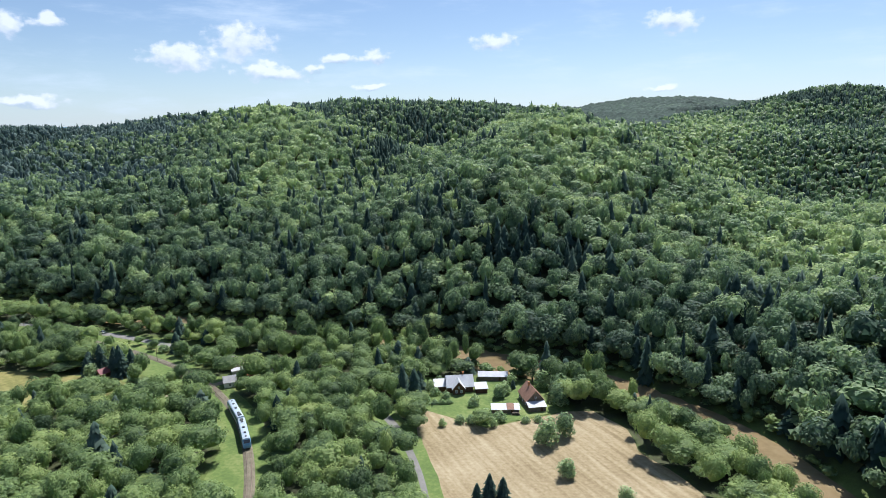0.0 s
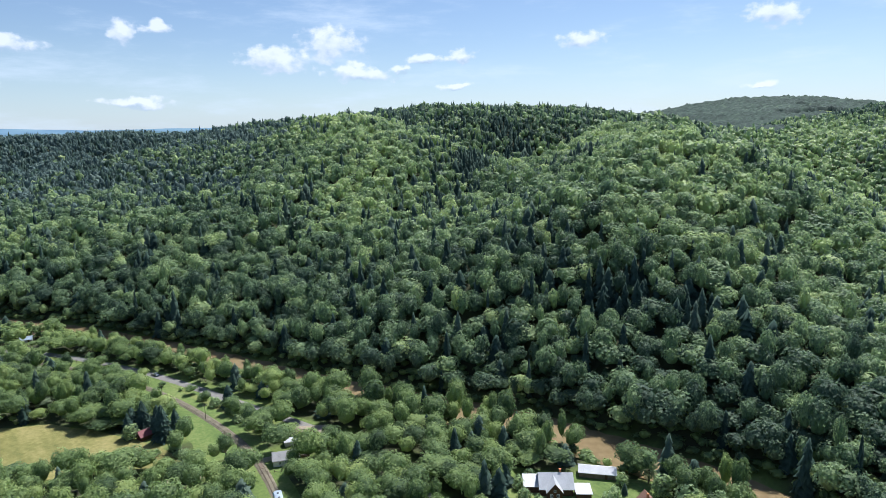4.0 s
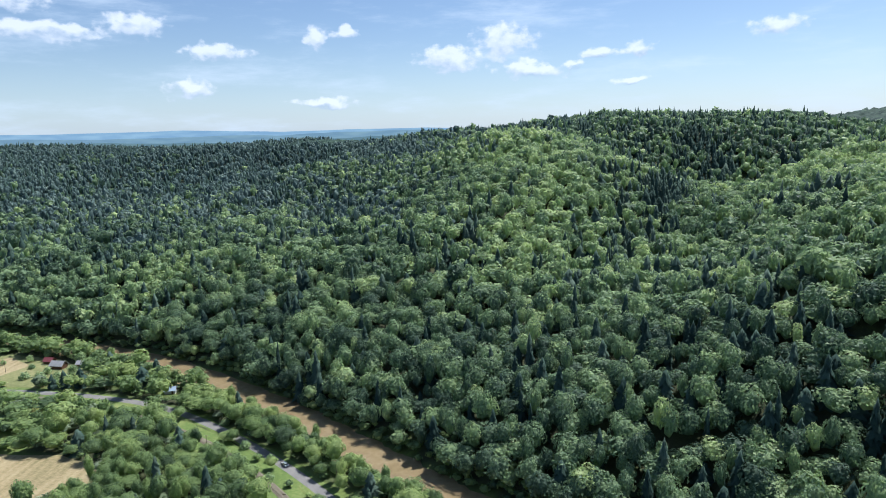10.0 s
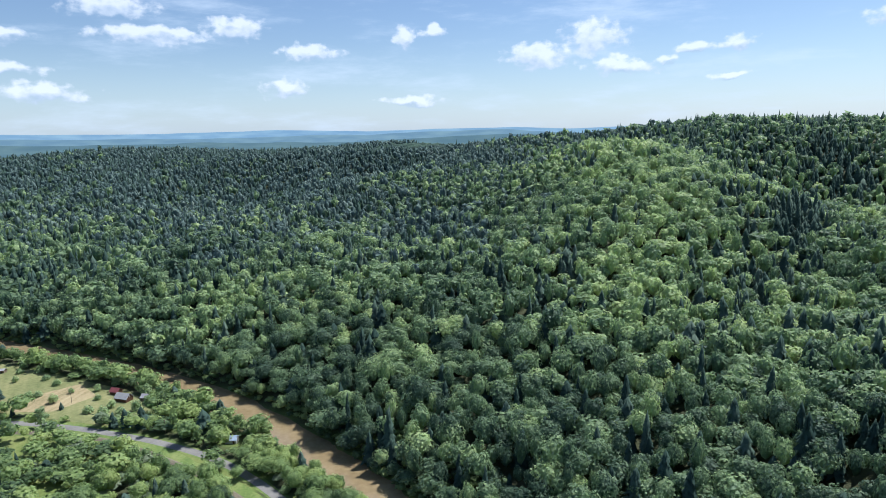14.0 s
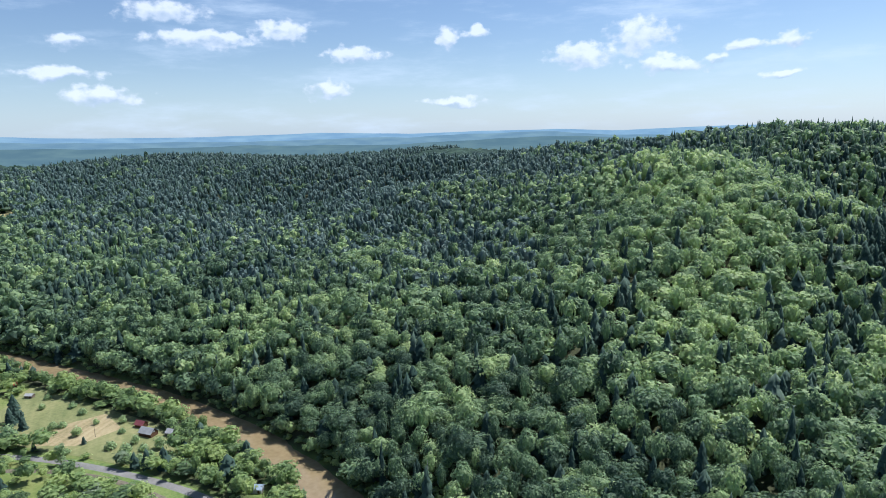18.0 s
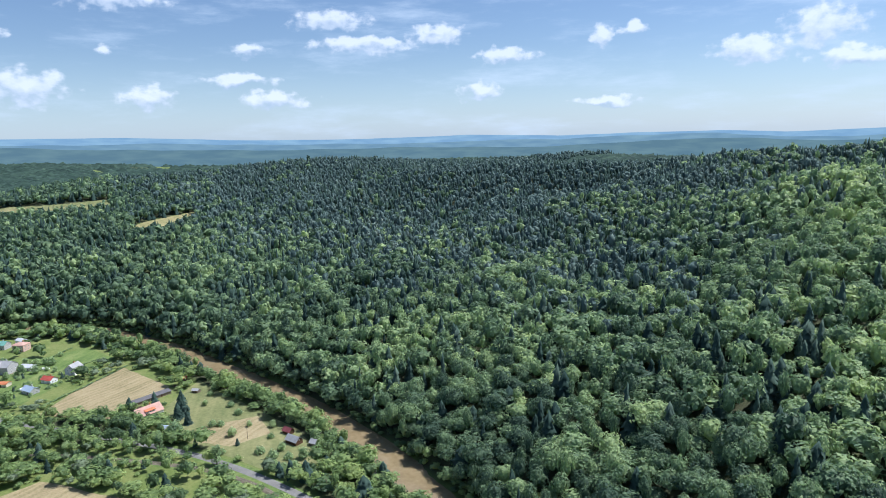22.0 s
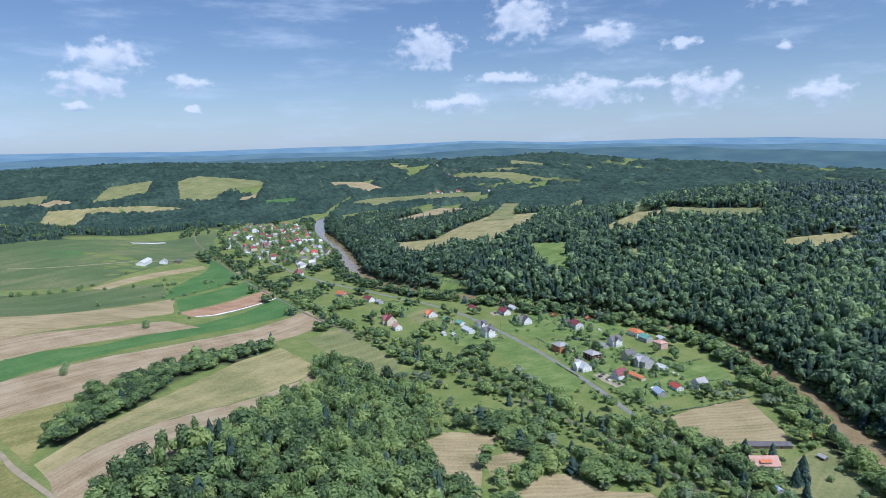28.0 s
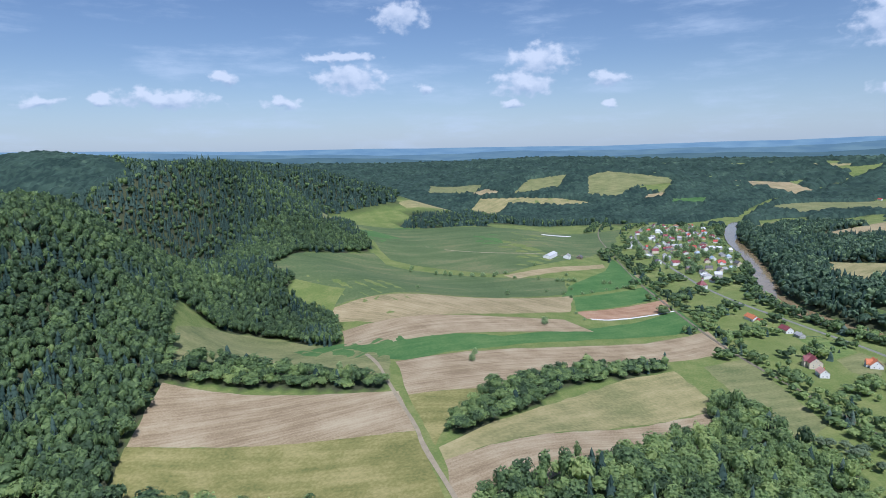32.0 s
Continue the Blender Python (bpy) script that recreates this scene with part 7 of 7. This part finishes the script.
def fence(line, label, high=1.2, gap=2.5):
    """Posts with two rails."""
    ob = new("fence")
    tagged(ob, label, "fence", "garden fences")
    p = resample(line, gap)
    z = ground_z(p[:, 0], p[:, 1])
    for (x, y), h in zip(p, z):
        bm = bmesh.new()
        box(bm, x - 0.07, x + 0.07, y - 0.07, y + 0.07, h - 0.3, h + high)
        part("post", bm, WOOD, ob)
    for up in (0.45, 1.0):
        for i in range(len(p) - 1):
            bm = bmesh.new()
            limb(bm, (p[i][0], p[i][1], z[i] + high * up), (p[i + 1][0], p[i + 1][1], z[i + 1] + high * up), 0.045, 0.045, 4)
            part("rail", bm, WOOD, ob)


FENCES = [([(-120, 262), (-139, 274), (-152, 268)], "grey wooden fence by the summer hut"), ([(-100, 262), (-86, 268), (-84, 276)], "wooden fence round the keeper's house"),
          ([(-523, 331), (-500, 338), (-487, 344)], "wooden fence between the road and the house"), ([(-712, 236), (-690, 246), (-668, 255)], "wooden fence along a village yard"),
          ([(-738, 224), (-728, 236), (-742, 246)], "wooden fence beside the orange house"), ([(-800, 170), (-826, 188), (-836, 206)], "wooden fence round a village lawn"),
          ([(-640, 262), (-622, 278), (-610, 291)], "wooden fence along the garden edge")]
for line, label in FENCES:
    fence(line, label)


def woodpile(x, y, turn):
    ob = new("woodpile")
    tagged(ob, "stacked pile of split firewood beside a shed", "woodpile", "woodpiles")
    rng = random.Random(int(x * 7 + y))
    for row in range(4):
        for i in range(12 - row):
            bm = bmesh.new()
            r = rng.uniform(0.12, 0.17)
            bmesh.ops.create_cone(bm, cap_ends=True, segments=7, radius1=r, radius2=r * 0.9, depth=1.1, matrix=pose((i + row * 0.5) * 0.31 - 1.8, 0, 0.15 + row * 0.27, 90))
            part("log", bm, WOOD, ob)
    ob.matrix_basis = pose(x, y, float(ground_z(x, y)), 0, 0, turn)


for x, y, turn in ((31, 236, -2), (-88, 277, 30), (-535, 352, 100), (-556, 384, 60), (-676, 288, 40), (-812, 222, 60)):
    woodpile(x, y, turn)

YARDMAT = material("trodden_yard", [(0.22, 0.18, 0.12), (0.34, 0.29, 0.21), (0.42, 0.37, 0.29)], (0.15, 1.2), bump=0.05)
YARD_PATCHES = [[(-668, 262), (-640, 278), (-633, 270), (-648, 258), (-660, 252)], [(-708, 240), (-694, 246), (-690, 238), (-702, 232)], [(-735, 228), (-722, 236), (-714, 228), (-726, 219)],
                [(-525, 341), (-510, 337), (-503, 343), (-510, 345), (-522, 346)], [(-776, 142), (-762, 152), (-755, 156), (-752, 150), (-764, 138)], [(-700, 303), (-686, 306), (-680, 300), (-693, 293)],
                [(-858, 140), (-843, 148), (-838, 140), (-852, 134)]]
for i, poly in enumerate(YARD_PATCHES):
    tagged(field("yard", "trodden gravel yard beside the houses", poly, YARDMAT, 0.26 + 0.01 * i), category="yard")

for x, y, turn, paint, label in ((-649, 264, 40, 0, "white car parked on a gravel yard"), (-655, 258, 120, 1, "dark car parked on a gravel yard"), (-724, 229, 40, 2, "silver car beside the orange brick house"),
                                 (-690, 300, 130, 0, "white car in front of a grey house"), (-848, 141, 40, 1, "dark car by the maroon-roofed house"), (-520, 342, 100, 1, "dark car parked by the red-roofed house")):
    car(x, y, turn, CAR_PAINTS[paint], label)


def greenhouse(x, y, turn):
    """A small tunnel of pale sheet over hoops."""
    ob = new("greenhouse")
    tagged(ob, "small white plastic tunnel greenhouse in a garden", "greenhouse", "greenhouses")
    bm = bmesh.new()
    rings = [[bm.verts.new((px, 1.5 * math.cos(math.pi * i / 8), 1.9 * math.sin(math.pi * i / 8))) for i in range(9)] for px in (-3.0, -1.5, 0.0, 1.5, 3.0)]
    for a, b in zip(rings[:-1], rings[1:]):
        for i in range(8):
            bm.faces.new([a[i], b[i], b[i + 1], a[i + 1]])
    bm.faces.new(rings[0])
    bm.faces.new(rings[-1][::-1])
    part("cover", bm, PLASTER["white"], ob)
    for px in (-3.03, 0.0, 3.03):
        bm = bmesh.new()
        for i in range(8):
            a, b = math.pi * i / 8, math.pi * (i + 1) / 8
            limb(bm, (px, 1.54 * math.cos(a), 1.94 * math.sin(a)), (px, 1.54 * math.cos(b), 1.94 * math.sin(b)), 0.04, 0.04, 5)
        part("hoop", bm, STEEL, ob)
    ob.matrix_basis = pose(x, y, float(ground_z(x, y)), 0, 0, turn)


for x, y, turn in ((-672, 322, 40), (-762, 238, 30), (-636, 300, 120), (-795, 262, 20)):
    greenhouse(x, y, turn)
